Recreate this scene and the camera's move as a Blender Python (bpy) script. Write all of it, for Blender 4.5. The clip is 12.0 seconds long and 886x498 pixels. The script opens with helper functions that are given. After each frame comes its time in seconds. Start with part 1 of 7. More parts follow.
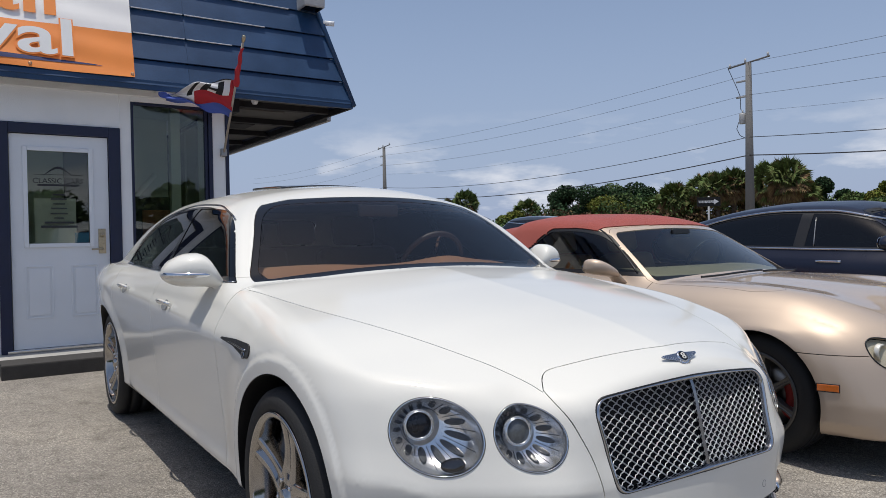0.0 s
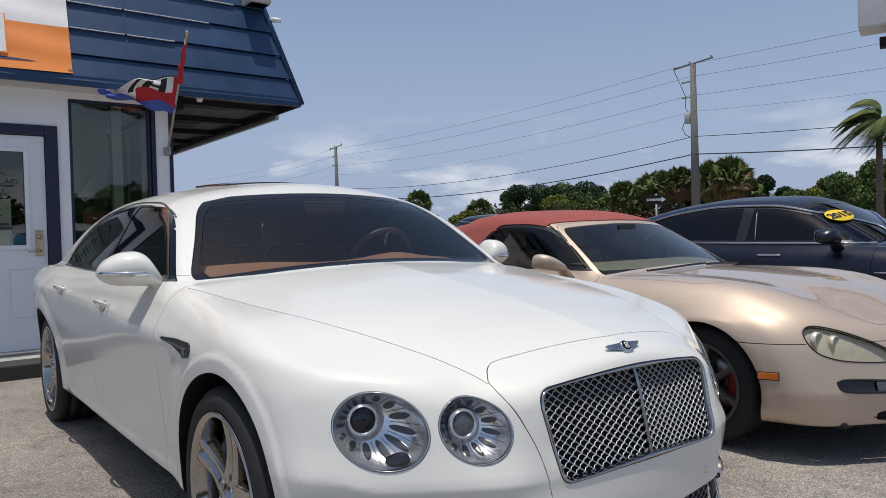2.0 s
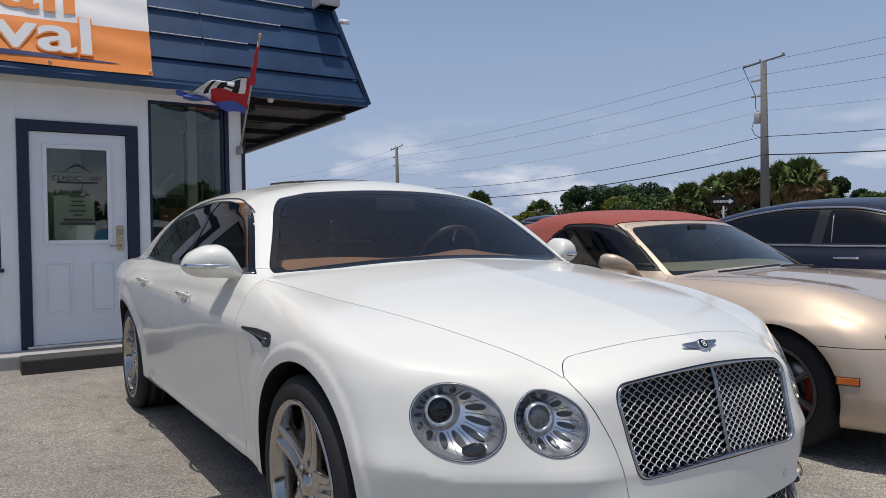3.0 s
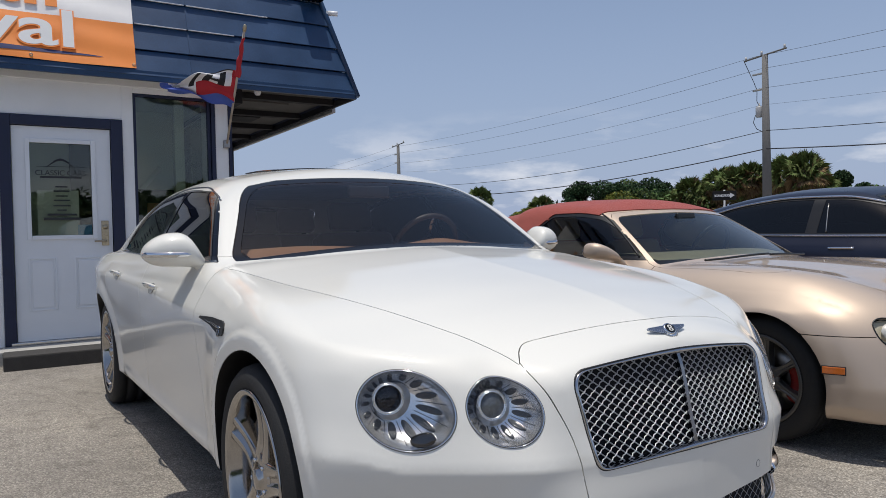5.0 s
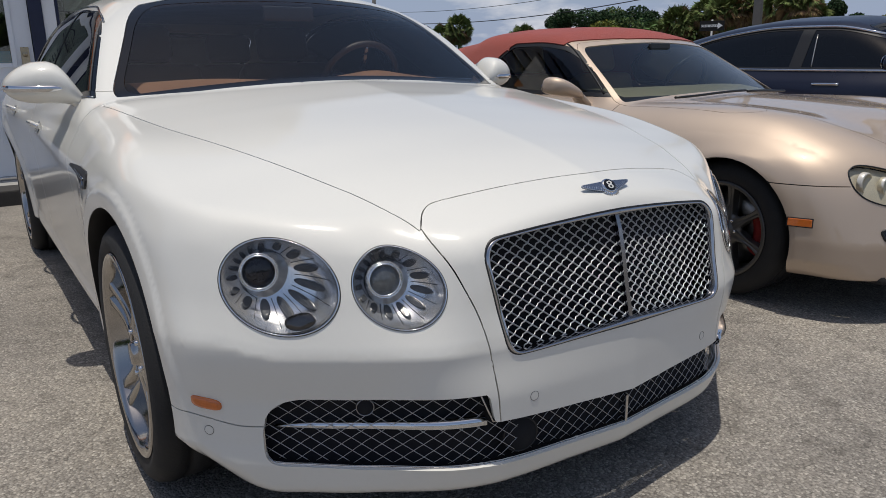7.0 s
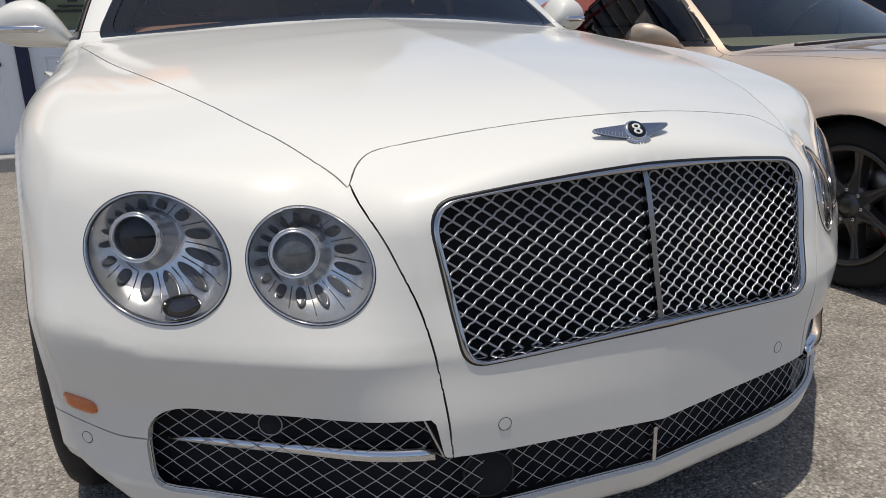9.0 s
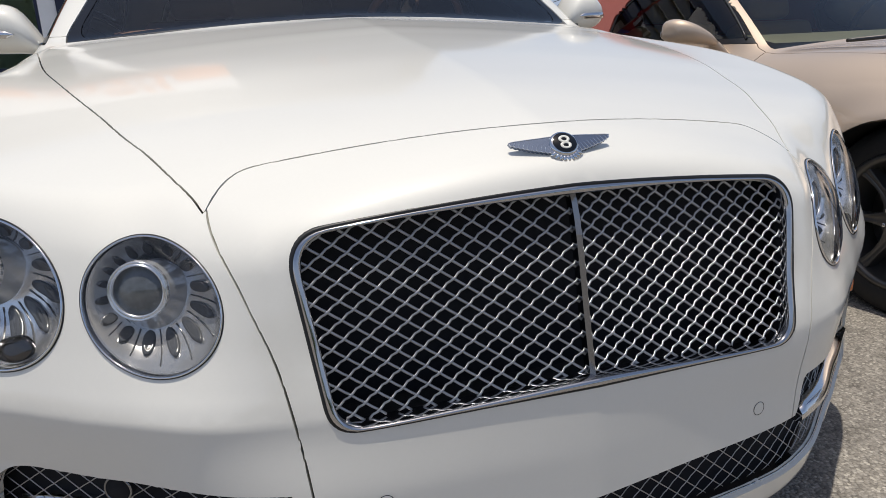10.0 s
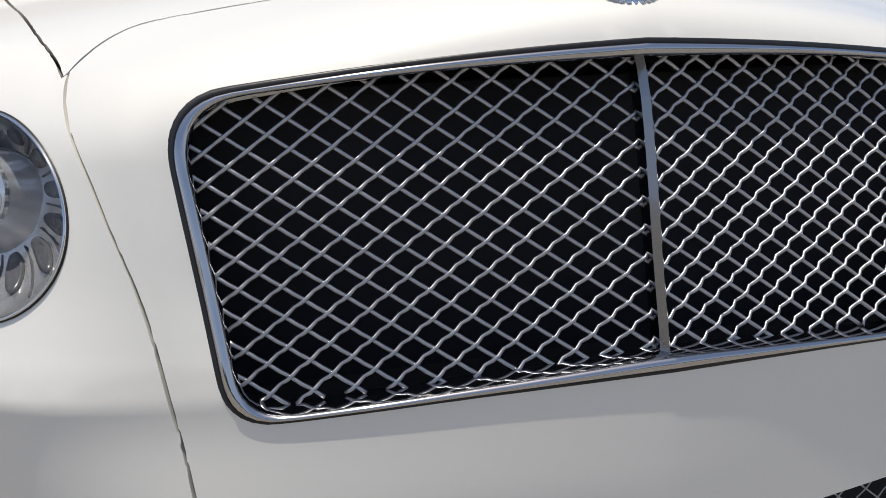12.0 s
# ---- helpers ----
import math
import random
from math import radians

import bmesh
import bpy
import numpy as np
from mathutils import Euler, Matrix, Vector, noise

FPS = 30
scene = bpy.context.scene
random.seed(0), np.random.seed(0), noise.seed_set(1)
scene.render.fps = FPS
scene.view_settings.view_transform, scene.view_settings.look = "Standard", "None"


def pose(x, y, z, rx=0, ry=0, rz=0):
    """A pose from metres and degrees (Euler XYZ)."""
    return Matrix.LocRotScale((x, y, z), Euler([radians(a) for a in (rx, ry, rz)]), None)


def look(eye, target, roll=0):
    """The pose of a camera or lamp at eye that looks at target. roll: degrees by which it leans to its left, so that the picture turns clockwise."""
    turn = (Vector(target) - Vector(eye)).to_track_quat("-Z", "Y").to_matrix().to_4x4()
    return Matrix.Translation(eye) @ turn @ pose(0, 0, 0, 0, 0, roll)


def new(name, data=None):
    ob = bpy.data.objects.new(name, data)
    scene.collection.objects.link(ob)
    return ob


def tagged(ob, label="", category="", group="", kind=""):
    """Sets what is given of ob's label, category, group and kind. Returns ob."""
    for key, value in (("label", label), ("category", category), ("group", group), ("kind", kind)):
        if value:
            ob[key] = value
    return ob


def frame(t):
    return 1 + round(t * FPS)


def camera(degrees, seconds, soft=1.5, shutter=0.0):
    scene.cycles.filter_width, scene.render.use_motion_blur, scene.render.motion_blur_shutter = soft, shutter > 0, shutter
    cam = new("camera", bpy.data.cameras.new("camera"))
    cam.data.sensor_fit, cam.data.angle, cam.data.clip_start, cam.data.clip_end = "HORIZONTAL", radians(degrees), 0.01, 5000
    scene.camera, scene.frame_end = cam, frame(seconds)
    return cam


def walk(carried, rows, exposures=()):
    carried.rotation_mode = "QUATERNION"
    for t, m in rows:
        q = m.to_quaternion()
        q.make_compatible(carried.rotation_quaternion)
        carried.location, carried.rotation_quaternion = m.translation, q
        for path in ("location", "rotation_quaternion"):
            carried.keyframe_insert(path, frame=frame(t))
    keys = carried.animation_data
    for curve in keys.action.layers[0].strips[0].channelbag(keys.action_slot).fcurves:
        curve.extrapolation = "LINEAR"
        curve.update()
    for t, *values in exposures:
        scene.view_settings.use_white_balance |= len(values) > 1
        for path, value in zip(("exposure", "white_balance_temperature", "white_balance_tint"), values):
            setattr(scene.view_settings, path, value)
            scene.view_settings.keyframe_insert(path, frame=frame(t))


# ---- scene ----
cam = camera(63.3, 12.0, soft=0.7)
PATH = [
    (0, (-1.696, -1.977, 1.117), (-0.592, -0.31, 1.08), -0.9),
    (0.5, (-1.714, -1.959, 1.072), (-0.632, -0.279, 1.029), -0.9),
    (1, (-1.707, -1.97, 1.045), (-0.654, -0.27, 1.009), -1.5),
    (1.5, (-1.671, -1.967, 1.094), (-0.592, -0.283, 1.068), -1.1),
    (2, (-1.663, -1.978, 1.095), (-0.454, -0.385, 1.056), -1.5),
    (2.5, (-1.71, -1.957, 1.093), (-0.469, -0.389, 1.069), -1.0),
    (3, (-1.721, -1.974, 1.08), (-0.646, -0.288, 1.046), -0.9),
    (5, (-1.557, -1.969, 1.033), (-0.49, -0.278, 0.992), -1.3),
    (5.5, (-1.422, -1.985, 1.023), (-0.351, -0.296, 0.981), -1.5),
    (6, (-1.332, -2.0, 1.022), (-0.242, -0.323, 0.977), -1.4),
    (6.5, (-1.287, -1.923, 1.025), (-0.2, -0.257, 0.824), -1.3),
    (7, (-1.205, -1.776, 1.032), (-0.132, -0.163, 0.536), -0.9),
    (7.2, (-1.171, -1.743, 1.017), (-0.116, -0.132, 0.475), -1.1),
    (9, (-0.742, -1.57, 0.905), (0.026, 0.192, 0.353), -1.8),
    (9.5, (-0.574, -1.513, 0.906), (0.19, 0.248, 0.346), -1.7),
    (10, (-0.439, -1.479, 0.887), (0.153, 0.354, 0.351), -2.6),
    (10.5, (-0.413, -1.358, 0.856), (0.06, 0.504, 0.299), -2.0),
    (11, (-0.388, -1.268, 0.806), (0.068, 0.599, 0.252), -2.1),
    (11.5, (-0.328, -1.235, 0.753), (0.118, 0.641, 0.22), -2.0),
    (12, (-0.286, -1.212, 0.704), (0.132, 0.678, 0.202), -2.3),
]
EXPOSURES = [(0, 0.0, 6480, 10), (6, 0.0, 6480, 10), (7, -0.22, 6600, 10), (9, 0.0, 6720, 10), (10, 0.06, 6740, 10), (11, 0.14, 6760, 10), (12, 0.28, 6780, 10)]
walk(cam, [(t, look(eye, target, roll)) for t, eye, target, roll in PATH], EXPOSURES)


# ------------------------------------------------------------------ world and sun
world = bpy.data.worlds.new("sky")
scene.world = world
world.use_nodes = True
wn, wl = world.node_tree.nodes, world.node_tree.links
SUN_ELEVATION, SUN_TURN = 85.5, -125.0
sky = wn.new("ShaderNodeTexSky")
sky.sky_type, sky.sun_disc = "NISHITA", False
sky.sun_elevation, sky.sun_rotation = radians(SUN_ELEVATION), radians(SUN_TURN)
sky.air_density, sky.dust_density, sky.ozone_density, sky.altitude = 1.0, 1.6, 1.0, 0
coords = wn.new("ShaderNodeTexCoord")
flat = wn.new("ShaderNodeMapping")
flat.inputs["Scale"].default_value = (2.6, 2.6, 8.5)
flat.inputs["Location"].default_value = (0.35, 0.1, 0.3)
wl.new(coords.outputs["Generated"], flat.inputs["Vector"])
puffs = wn.new("ShaderNodeTexNoise")
puffs.inputs["Scale"].default_value, puffs.inputs["Detail"].default_value, puffs.inputs["Roughness"].default_value = 2.2, 8.0, 0.55
wl.new(flat.outputs["Vector"], puffs.inputs["Vector"])
puff_ramp = wn.new("ShaderNodeValToRGB")
puff_ramp.color_ramp.elements[0].position, puff_ramp.color_ramp.elements[1].position = 0.53, 0.66
wl.new(puffs.outputs["Fac"], puff_ramp.inputs["Fac"])
height = wn.new("ShaderNodeSeparateXYZ")
wl.new(coords.outputs["Generated"], height.inputs["Vector"])
low_band = wn.new("ShaderNodeMapRange")
low_band.inputs["From Min"].default_value, low_band.inputs["From Max"].default_value = 0.17, 0.05
low_band.inputs["To Min"].default_value, low_band.inputs["To Max"].default_value = 0.0, 0.85
wl.new(height.outputs["Z"], low_band.inputs["Value"])
cloudy = wn.new("ShaderNodeMath")
cloudy.operation = "MULTIPLY"
wl.new(puff_ramp.outputs["Color"], cloudy.inputs[0])
wl.new(low_band.outputs["Result"], cloudy.inputs[1])
cloud_mix = wn.new("ShaderNodeMix")
cloud_mix.data_type = "RGBA"
wl.new(cloudy.outputs["Value"], cloud_mix.inputs["Factor"])
haze = wn.new("ShaderNodeMapRange")
haze.inputs["From Min"].default_value, haze.inputs["From Max"].default_value = 0.50, 0.0
haze.inputs["To Min"].default_value, haze.inputs["To Max"].default_value = 0.0, 0.92
wl.new(height.outputs["Z"], haze.inputs["Value"])
hazy = wn.new("ShaderNodeMix")
hazy.data_type = "RGBA"
wl.new(haze.outputs["Result"], hazy.inputs["Factor"])
wl.new(sky.outputs["Color"], hazy.inputs["A"])
hazy.inputs["B"].default_value = (3.32, 4.08, 5.9, 1)
wl.new(hazy.outputs["Result"], cloud_mix.inputs["A"])
cloud_mix.inputs["B"].default_value = (8.0, 8.1, 8.5, 1)
wl.new(cloud_mix.outputs["Result"], wn["Background"].inputs["Color"])
wn["Background"].inputs["Strength"].default_value = 0.106

sun = new("sun", bpy.data.lights.new("sun", "SUN"))
sun.data.energy, sun.data.angle, sun.data.color = 3.2, radians(0.6), (1.0, 0.955, 0.87)
sx = math.cos(radians(SUN_ELEVATION)) * math.sin(radians(SUN_TURN))
sy = math.cos(radians(SUN_ELEVATION)) * math.cos(radians(SUN_TURN))
sun.matrix_world = look((sx * 50, sy * 50, math.sin(radians(SUN_ELEVATION)) * 50), (0, 0, 0))


# ------------------------------------------------------------------ materials
def material(name, color, rough=0.5, metal=0.0, coat=0.0, vary=0.12, scale=6.0, grain=0.0, grain_scale=180.0, coat_rough=0.03,
             rough_vary=0.1, random_tint=0.0, sheen=0.0, emit=None):
    """A surface with two scales of variation: broad stains and fine grain."""
    m = bpy.data.materials.new(name)
    m.use_nodes = True
    n, l = m.node_tree.nodes, m.node_tree.links
    b = n["Principled BSDF"]
    b.inputs["Metallic"].default_value = metal
    b.inputs["Coat Weight"].default_value = coat
    b.inputs["Coat Roughness"].default_value = coat_rough
    b.inputs["Sheen Weight"].default_value = sheen
    tc = n.new("ShaderNodeTexCoord")
    broad = n.new("ShaderNodeTexNoise")
    broad.inputs["Scale"].default_value, broad.inputs["Detail"].default_value = scale, 6.0
    l.new(tc.outputs["Object"], broad.inputs["Vector"])
    fine = n.new("ShaderNodeTexNoise")
    fine.inputs["Scale"].default_value, fine.inputs["Detail"].default_value = grain_scale, 3.0
    l.new(tc.outputs["Object"], fine.inputs["Vector"])
    both = n.new("ShaderNodeMath")
    both.operation = "MULTIPLY_ADD"
    both.inputs[1].default_value = 0.65
    half = n.new("ShaderNodeMath")
    half.operation = "MULTIPLY"
    half.inputs[1].default_value = 0.35
    l.new(fine.outputs["Fac"], half.inputs[0])
    l.new(broad.outputs["Fac"], both.inputs[0])
    l.new(half.outputs["Value"], both.inputs[2])
    value = n.new("ShaderNodeMapRange")
    value.inputs["From Min"].default_value, value.inputs["From Max"].default_value = 0.3, 0.7
    value.inputs["To Min"].default_value, value.inputs["To Max"].default_value = 1 - vary, 1 + vary
    l.new(both.outputs["Value"], value.inputs["Value"])
    last = value.outputs["Result"]
    if random_tint:
        info = n.new("ShaderNodeObjectInfo")
        tint = n.new("ShaderNodeMapRange")
        tint.inputs["To Min"].default_value, tint.inputs["To Max"].default_value = 1 - random_tint, 1 + random_tint
        l.new(info.outputs["Random"], tint.inputs["Value"])
        times = n.new("ShaderNodeMath")
        times.operation = "MULTIPLY"
        l.new(last, times.inputs[0])
        l.new(tint.outputs["Result"], times.inputs[1])
        last = times.outputs["Value"]
    scaled = n.new("ShaderNodeVectorMath")
    scaled.operation = "SCALE"
    scaled.inputs[0].default_value = color
    l.new(last, scaled.inputs["Scale"])
    l.new(scaled.outputs["Vector"], b.inputs["Base Color"])
    r = n.new("ShaderNodeMapRange")
    r.inputs["From Min"].default_value, r.inputs["From Max"].default_value = 0.3, 0.7
    r.inputs["To Min"].default_value, r.inputs["To Max"].default_value = max(rough - rough_vary * rough, 0.0), min(rough + rough_vary * rough, 1.0)
    l.new(broad.outputs["Fac"], r.inputs["Value"])
    l.new(r.outputs["Result"], b.inputs["Roughness"])
    if grain:
        bump = n.new("ShaderNodeBump")
        bump.inputs["Strength"].default_value, bump.inputs["Distance"].default_value = grain, 0.004
        l.new(fine.outputs["Fac"], bump.inputs["Height"])
        l.new(bump.outputs["Normal"], b.inputs["Normal"])
    if emit:
        b.inputs["Emission Color"].default_value, b.inputs["Emission Strength"].default_value = (*emit[0], 1), emit[1]
    return m


def glass_material(name, tint, gloss=(1, 1, 1), ior=1.5, rough=0.0):
    """Thin clear or tinted glass: a dimmed view through it under a sharp reflection."""
    m = bpy.data.materials.new(name)
    m.use_nodes = True
    n, l = m.node_tree.nodes, m.node_tree.links
    n.remove(n["Principled BSDF"])
    see, shine, mix, fres = (n.new("ShaderNodeBsdfTransparent"), n.new("ShaderNodeBsdfGlossy"), n.new("ShaderNodeMixShader"),
                             n.new("ShaderNodeFresnel"))
    see.inputs["Color"].default_value = (*tint, 1)
    shine.inputs["Color"].default_value, shine.inputs["Roughness"].default_value = (*gloss, 1), rough
    fres.inputs["IOR"].default_value = ior
    l.new(fres.outputs["Fac"], mix.inputs["Fac"])
    l.new(see.outputs["BSDF"], mix.inputs[1])
    l.new(shine.outputs["BSDF"], mix.inputs[2])
    l.new(mix.outputs["Shader"], n["Material Output"].inputs["Surface"])
    return m


WHITE_PAINT = material("white car paint", (0.755, 0.742, 0.690), rough=0.60, coat=1.0, vary=0.015, scale=1.5, rough_vary=0.15, coat_rough=0.09)
GOLD_PAINT = material("champagne metallic paint", (0.56, 0.445, 0.345), rough=0.52, metal=0.45, coat=1.0, vary=0.03, scale=1.2, grain_scale=900, coat_rough=0.03)
NAVY_PAINT = material("blue black car paint", (0.006, 0.008, 0.022), rough=0.3, coat=0.15, vary=0.05, coat_rough=0.02)
BLACK_PAINT = material("black car paint", (0.012, 0.012, 0.014), rough=0.3, coat=1.0, vary=0.05, coat_rough=0.03)
CHROME = material("chrome", (0.72, 0.73, 0.75), rough=0.07, metal=1.0, vary=0.03, scale=20)
WIRE = material("grille wire", (0.45, 0.46, 0.48), rough=0.34, metal=1.0, vary=0.06, scale=20)
FRAME_CHROME = material("grille chrome", (0.50, 0.50, 0.515), rough=0.09, metal=1.0, vary=0.04, scale=20)
DARK_CHROME = material("dark chrome", (0.25, 0.26, 0.28), rough=0.12, metal=1.0, vary=0.05)
ALLOY = material("polished alloy", (0.62, 0.61, 0.60), rough=0.17, metal=1.0, vary=0.06, scale=14, rough_vary=0.35)
WHEEL_ALLOY = material("polished wheel alloy", (0.43, 0.41, 0.39), rough=0.13, metal=1.0, vary=0.08, scale=14, rough_vary=0.35)
GREY_ALLOY = material("silver painted alloy", (0.12, 0.117, 0.113), rough=0.36, metal=0.7, vary=0.08, scale=14)
RUBBER = material("tyre rubber", (0.015, 0.015, 0.016), rough=0.75, vary=0.25, scale=12, grain=0.25)
BLACK_TRIM = material("black plastic trim", (0.012, 0.012, 0.013), rough=0.42, vary=0.15, grain=0.08)
BLACK_GLOSS = material("black gloss border", (0.006, 0.006, 0.007), rough=0.08, vary=0.1)
# Near-black colour stands for the shade inside openings; dark covers share it.
CAVITY = material("recess shade and dark covers", (0.008, 0.009, 0.013), rough=0.9, vary=0.2)
UNDERBODY = material("underbody", (0.015, 0.015, 0.016), rough=0.9, vary=0.3)
TAN_LEATHER = material("tan leather", (0.31, 0.165, 0.095), rough=0.5, vary=0.08, scale=9, grain=0.12)
DARK_LEATHER = material("dark brown leather", (0.05, 0.035, 0.028), rough=0.5, vary=0.12, grain=0.15)
CREAM_LEATHER = material("cream leather", (0.55, 0.49, 0.36), rough=0.5, vary=0.1, grain=0.12)
WINDSCREEN = glass_material("windscreen glass", (0.80, 0.82, 0.83))
SIDE_GLASS = glass_material("tinted side glass", (0.10, 0.105, 0.11))
LIGHT_GLASS = glass_material("light tinted glass", (0.50, 0.545, 0.535))
ROADSTER_GLASS = glass_material("lightly tinted glass", (0.30, 0.33, 0.31))
HAZED = glass_material("hazed headlamp lens", (.90, .87, .78), gloss=(.75, .72, .64), ior=1.35, rough=.18)
LENS = glass_material("clear lens", (0.97, 0.97, 0.968), gloss=(.8, .8, .8), ior=1.22)
LAMP_BLACK = material("dark lamp glass", (0.012, 0.013, 0.018), rough=0.05, vary=0.1)
REFLECTOR = material("lamp reflector", (0.80, 0.81, 0.83), rough=0.16, metal=0.85, vary=0.08, scale=40)
LAMP_BEIGE = material("aged lamp reflector", (0.70, 0.67, 0.60), rough=0.3, metal=0.25, vary=0.1, scale=30)
PROJECTOR = material("projector glass", (0.14, 0.15, 0.16), rough=0.08, metal=0.3, vary=0.3, scale=60)
SMOKED = material("smoked cover", (0.10, 0.10, 0.105), rough=0.07, metal=0.9, vary=0.2, scale=30)
LAMP_GREY = material("lamp housing grey", (0.50, 0.51, 0.53), rough=0.24, metal=0.5, vary=0.12, scale=30)
LED_DARK = material("lamp diffuser cell", (0.085, 0.09, 0.10), rough=0.18, vary=0.2, scale=60)
AMBER = material("amber lens", (0.62, 0.15, 0.02), rough=0.18, coat=1.0, vary=0.12, scale=60)
RED_PAINT = material("red brake paint", (0.24, 0.012, 0.010), rough=0.35, coat=0.5, vary=0.1)
RED_CANVAS = material("faded red canvas", (0.31, 0.055, 0.038), rough=0.9, vary=0.16, scale=5, grain=0.5, grain_scale=420, sheen=0.2)
BADGE_BLUE = material("grey blue enamel", (0.24, 0.28, 0.36), rough=0.28, metal=0.8, vary=0.1)
STEEL = material("brake disc steel", (0.35, 0.34, 0.33), rough=0.35, metal=1.0, vary=0.2, scale=30)


# ------------------------------------------------------------------ building helpers
def thing(name, label, category, m=None, group="", kind=""):
    ob = new(name)
    ob.empty_display_size = 0.1
    if m is not None:
        ob.matrix_basis = m
    return tagged(ob, label, category, group, kind)


def part(name, shape, mat, parent=None, label="", kind=""):
    """Links a bmesh or a mesh as one object under a thing or a part."""
    if isinstance(shape, bmesh.types.BMesh):
        me = bpy.data.meshes.new(name)
        shape.to_mesh(me)
        shape.free()
    else:
        me = shape
    me.materials.clear()
    for one in (mat if isinstance(mat, (list, tuple)) else (mat,)):
        me.materials.append(one)
    ob = new(name, me)
    if parent is not None:
        ob.parent = parent
    return tagged(ob, label, kind=kind)


def mesh_of(name, verts, faces, normals=None, smooth=True):
    me = bpy.data.meshes.new(name)
    me.from_pydata(np.asarray(verts, float).tolist(), [], [list(f) for f in faces])
    if smooth:
        me.polygons.foreach_set("use_smooth", [True] * len(me.polygons))
    if normals is not None:
        me.normals_split_custom_set_from_vertices(np.asarray(normals, float).tolist())
    return me


def shade(bm, angle=40):
    """Smooth faces with sharp edges past the angle."""
    for f in bm.faces:
        f.smooth = True
    for e in bm.edges:
        if len(e.link_faces) == 2 and e.calc_face_angle(0) > radians(angle):
            e.smooth = False
    return bm


def box(lo, hi, bevel=0.0, segments=2, bm=None, m=None):
    out = bm or bmesh.new()
    made = bmesh.ops.create_cube(out, size=1)["verts"]
    for v in made:
        v.co = Vector([lo[i] + (v.co[i] + 0.5) * (hi[i] - lo[i]) for i in range(3)])
    if bevel:
        edges = list({e for v in made for e in v.link_edges})
        made = list({v for f in bmesh.ops.bevel(out, geom=edges, offset=bevel, segments=segments, affect="EDGES", profile=0.6)["faces"] for v in f.verts} | {v for v in made if v.is_valid})
    if m is not None:
        bmesh.ops.transform(out, matrix=m, verts=made)
    return out


def tube(points, radius, sides=8, closed=False, bm=None, caps=True):
    """A round bar along points; radius is one number or one for each point."""
    out = bm or bmesh.new()
    pts = [Vector(p) for p in points]
    n = len(pts)
    rs = radius if isinstance(radius, (list, tuple, np.ndarray)) else [radius] * n
    rings, up = [], None
    for i, p in enumerate(pts):
        a = pts[(i - 1) % n] if closed or i else p
        b = pts[(i + 1) % n] if closed or i < n - 1 else p
        way = (b - a).normalized()
        if up is None:
            up = way.orthogonal().normalized()
        up = (up - way * up.dot(way)).normalized()
        side = way.cross(up)
        rings.append([out.verts.new(p + float(rs[i]) * (math.cos(2 * math.pi * k / sides) * up + math.sin(2 * math.pi * k / sides) * side)) for k in range(sides)])
    for i in range(n if closed else n - 1):
        r0, r1 = rings[i], rings[(i + 1) % n]
        for k in range(sides):
            out.faces.new((r0[k], r0[(k + 1) % sides], r1[(k + 1) % sides], r1[k])).smooth = True
    if caps and not closed:
        out.faces.new(rings[0][::-1])
        out.faces.new(rings[-1])
    return out


def lathe(profile, n=48, axis="x", bm=None, arc=1.0):
    """Turns a list of (radius, along) round an axis."""
    out = bm or bmesh.new()
    rings = []
    count = n if arc == 1.0 else n + 1
    for k in range(count):
        a = 2 * math.pi * arc * k / n
        c, s = math.cos(a), math.sin(a)
        place = {"x": lambda r, t: (t, r * c, r * s), "y": lambda r, t: (r * c, t, r * s), "z": lambda r, t: (r * c, r * s, t)}[axis]
        rings.append([out.verts.new(place(max(r, 1e-5), t)) for r, t in profile])
    for k in range(n):
        r0, r1 = rings[k], rings[(k + 1) % count]
        for i in range(len(profile) - 1):
            out.faces.new((r0[i], r0[i + 1], r1[i + 1], r1[i])).smooth = True
    bmesh.ops.remove_doubles(out, verts=out.verts[:], dist=2e-5)
    return out


def prism(outline, depth, m=None, bm=None, bevel=0.0):
    """A flat outline (x, z) given thickness along y, from 0 to depth."""
    out = bm or bmesh.new()
    a = [out.verts.new((x, 0, z)) for x, z in outline]
    b = [out.verts.new((x, depth, z)) for x, z in outline]
    k = len(a)
    faces = [out.faces.new(a), out.faces.new(b[::-1])]
    for i in range(k):
        faces.append(out.faces.new((a[i], b[i], b[(i + 1) % k], a[(i + 1) % k])))
    bmesh.ops.recalc_face_normals(out, faces=faces)
    if bevel:
        bmesh.ops.bevel(out, geom=[e for e in faces[0].edges], offset=bevel, segments=2, affect="EDGES")
    if m is not None:
        bmesh.ops.transform(out, matrix=m, verts=[v for v in out.verts] if bm is None else a + b)
    return out


def curve(xs, ys):
    """A smooth function through the given knots."""
    xs, ys = np.array(xs, float), np.array(ys, float)
    d = np.diff(ys) / np.diff(xs)
    s = np.concatenate(([d[0]], np.where(d[:-1] * d[1:] > 0, 2 * d[:-1] * d[1:] / (d[:-1] + d[1:] + 1e-12 * np.sign(d[:-1])), 0), [d[-1]]))

    def f(x):
        x = np.asarray(x, float)
        i = np.clip(np.searchsorted(xs, x) - 1, 0, len(xs) - 2)
        h = xs[i + 1] - xs[i]
        t = np.clip((x - xs[i]) / h, 0, 1)
        return ((2 * t ** 3 - 3 * t ** 2 + 1) * ys[i] + (t ** 3 - 2 * t ** 2 + t) * h * s[i] + (3 * t ** 2 - 2 * t ** 3) * ys[i + 1] + (t ** 3 - t ** 2) * h * s[i + 1])
    return f


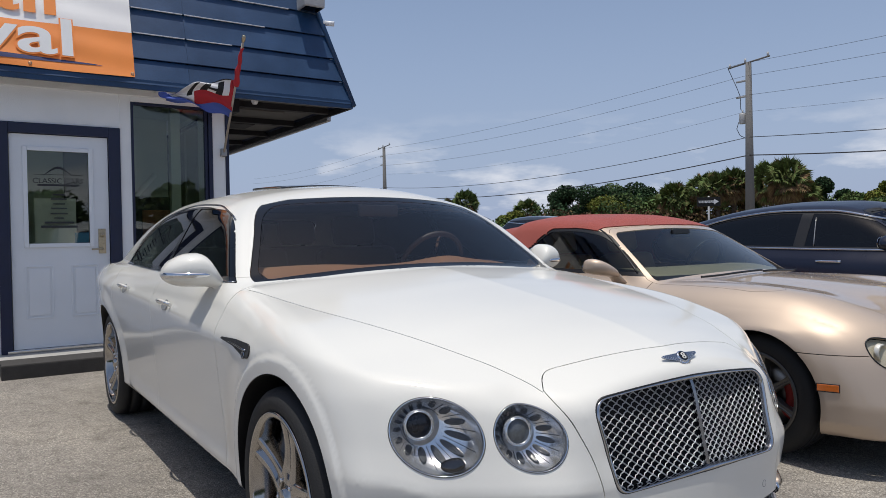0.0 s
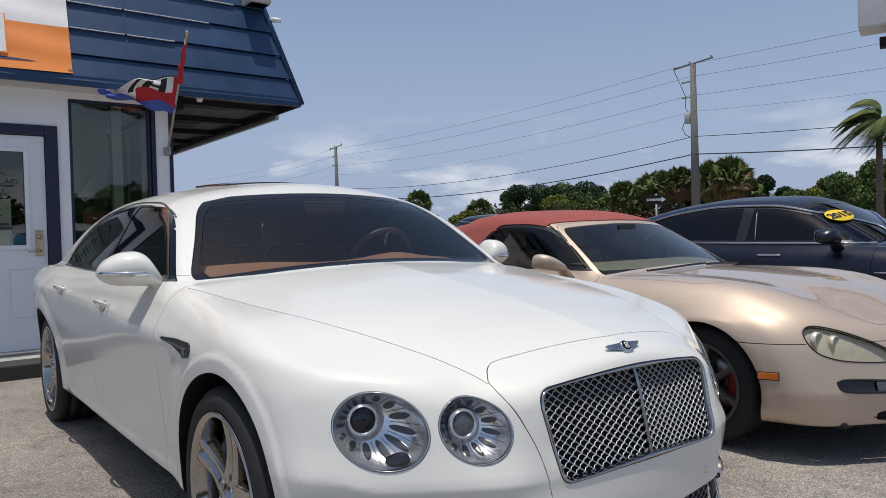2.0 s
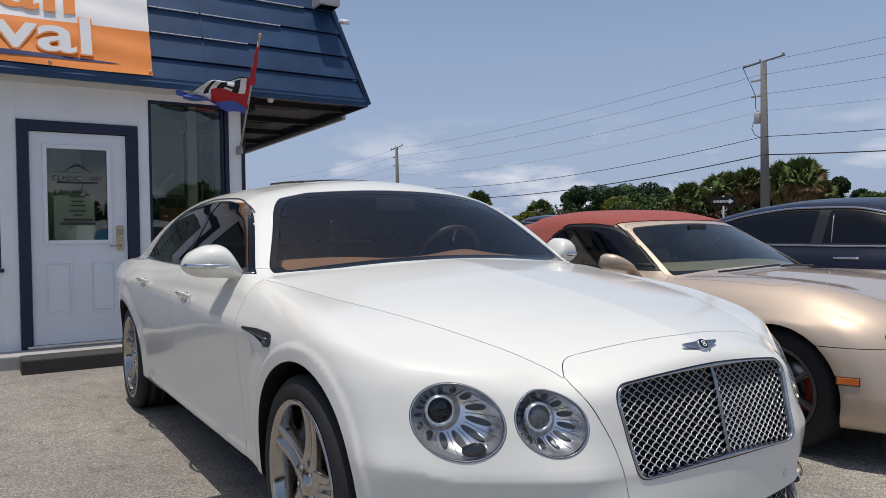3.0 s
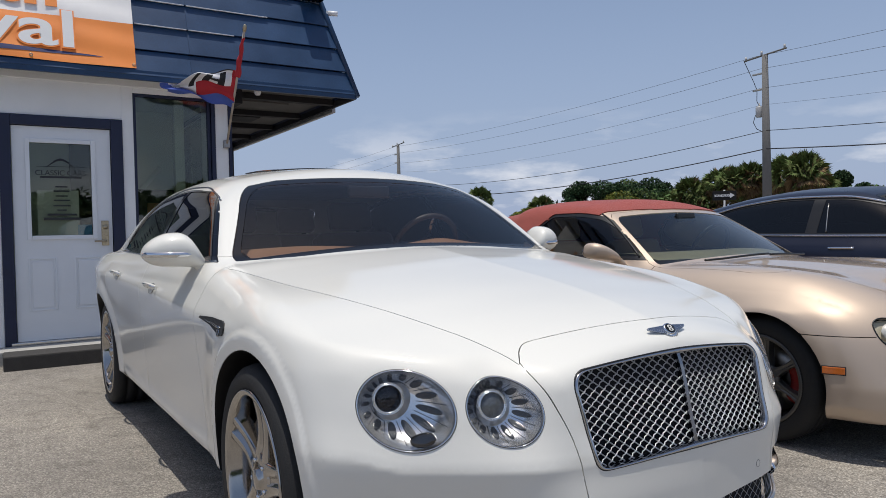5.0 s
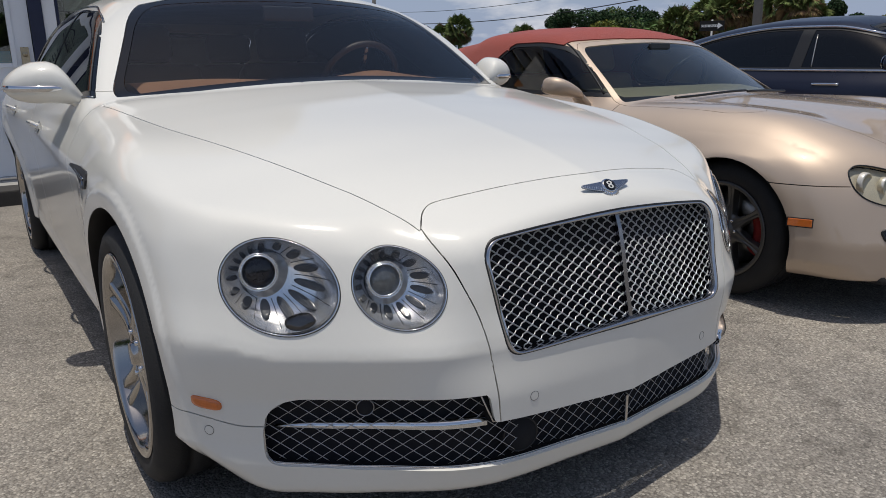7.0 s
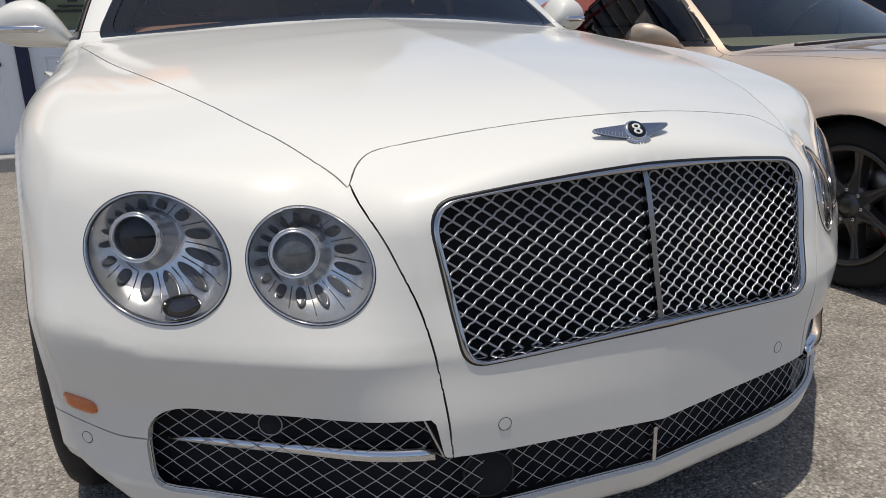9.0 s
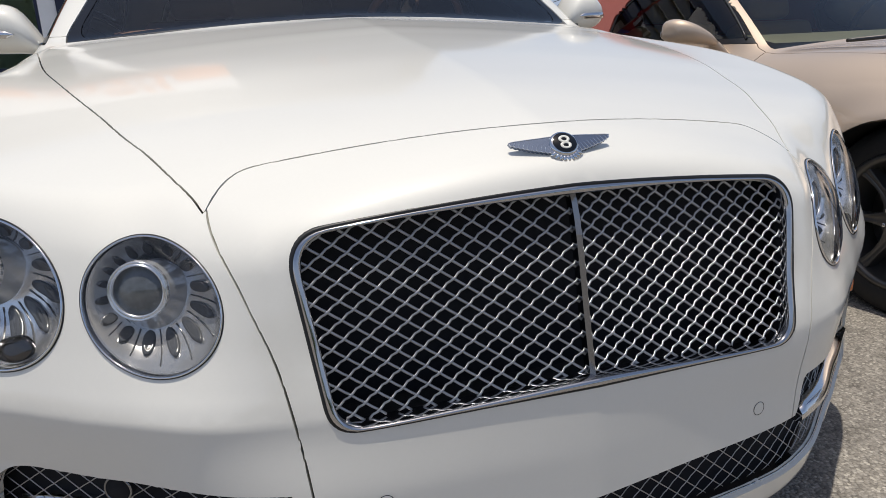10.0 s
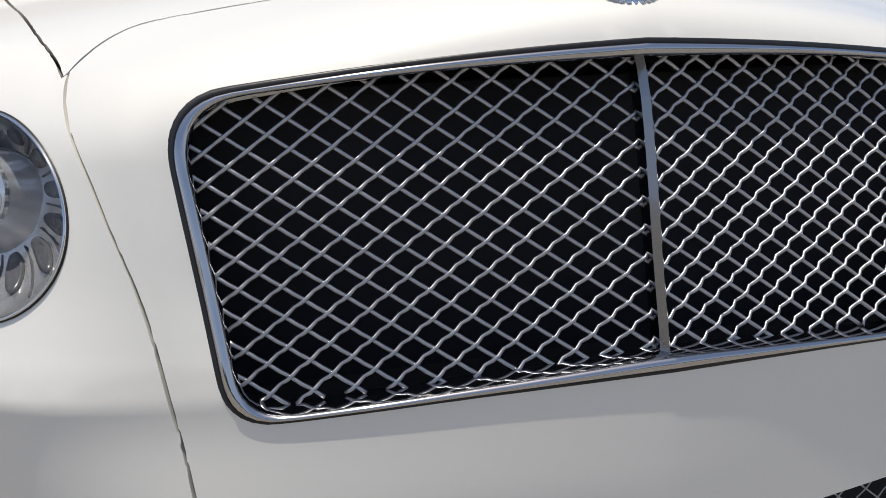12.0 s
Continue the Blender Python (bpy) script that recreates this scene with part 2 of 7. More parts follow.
def smax(a, b, k):
    h = np.maximum(k - np.abs(a - b), 0) / k
    return np.maximum(a, b) + h * h * k * 0.25


def smin(a, b, k):
    return -smax(-a, -b, k)


def step(a, b, x):
    t = np.clip((x - a) / (b - a), 0, 1)
    return t * t * (3 - 2 * t)


class Shell:
    """The skin of a solid given by a field (below 0 inside), cut into panels."""

    def __init__(self, field, lo, hi, h):
        self.field, self.h = field, h
        ax = [np.arange(lo[i], hi[i] + h, h) for i in range(3)]
        X, Y, Z = np.meshgrid(*ax, indexing="ij")
        F = field(X, Y, Z)
        inside = F < 0
        n = tuple(s - 1 for s in F.shape)
        count = np.zeros(n, np.int8)
        corner = [(i, j, k) for i in (0, 1) for j in (0, 1) for k in (0, 1)]
        cut = lambda A, c: A[c[0]:c[0] + n[0], c[1]:c[1] + n[1], c[2]:c[2] + n[2]]
        for c in corner:
            count += cut(inside, c)
        cells = np.argwhere((count > 0) & (count < 8))
        index = -np.ones(n, np.int64)
        index[tuple(cells.T)] = np.arange(len(cells))
        total, hits = np.zeros((len(cells), 3)), np.zeros(len(cells))
        for a in corner:
            for axis in range(3):
                if a[axis]:
                    continue
                b = tuple(a[i] + (i == axis) for i in range(3))
                fa, fb = F[tuple((cells + a).T)], F[tuple((cells + b).T)]
                mixed = (fa < 0) != (fb < 0)
                t = np.where(mixed, fa / np.where(mixed, fa - fb, 1), 0)
                p = np.array(a) + t[:, None] * (np.array(b) - np.array(a))
                total += np.where(mixed[:, None], p, 0)
                hits += mixed
        self.v = np.array(lo) + (cells + total / hits[:, None]) * h
        quads = []
        for axis in range(3):
            u, w = (axis + 1) % 3, (axis + 2) % 3
            lo_s, hi_s = [slice(1, -1)] * 3, [slice(1, -1)] * 3
            lo_s[axis], hi_s[axis] = slice(0, -1), slice(1, None)
            A, B = inside[tuple(lo_s)], inside[tuple(hi_s)]
            for flip, where in ((False, A & ~B), (True, ~A & B)):
                base = np.argwhere(where)
                base[:, u] += 1
                base[:, w] += 1
                du, dw = np.eye(3, dtype=int)[u], np.eye(3, dtype=int)[w]
                q = np.stack([index[tuple((base - o).T)] for o in (du + dw, dw, 0 * du, du)], 1)
                quads.append(q[:, ::-1] if flip else q)
        self.f = np.concatenate(quads)
        self.f = self.f[(self.f >= 0).all(1)]
        self.v = self.settle(self.v, 4)
        self.tag = np.array(["body"] * len(self.f), dtype=object)

    def grad(self, p, e=2e-3):
        out = np.empty_like(p)
        for i in range(3):
            d = np.zeros(3)
            d[i] = e
            out[:, i] = (self.field(*(p + d).T) - self.field(*(p - d).T)) / (2 * e)
        return out

    def settle(self, p, times=2):
        for _ in range(times):
            g = self.grad(p)
            move = (self.field(*p.T) / np.maximum((g * g).sum(1), 1e-3))[:, None] * g
            long = np.linalg.norm(move, axis=1, keepdims=True)
            p = p - move * np.minimum(1, self.h / np.maximum(long, 1e-9))
        return p

    def normals(self, p):
        g = self.grad(p)
        return g / np.linalg.norm(g, axis=1, keepdims=True)

    def cut(self, name, sd, of=None):
        """Gives the faces within the outline sd < 0 a new tag, with the edge drawn onto the outline."""
        c = self.v[self.f].mean(1)
        allowed = np.ones(len(self.f), bool) if of is None else np.isin(self.tag, of)
        inner = allowed & (sd(c) < 0)
        if not inner.any():
            return
        a, b = np.zeros(len(self.v), bool), np.zeros(len(self.v), bool)
        a[self.f[inner].ravel()] = True
        b[self.f[allowed & ~inner].ravel()] = True
        edge = np.where(a & b)[0]
        if len(edge):
            p = self.v[edge]
            for _ in range(3):
                s, g, e = sd(p), np.empty_like(p), 1e-3
                for i in range(3):
                    d = np.zeros(3)
                    d[i] = e
                    g[:, i] = (sd(p + d) - sd(p - d)) / (2 * e)
                nrm = self.normals(p)
                g -= nrm * (g * nrm).sum(1, keepdims=True)
                move = (s / np.maximum((g * g).sum(1), 0.05))[:, None] * g
                long = np.linalg.norm(move, axis=1, keepdims=True)
                p = self.settle(p - move * np.minimum(1, 1.2 * self.h / np.maximum(long, 1e-9)), 1)
            self.v[edge] = p
        self.tag[inner] = name

    def mesh(self, name, tags, gap=0.0, skirt=0.0, lift=0.0):
        """A mesh of the faces with those tags: drawn in by gap at its edges, which turn inward by skirt."""
        faces = self.f[np.isin(self.tag, tags)]
        if not len(faces):
            return None
        used, inv = np.unique(faces, return_inverse=True)
        faces = inv.reshape(faces.shape)
        v = self.v[used].copy()
        nrm = self.normals(v)
        e = np.concatenate([faces[:, [i, (i + 1) % 4]] for i in range(4)])
        key = np.sort(e, 1)
        uniq, first, cnt = np.unique(key, axis=0, return_index=True, return_counts=True)
        rim = e[first[cnt == 1]]
        on_rim = np.unique(rim)
        if len(on_rim) and gap:
            centre, num = np.zeros_like(v), np.zeros(len(v))
            c = v[faces].mean(1)
            for i in range(4):
                np.add.at(centre, faces[:, i], c)
                np.add.at(num, faces[:, i], 1)
            way = centre[on_rim] / num[on_rim][:, None] - v[on_rim]
            way -= nrm[on_rim] * (way * nrm[on_rim]).sum(1, keepdims=True)
            v[on_rim] += gap * way / np.maximum(np.linalg.norm(way, axis=1, keepdims=True), 1e-6)
        v += nrm * lift
        allf = faces.tolist()
        if skirt and len(on_rim):
            k = len(v)
            new_id = -np.ones(k, int)
            new_id[on_rim] = k + np.arange(len(on_rim))
            deep = v[on_rim] - nrm[on_rim] * skirt
            v = np.concatenate([v, v[on_rim], deep])
            top = new_id
            low = np.where(new_id >= 0, new_id + len(on_rim), -1)
            sides = [[top[b], top[a], low[a], low[b]] for a, b in rim]
            turn = np.zeros((len(v), 3))
            for a, b in rim:
                d = np.cross(v[b] - v[a], nrm[a])
                for i in (top[a], top[b], low[a], low[b]):
                    turn[i] += d
            turn[k:] /= np.maximum(np.linalg.norm(turn[k:], axis=1, keepdims=True), 1e-9)
            turn[:k] = nrm
            nrm = turn
            allf += sides
        return mesh_of(name, v, allf, nrm)

    def put(self, p, way):
        """Slides points along a direction until they lie on the skin."""
        p, way = np.array(p, float).reshape(-1, 3), np.array(way, float)
        for _ in range(12):
            f0 = self.field(*p.T)
            d = (self.field(*(p + way * 1e-3).T) - f0) / 1e-3
            d = np.where(np.abs(d) < 0.15, np.where(d < 0, -0.15, 0.15), d)
            p = p - np.clip(f0 / d, -0.06, 0.06)[:, None] * way
        return p


# ------------------------------------------------------------------ white saloon
AXLE_GAP, HUB, AXLE = 3.066, 0.333, 0.090
nose_low = curve([0, .15, .3, .45, .6, .7, .8, .86, .91, .94, .965, 1.05], [-.744, -.7305, -.717, -.683, -.592, -.516, -.439, -.383, -.329, -.281, -.195, .7])
nose_high = curve([0, .2, .33, .39, .43, .47, .52, .6, .7, .8, .87, .92, .955, 1.05], [-.7165, -.700, -.686, -.669, -.648, -.620, -.585, -.540, -.470, -.387, -.306, -.213, -.096, .8])
nose_lift = curve([.20, .468, .488, .513, .55, .60, .66, .72, .85], [0, .0, .11, .32, .63, 1.0, 1.5, 2.15, 3.0])
hood_mid = curve([-.8, -.654, -.58, -.475, -.39, -.27, -.14, .02, .17, .33, .7, 1.2, 2.8, 3.5, 4.1, 4.4], [.688, .751, .782, .812, .833, .857, .880, .904, .926, .949, .985, .95, .97, .985, .965, .93])
hood_rim = curve([-.8, -.567, -.472, -.40, -.329, -.227, -.114, .045, .272, .5, .7, 1.2, 2.8, 3.5, 4.1, 4.4], [.60, .703, .742, .765, .784, .806, .828, .852, .879, .906, .930, .94, .965, .96, .93, .89])
hood_half = curve([-.8, -.567, -.472, -.40, -.329, -.227, -.114, .045, .272, .5, .7, 1.2, 4.4], [.42, .450, .489, .519, .551, .587, .628, .678, .740, .785, .82, .86, .86])
side_half = curve([-.9, -.45, -.2, .1, .45, 1.5, 2.6, 3.1, 3.7, 4.1, 4.4], [.882, .892, .900, .914, .940, .950, .955, .96, .925, .86, .74])
shoulder = curve([-.5, .3, 1.5, 2.5, 3.4, 4.4], [.73, .755, .80, .83, .845, .84])
roof_mid = curve([.6, 1.1, 1.4, 1.9, 2.4, 2.9, 3.3, 3.7, 4.0, 4.4], [1.12, 1.325, 1.378, 1.408, 1.40, 1.345, 1.245, 1.10, .96, .8])


def soft(x, k):
    return 0.5 * (x + np.sqrt(x * x + k * k))


def saloon_field(x, y, z):
    X = np.abs(x)
    t = nose_lift(z - .03 * step(.74, .86, X))
    low, high = nose_low(X), nose_high(X)
    lean = (nose_high(X + .01) - nose_high(X - .01)) / .02 * t + (nose_low(X + .01) - nose_low(X - .01)) / .02 * (1 - t)
    face = low + (high - low) * t + .30 * np.maximum(.235 - z, 0) + (-.03 + .27 * step(.34, .60, X)) * np.minimum(soft(.474 - z, .014), .10) + .05 * step(.34, .66, X) * np.clip(.365 - z, 0, .05) - .12 * step(.45, .65, X) * np.maximum(.275 - z, 0)
    surround = smax(X - (.339 + .12 * (z - .45)), z - (.714 - .011 * X / .36 - .019 * (X / .36) ** 2), .05)
    face = face + .13 * np.maximum(.030 - np.abs(surround), 0) * step(.47, .56, z)
    face = face + .026 * x * step(.46, .36, z) + .030 * x * step(.36, .62, X) * step(.36, .46, z)
    front = (face - y) / np.sqrt(1 + lean * lean)
    mid, rim, half = hood_mid(y), hood_rim(y), hood_half(y)
    across = np.minimum(X / half, 1)
    full = .14 * step(-.25, -.50, y)
    inner = mid - (mid - rim) * ((.54 - full) * across + (.46 + full) * across ** 2.2)
    top = z - (inner - (.01 + .13 * step(.30, -.22, y)) * np.maximum(X - half, 0))
    door = step(-.15, .55, y)
    dz = z - shoulder(y)
    prof = -.58 * soft(dz, .02) * door - .085 * soft(-dz, .02) * door
    prof = prof + .010 * np.exp(-((z - .285) / .04) ** 2) * step(.35, .8, y) * step(2.75, 2.4, y)
    prof = prof - .9 * np.maximum(.265 - z, 0) - .05 * np.maximum(.5 - z, 0) * (1 - door)
    prof = prof + .02 * np.exp(-((y - 2.95) / .55) ** 2) * step(.5, .75, z)
    for yc in (AXLE, AXLE_GAP):
        r = np.hypot(y - yc, z - HUB)
        prof = prof + (.018 * (1 - step(.42, .62, r)) + .009 * (1 - step(.414, .440, r)) if yc == AXLE else .014 * (1 - step(.395, .50, r)))
    side = X - (side_half(y) + prof)
    tail = y - (4.27 - .35 * X ** 4 - .22 * np.maximum(z - .75, 0) - .25 * np.maximum(.45 - z, 0))
    lower = smax(top, side, .085 - .02 * step(.2, .9, y))
    lower = smax(lower, front, .036)
    lower = smax(smax(lower, tail, .16), .150 - z, .03)
    screen = (.62 + 1.42 * (z - .95) + .25 * (z - .95) ** 2 + .30 * X * X - y) / 1.76
    cabin = (X - (.876 - .45 * (z - .94) - .22 * (z - .94) ** 2 - .045 * ((y - 1.9) / 1.2) ** 2)) / 1.1
    roof = z - (roof_mid(y) - .075 * (X / .6) ** 2)
    house = smax(smax(smax(screen, roof, .09), cabin, .085 - .045 * step(1.30, 1.15, z) * step(1.5, 1.2, y)), .88 - z, .02)
    return smin(lower, house, .035)


car = thing("white_saloon", "white luxury saloon parked nose out on the asphalt", "car")
shell = Shell(saloon_field, (-82.5 * .0127, -.82, .14), (1.05, 4.40, 1.48), .0127)
PX, PY, PZ = (lambda p: p[:, 0]), (lambda p: p[:, 1]), (lambda p: p[:, 2])
AX = lambda p: np.abs(p[:, 0])
seam_half = curve([.2, .37, .52, .62, .70, .8], [.358, .368, .388, .420, .447, .45])


def sd_arch(yc, r=.374):
    return lambda p: np.maximum(np.hypot(PY(p) - yc, PZ(p) - HUB) - r, .80 - AX(p))


def sd_grille(p, grow=0.0):
    X, z = AX(p), PZ(p)
    s = smax(X - (.339 + .12 * (z - .45)), z - (.714 - .011 * X / .36 - .019 * (X / .36) ** 2), .05)
    s = smax(s, .452 - z + .012 * (1 - X / .35), .035)
    return np.maximum(s - grow, PY(p) + .45)


def sd_intake(p, grow=0.0):
    X, z = AX(p), PZ(p)
    top = .301 + .016 * np.minimum(X / .375, 1) + .063 * step(.375, .392, X)
    s = smax(X - .775, z - top, .07 * step(.45, .6, X) + .01)
    s = smax(s, .212 + .02 * (X / .77) ** 2 - z, .03)
    return np.maximum(s - grow, PY(p) + .30)


LAMPS = {"outer": (.715, .612, .096, .092), "inner": (.516, .604, .081, .078)}


def sd_lamp(cx, cz, hw, hh, side, grow=0.0):
    def f(p):
        d = np.hypot((PX(p) * side - cx) / (hw + grow), (PZ(p) - cz) / (hh + grow))
        return np.maximum((d - 1) * hw, PY(p) + .1)
    return f


screen_half = lambda z: .772 - .55 * (z - .954)


def sd_screen(p, shrink=0.0):
    X, z = AX(p), PZ(p)
    s = smax(X - screen_half(z) + shrink, z - (1.315 - .09 * X * X) + shrink * .8, .10)
    s = smax(s, .985 - .05 * (X / .75) ** 2 - z + shrink * .6, .06)
    s = np.maximum(s, .618 + .27 * X * X - PY(p))
    s = np.maximum(s, PY(p) - (.62 + 1.42 * (z - .95) + .25 * (z - .95) ** 2 + .30 * X * X + .045))
    return np.maximum(s, PY(p) - 1.36)


win_top = curve([.66, .93, 1.12, 1.27, 1.55, 1.95, 2.43, 2.85, 3.0], [.93, 1.082, 1.168, 1.222, 1.272, 1.287, 1.25, 1.125, 1.0])


def sd_window(p, shrink=0.0, y0=.70, y1=3.0):
    y, z = PY(p), PZ(p)
    s = smax(z - win_top(y) + shrink, .957 + .012 * (y - .8) - z + shrink, .03)
    s = np.maximum(s, np.maximum(y0 - y, y - y1) + shrink)
    return np.maximum(s, .876 - .45 * (z - .94) - .22 * (z - .94) ** 2 - .045 * ((y - 1.9) / 1.2) ** 2 - .018 - AX(p))


B_POST = 1.82
for n, yc in (("arch", AXLE), ("arch", AXLE_GAP)):
    shell.cut("open", sd_arch(yc))
shell.cut("open", lambda p: PZ(p) - .158)
shell.cut("open", sd_grille)
shell.cut("open", sd_intake)
for kind, spec in LAMPS.items():
    for side in (-1, 1):
        shell.cut("open", sd_lamp(spec[0] - .009 * side, *spec[1:], side), of=["body"])
shell.cut("screen_border", sd_screen, of=["body"])
shell.cut("screen", lambda p: sd_screen(p, .027), of=["screen_border"])
shell.cut("rear_border", lambda p: np.maximum(smax(AX(p) - (.66 - .5 * (PZ(p) - 1.0)), np.maximum(.985 - PZ(p), PZ(p) - 1.27 + .1 * AX(p) ** 2), .05), 2.95 - PY(p)), of=["body"])
shell.cut("rear_screen", lambda p: np.maximum(smax(AX(p) - (.63 - .5 * (PZ(p) - 1.0)), np.maximum(1.01 - PZ(p), PZ(p) - 1.245 + .1 * AX(p) ** 2), .05), 2.95 - PY(p)), of=["rear_border"])
for s, tag in ((-1, "right"), (1, "left")):
    on = lambda p, s=s: -PX(p) * s
    shell.cut("window_trim_" + tag, lambda p: np.maximum(sd_window(p, -.012), on(p)), of=["body"])
    shell.cut("window_front_" + tag, lambda p: np.maximum(np.maximum(sd_window(p, .010), on(p)), PY(p) - (B_POST - .03)), of=["window_trim_" + tag])
    shell.cut("window_rear_" + tag, lambda p: np.maximum(np.maximum(sd_window(p, .010), on(p)), (B_POST + .03) - PY(p)), of=["window_trim_" + tag])
shell.cut("hood", lambda p: np.maximum(smax(smax(-.577 + .175 * AX(p) - .070 * np.clip((AX(p) - .372) / .08, 0, 1.1) ** 2.6 - PY(p), AX(p) - hood_half(PY(p)), .012), np.maximum(PY(p) - .70, PZ(p) - 1.0 + .02), .02), .66 - PZ(p)), of=["body"])
shell.cut("roof", lambda p: np.maximum(.965 + .01 * (PY(p) - .8) - PZ(p), .60 - PY(p)), of=["body"])
shell.cut("grille_surround", lambda p: np.maximum(np.maximum(AX(p) - seam_half(PZ(p)), PY(p) + .40), .29 - PZ(p)), of=["body"])
shell.cut("front_bumper", lambda p: np.maximum(PZ(p) - (.318 + .022 * step(.80, .90, AX(p))), PY(p) + .15), of=["body"])
for s, tag in ((-1, "right"), (1, "left")):
    on = lambda p, s=s: -PX(p) * s
    shell.cut("sill_" + tag, lambda p: np.maximum(on(p), np.maximum(PZ(p) - .262, np.maximum(.36 - PY(p), PY(p) - 2.72))), of=["body"])
    shell.cut("fender_" + tag, lambda p: np.maximum(on(p), PY(p) - .70 - .06 * (PZ(p) - .5)), of=["body"])
    shell.cut("door_front_" + tag, lambda p: np.maximum(on(p), PY(p) - 1.80), of=["body"])
    shell.cut("door_rear_" + tag, lambda p: np.maximum(on(p), PY(p) - 2.78), of=["body"])

panels = [("hood", ["hood"], ""), ("roof", ["roof"], ""), ("grille_surround", ["grille_surround"], ""), ("front_bumper", ["front_bumper"], ""),
          ("rear_body", ["body"], "")]
for tag in ("right", "left"):
    panels += [("sill", ["sill_" + tag], ""), ("front_fender", ["fender_" + tag], ""), ("front_door", ["door_front_" + tag], ""), ("rear_door", ["door_rear_" + tag], "")]
made = {}
for name, tags, label in panels:
    me = shell.mesh(name, tags, gap=.0016, skirt=.014)
    if me:
        made[tags[0]] = part(name, me, WHITE_PAINT, car, label)
screen_ob = part("windscreen", shell.mesh("windscreen", ["screen"], lift=-.003), WINDSCREEN, car, "dark tinted windscreen")
part("screen_border", shell.mesh("screen_border", ["screen_border"], gap=.002, skirt=.01, lift=-.002), BLACK_GLOSS, screen_ob)
rear_ob = part("rear_window", shell.mesh("rear_window", ["rear_screen"], lift=-.003), ROADSTER_GLASS, car)
part("screen_border", shell.mesh("screen_border", ["rear_border"], gap=.002, skirt=.01, lift=-.002), BLACK_GLOSS, rear_ob)
for tag in ("right", "left"):
    for which in ("front", "rear"):
        door = made["door_%s_%s" % (which, tag)]
        part("window", shell.mesh("window", ["window_%s_%s" % (which, tag)], lift=-.003), SIDE_GLASS, door, "black tinted window glass")
    part("window_trim", shell.mesh("window_trim", ["window_trim_" + tag], gap=.001, skirt=.01), BLACK_GLOSS, made["door_front_" + tag])


def trace(shell_, outline, guess, way):
    """Points of an outline (x, z) laid onto the skin along a direction."""
    return shell_.put([(x, guess, z) for x, z in outline], way)


# chrome strip round each side window and black arch lips
for s, tag in ((-1, "right"), (1, "left")):
    ys = np.concatenate([np.linspace(.72, 2.985, 46)])
    wide = lambda y, z: .876 - .45 * (z - .94) - .22 * (z - .94) ** 2 - .045 * ((y - 1.9) / 1.2) ** 2
    for line_ in ([(y, float(win_top(y)) + .010) for y in ys], [(y, .947 + .012 * (y - .8)) for y in ys]):
        loop = np.array([(s * wide(y, z), y, z) for y, z in line_])
        laid = shell.put(loop, (s, 0, 0))
        laid = laid[np.abs(laid[:, 0] - loop[:, 0]) < .03]
        part("window_chrome", tube(laid + np.array([s * .001, 0, .0]), .0045, 6), DARK_CHROME, made["door_front_" + tag], "chrome window surround")
    for yc in (AXLE, AXLE_GAP):
        a = np.linspace(radians(-18), radians(198), 60)
        arch = shell.put([(s * .95, yc + .373 * math.cos(k), HUB + .373 * math.sin(k)) for k in a if HUB + .373 * math.sin(k) > .21], (s, 0, 0))
        inner = bmesh.new()
        rows = []
        for p in arch:
            d = Vector((0, p[1] - yc, p[2] - HUB)).normalized()
            rows.append([inner.verts.new((p[0], p[1], p[2])), inner.verts.new((p[0] - s * .03, p[1], p[2])), inner.verts.new((p[0] - s * .34, p[1] + d.y * .012, p[2] + d.z * .012))])
        for i in range(len(rows) - 1):
            for j in range(2):
                inner.faces.new((rows[i][j], rows[i + 1][j], rows[i + 1][j + 1], rows[i][j + 1])).smooth = True
        part("wheel_arch_liner", inner, BLACK_TRIM, made[("fender_" if yc == AXLE else "door_rear_") + tag])

# floor pan and engine bay closing so that no light leaks through the openings
pan = box((-.72, -.36, .17), (.72, 4.0, .21), .02)
part("underbody", pan, UNDERBODY, car)
# Unseen shelf and trays, added only to stop sun falling through the openings.
part("sun_block_shelf", box((-.33, -.695, .412), (.33, -.56, .432), .008), UNDERBODY, car)
part("sun_block_tray", box((-.46, -.63, .168), (.46, -.355, .185), .01), UNDERBODY, car)
for s in (-1, 1):
    part("sun_block_tray", box((min(s * .47, s * .74), -.44, .168), (max(s * .47, s * .74), -.355, .185), .01), UNDERBODY, car)
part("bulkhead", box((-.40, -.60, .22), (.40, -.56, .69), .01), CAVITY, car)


# ---- woven metal grille
def flat_bar(points, half, thick):
    """A flattened bar with chamfered edges along a line in the grille's face."""
    bm = bmesh.new()
    rows = []
    n = len(points)
    for i, p in enumerate(points):
        a, b = points[max(i - 1, 0)], points[min(i + 1, n - 1)]
        dx, dz = b[0] - a[0], b[2] - a[2]
        ln = math.hypot(dx, dz)
        ux, uz = -dz / ln, dx / ln
        rows.append([bm.verts.new((p[0] + ux * half * u, p[1] + thick * d, p[2] + uz * half * u)) for u, d in ((-1, .1), (-.72, -.68), (0, -1), (.72, -.68), (1, .1), (0, 1))])
    for r0, r1 in zip(rows[:-1], rows[1:]):
        for j in range(6):
            bm.faces.new((r0[j], r0[(j + 1) % 6], r1[(j + 1) % 6], r1[j])).smooth = True
    bm.faces.new(rows[0])
    bm.faces.new(rows[-1])
    bmesh.ops.recalc_face_normals(bm, faces=bm.faces[:])
    return bm


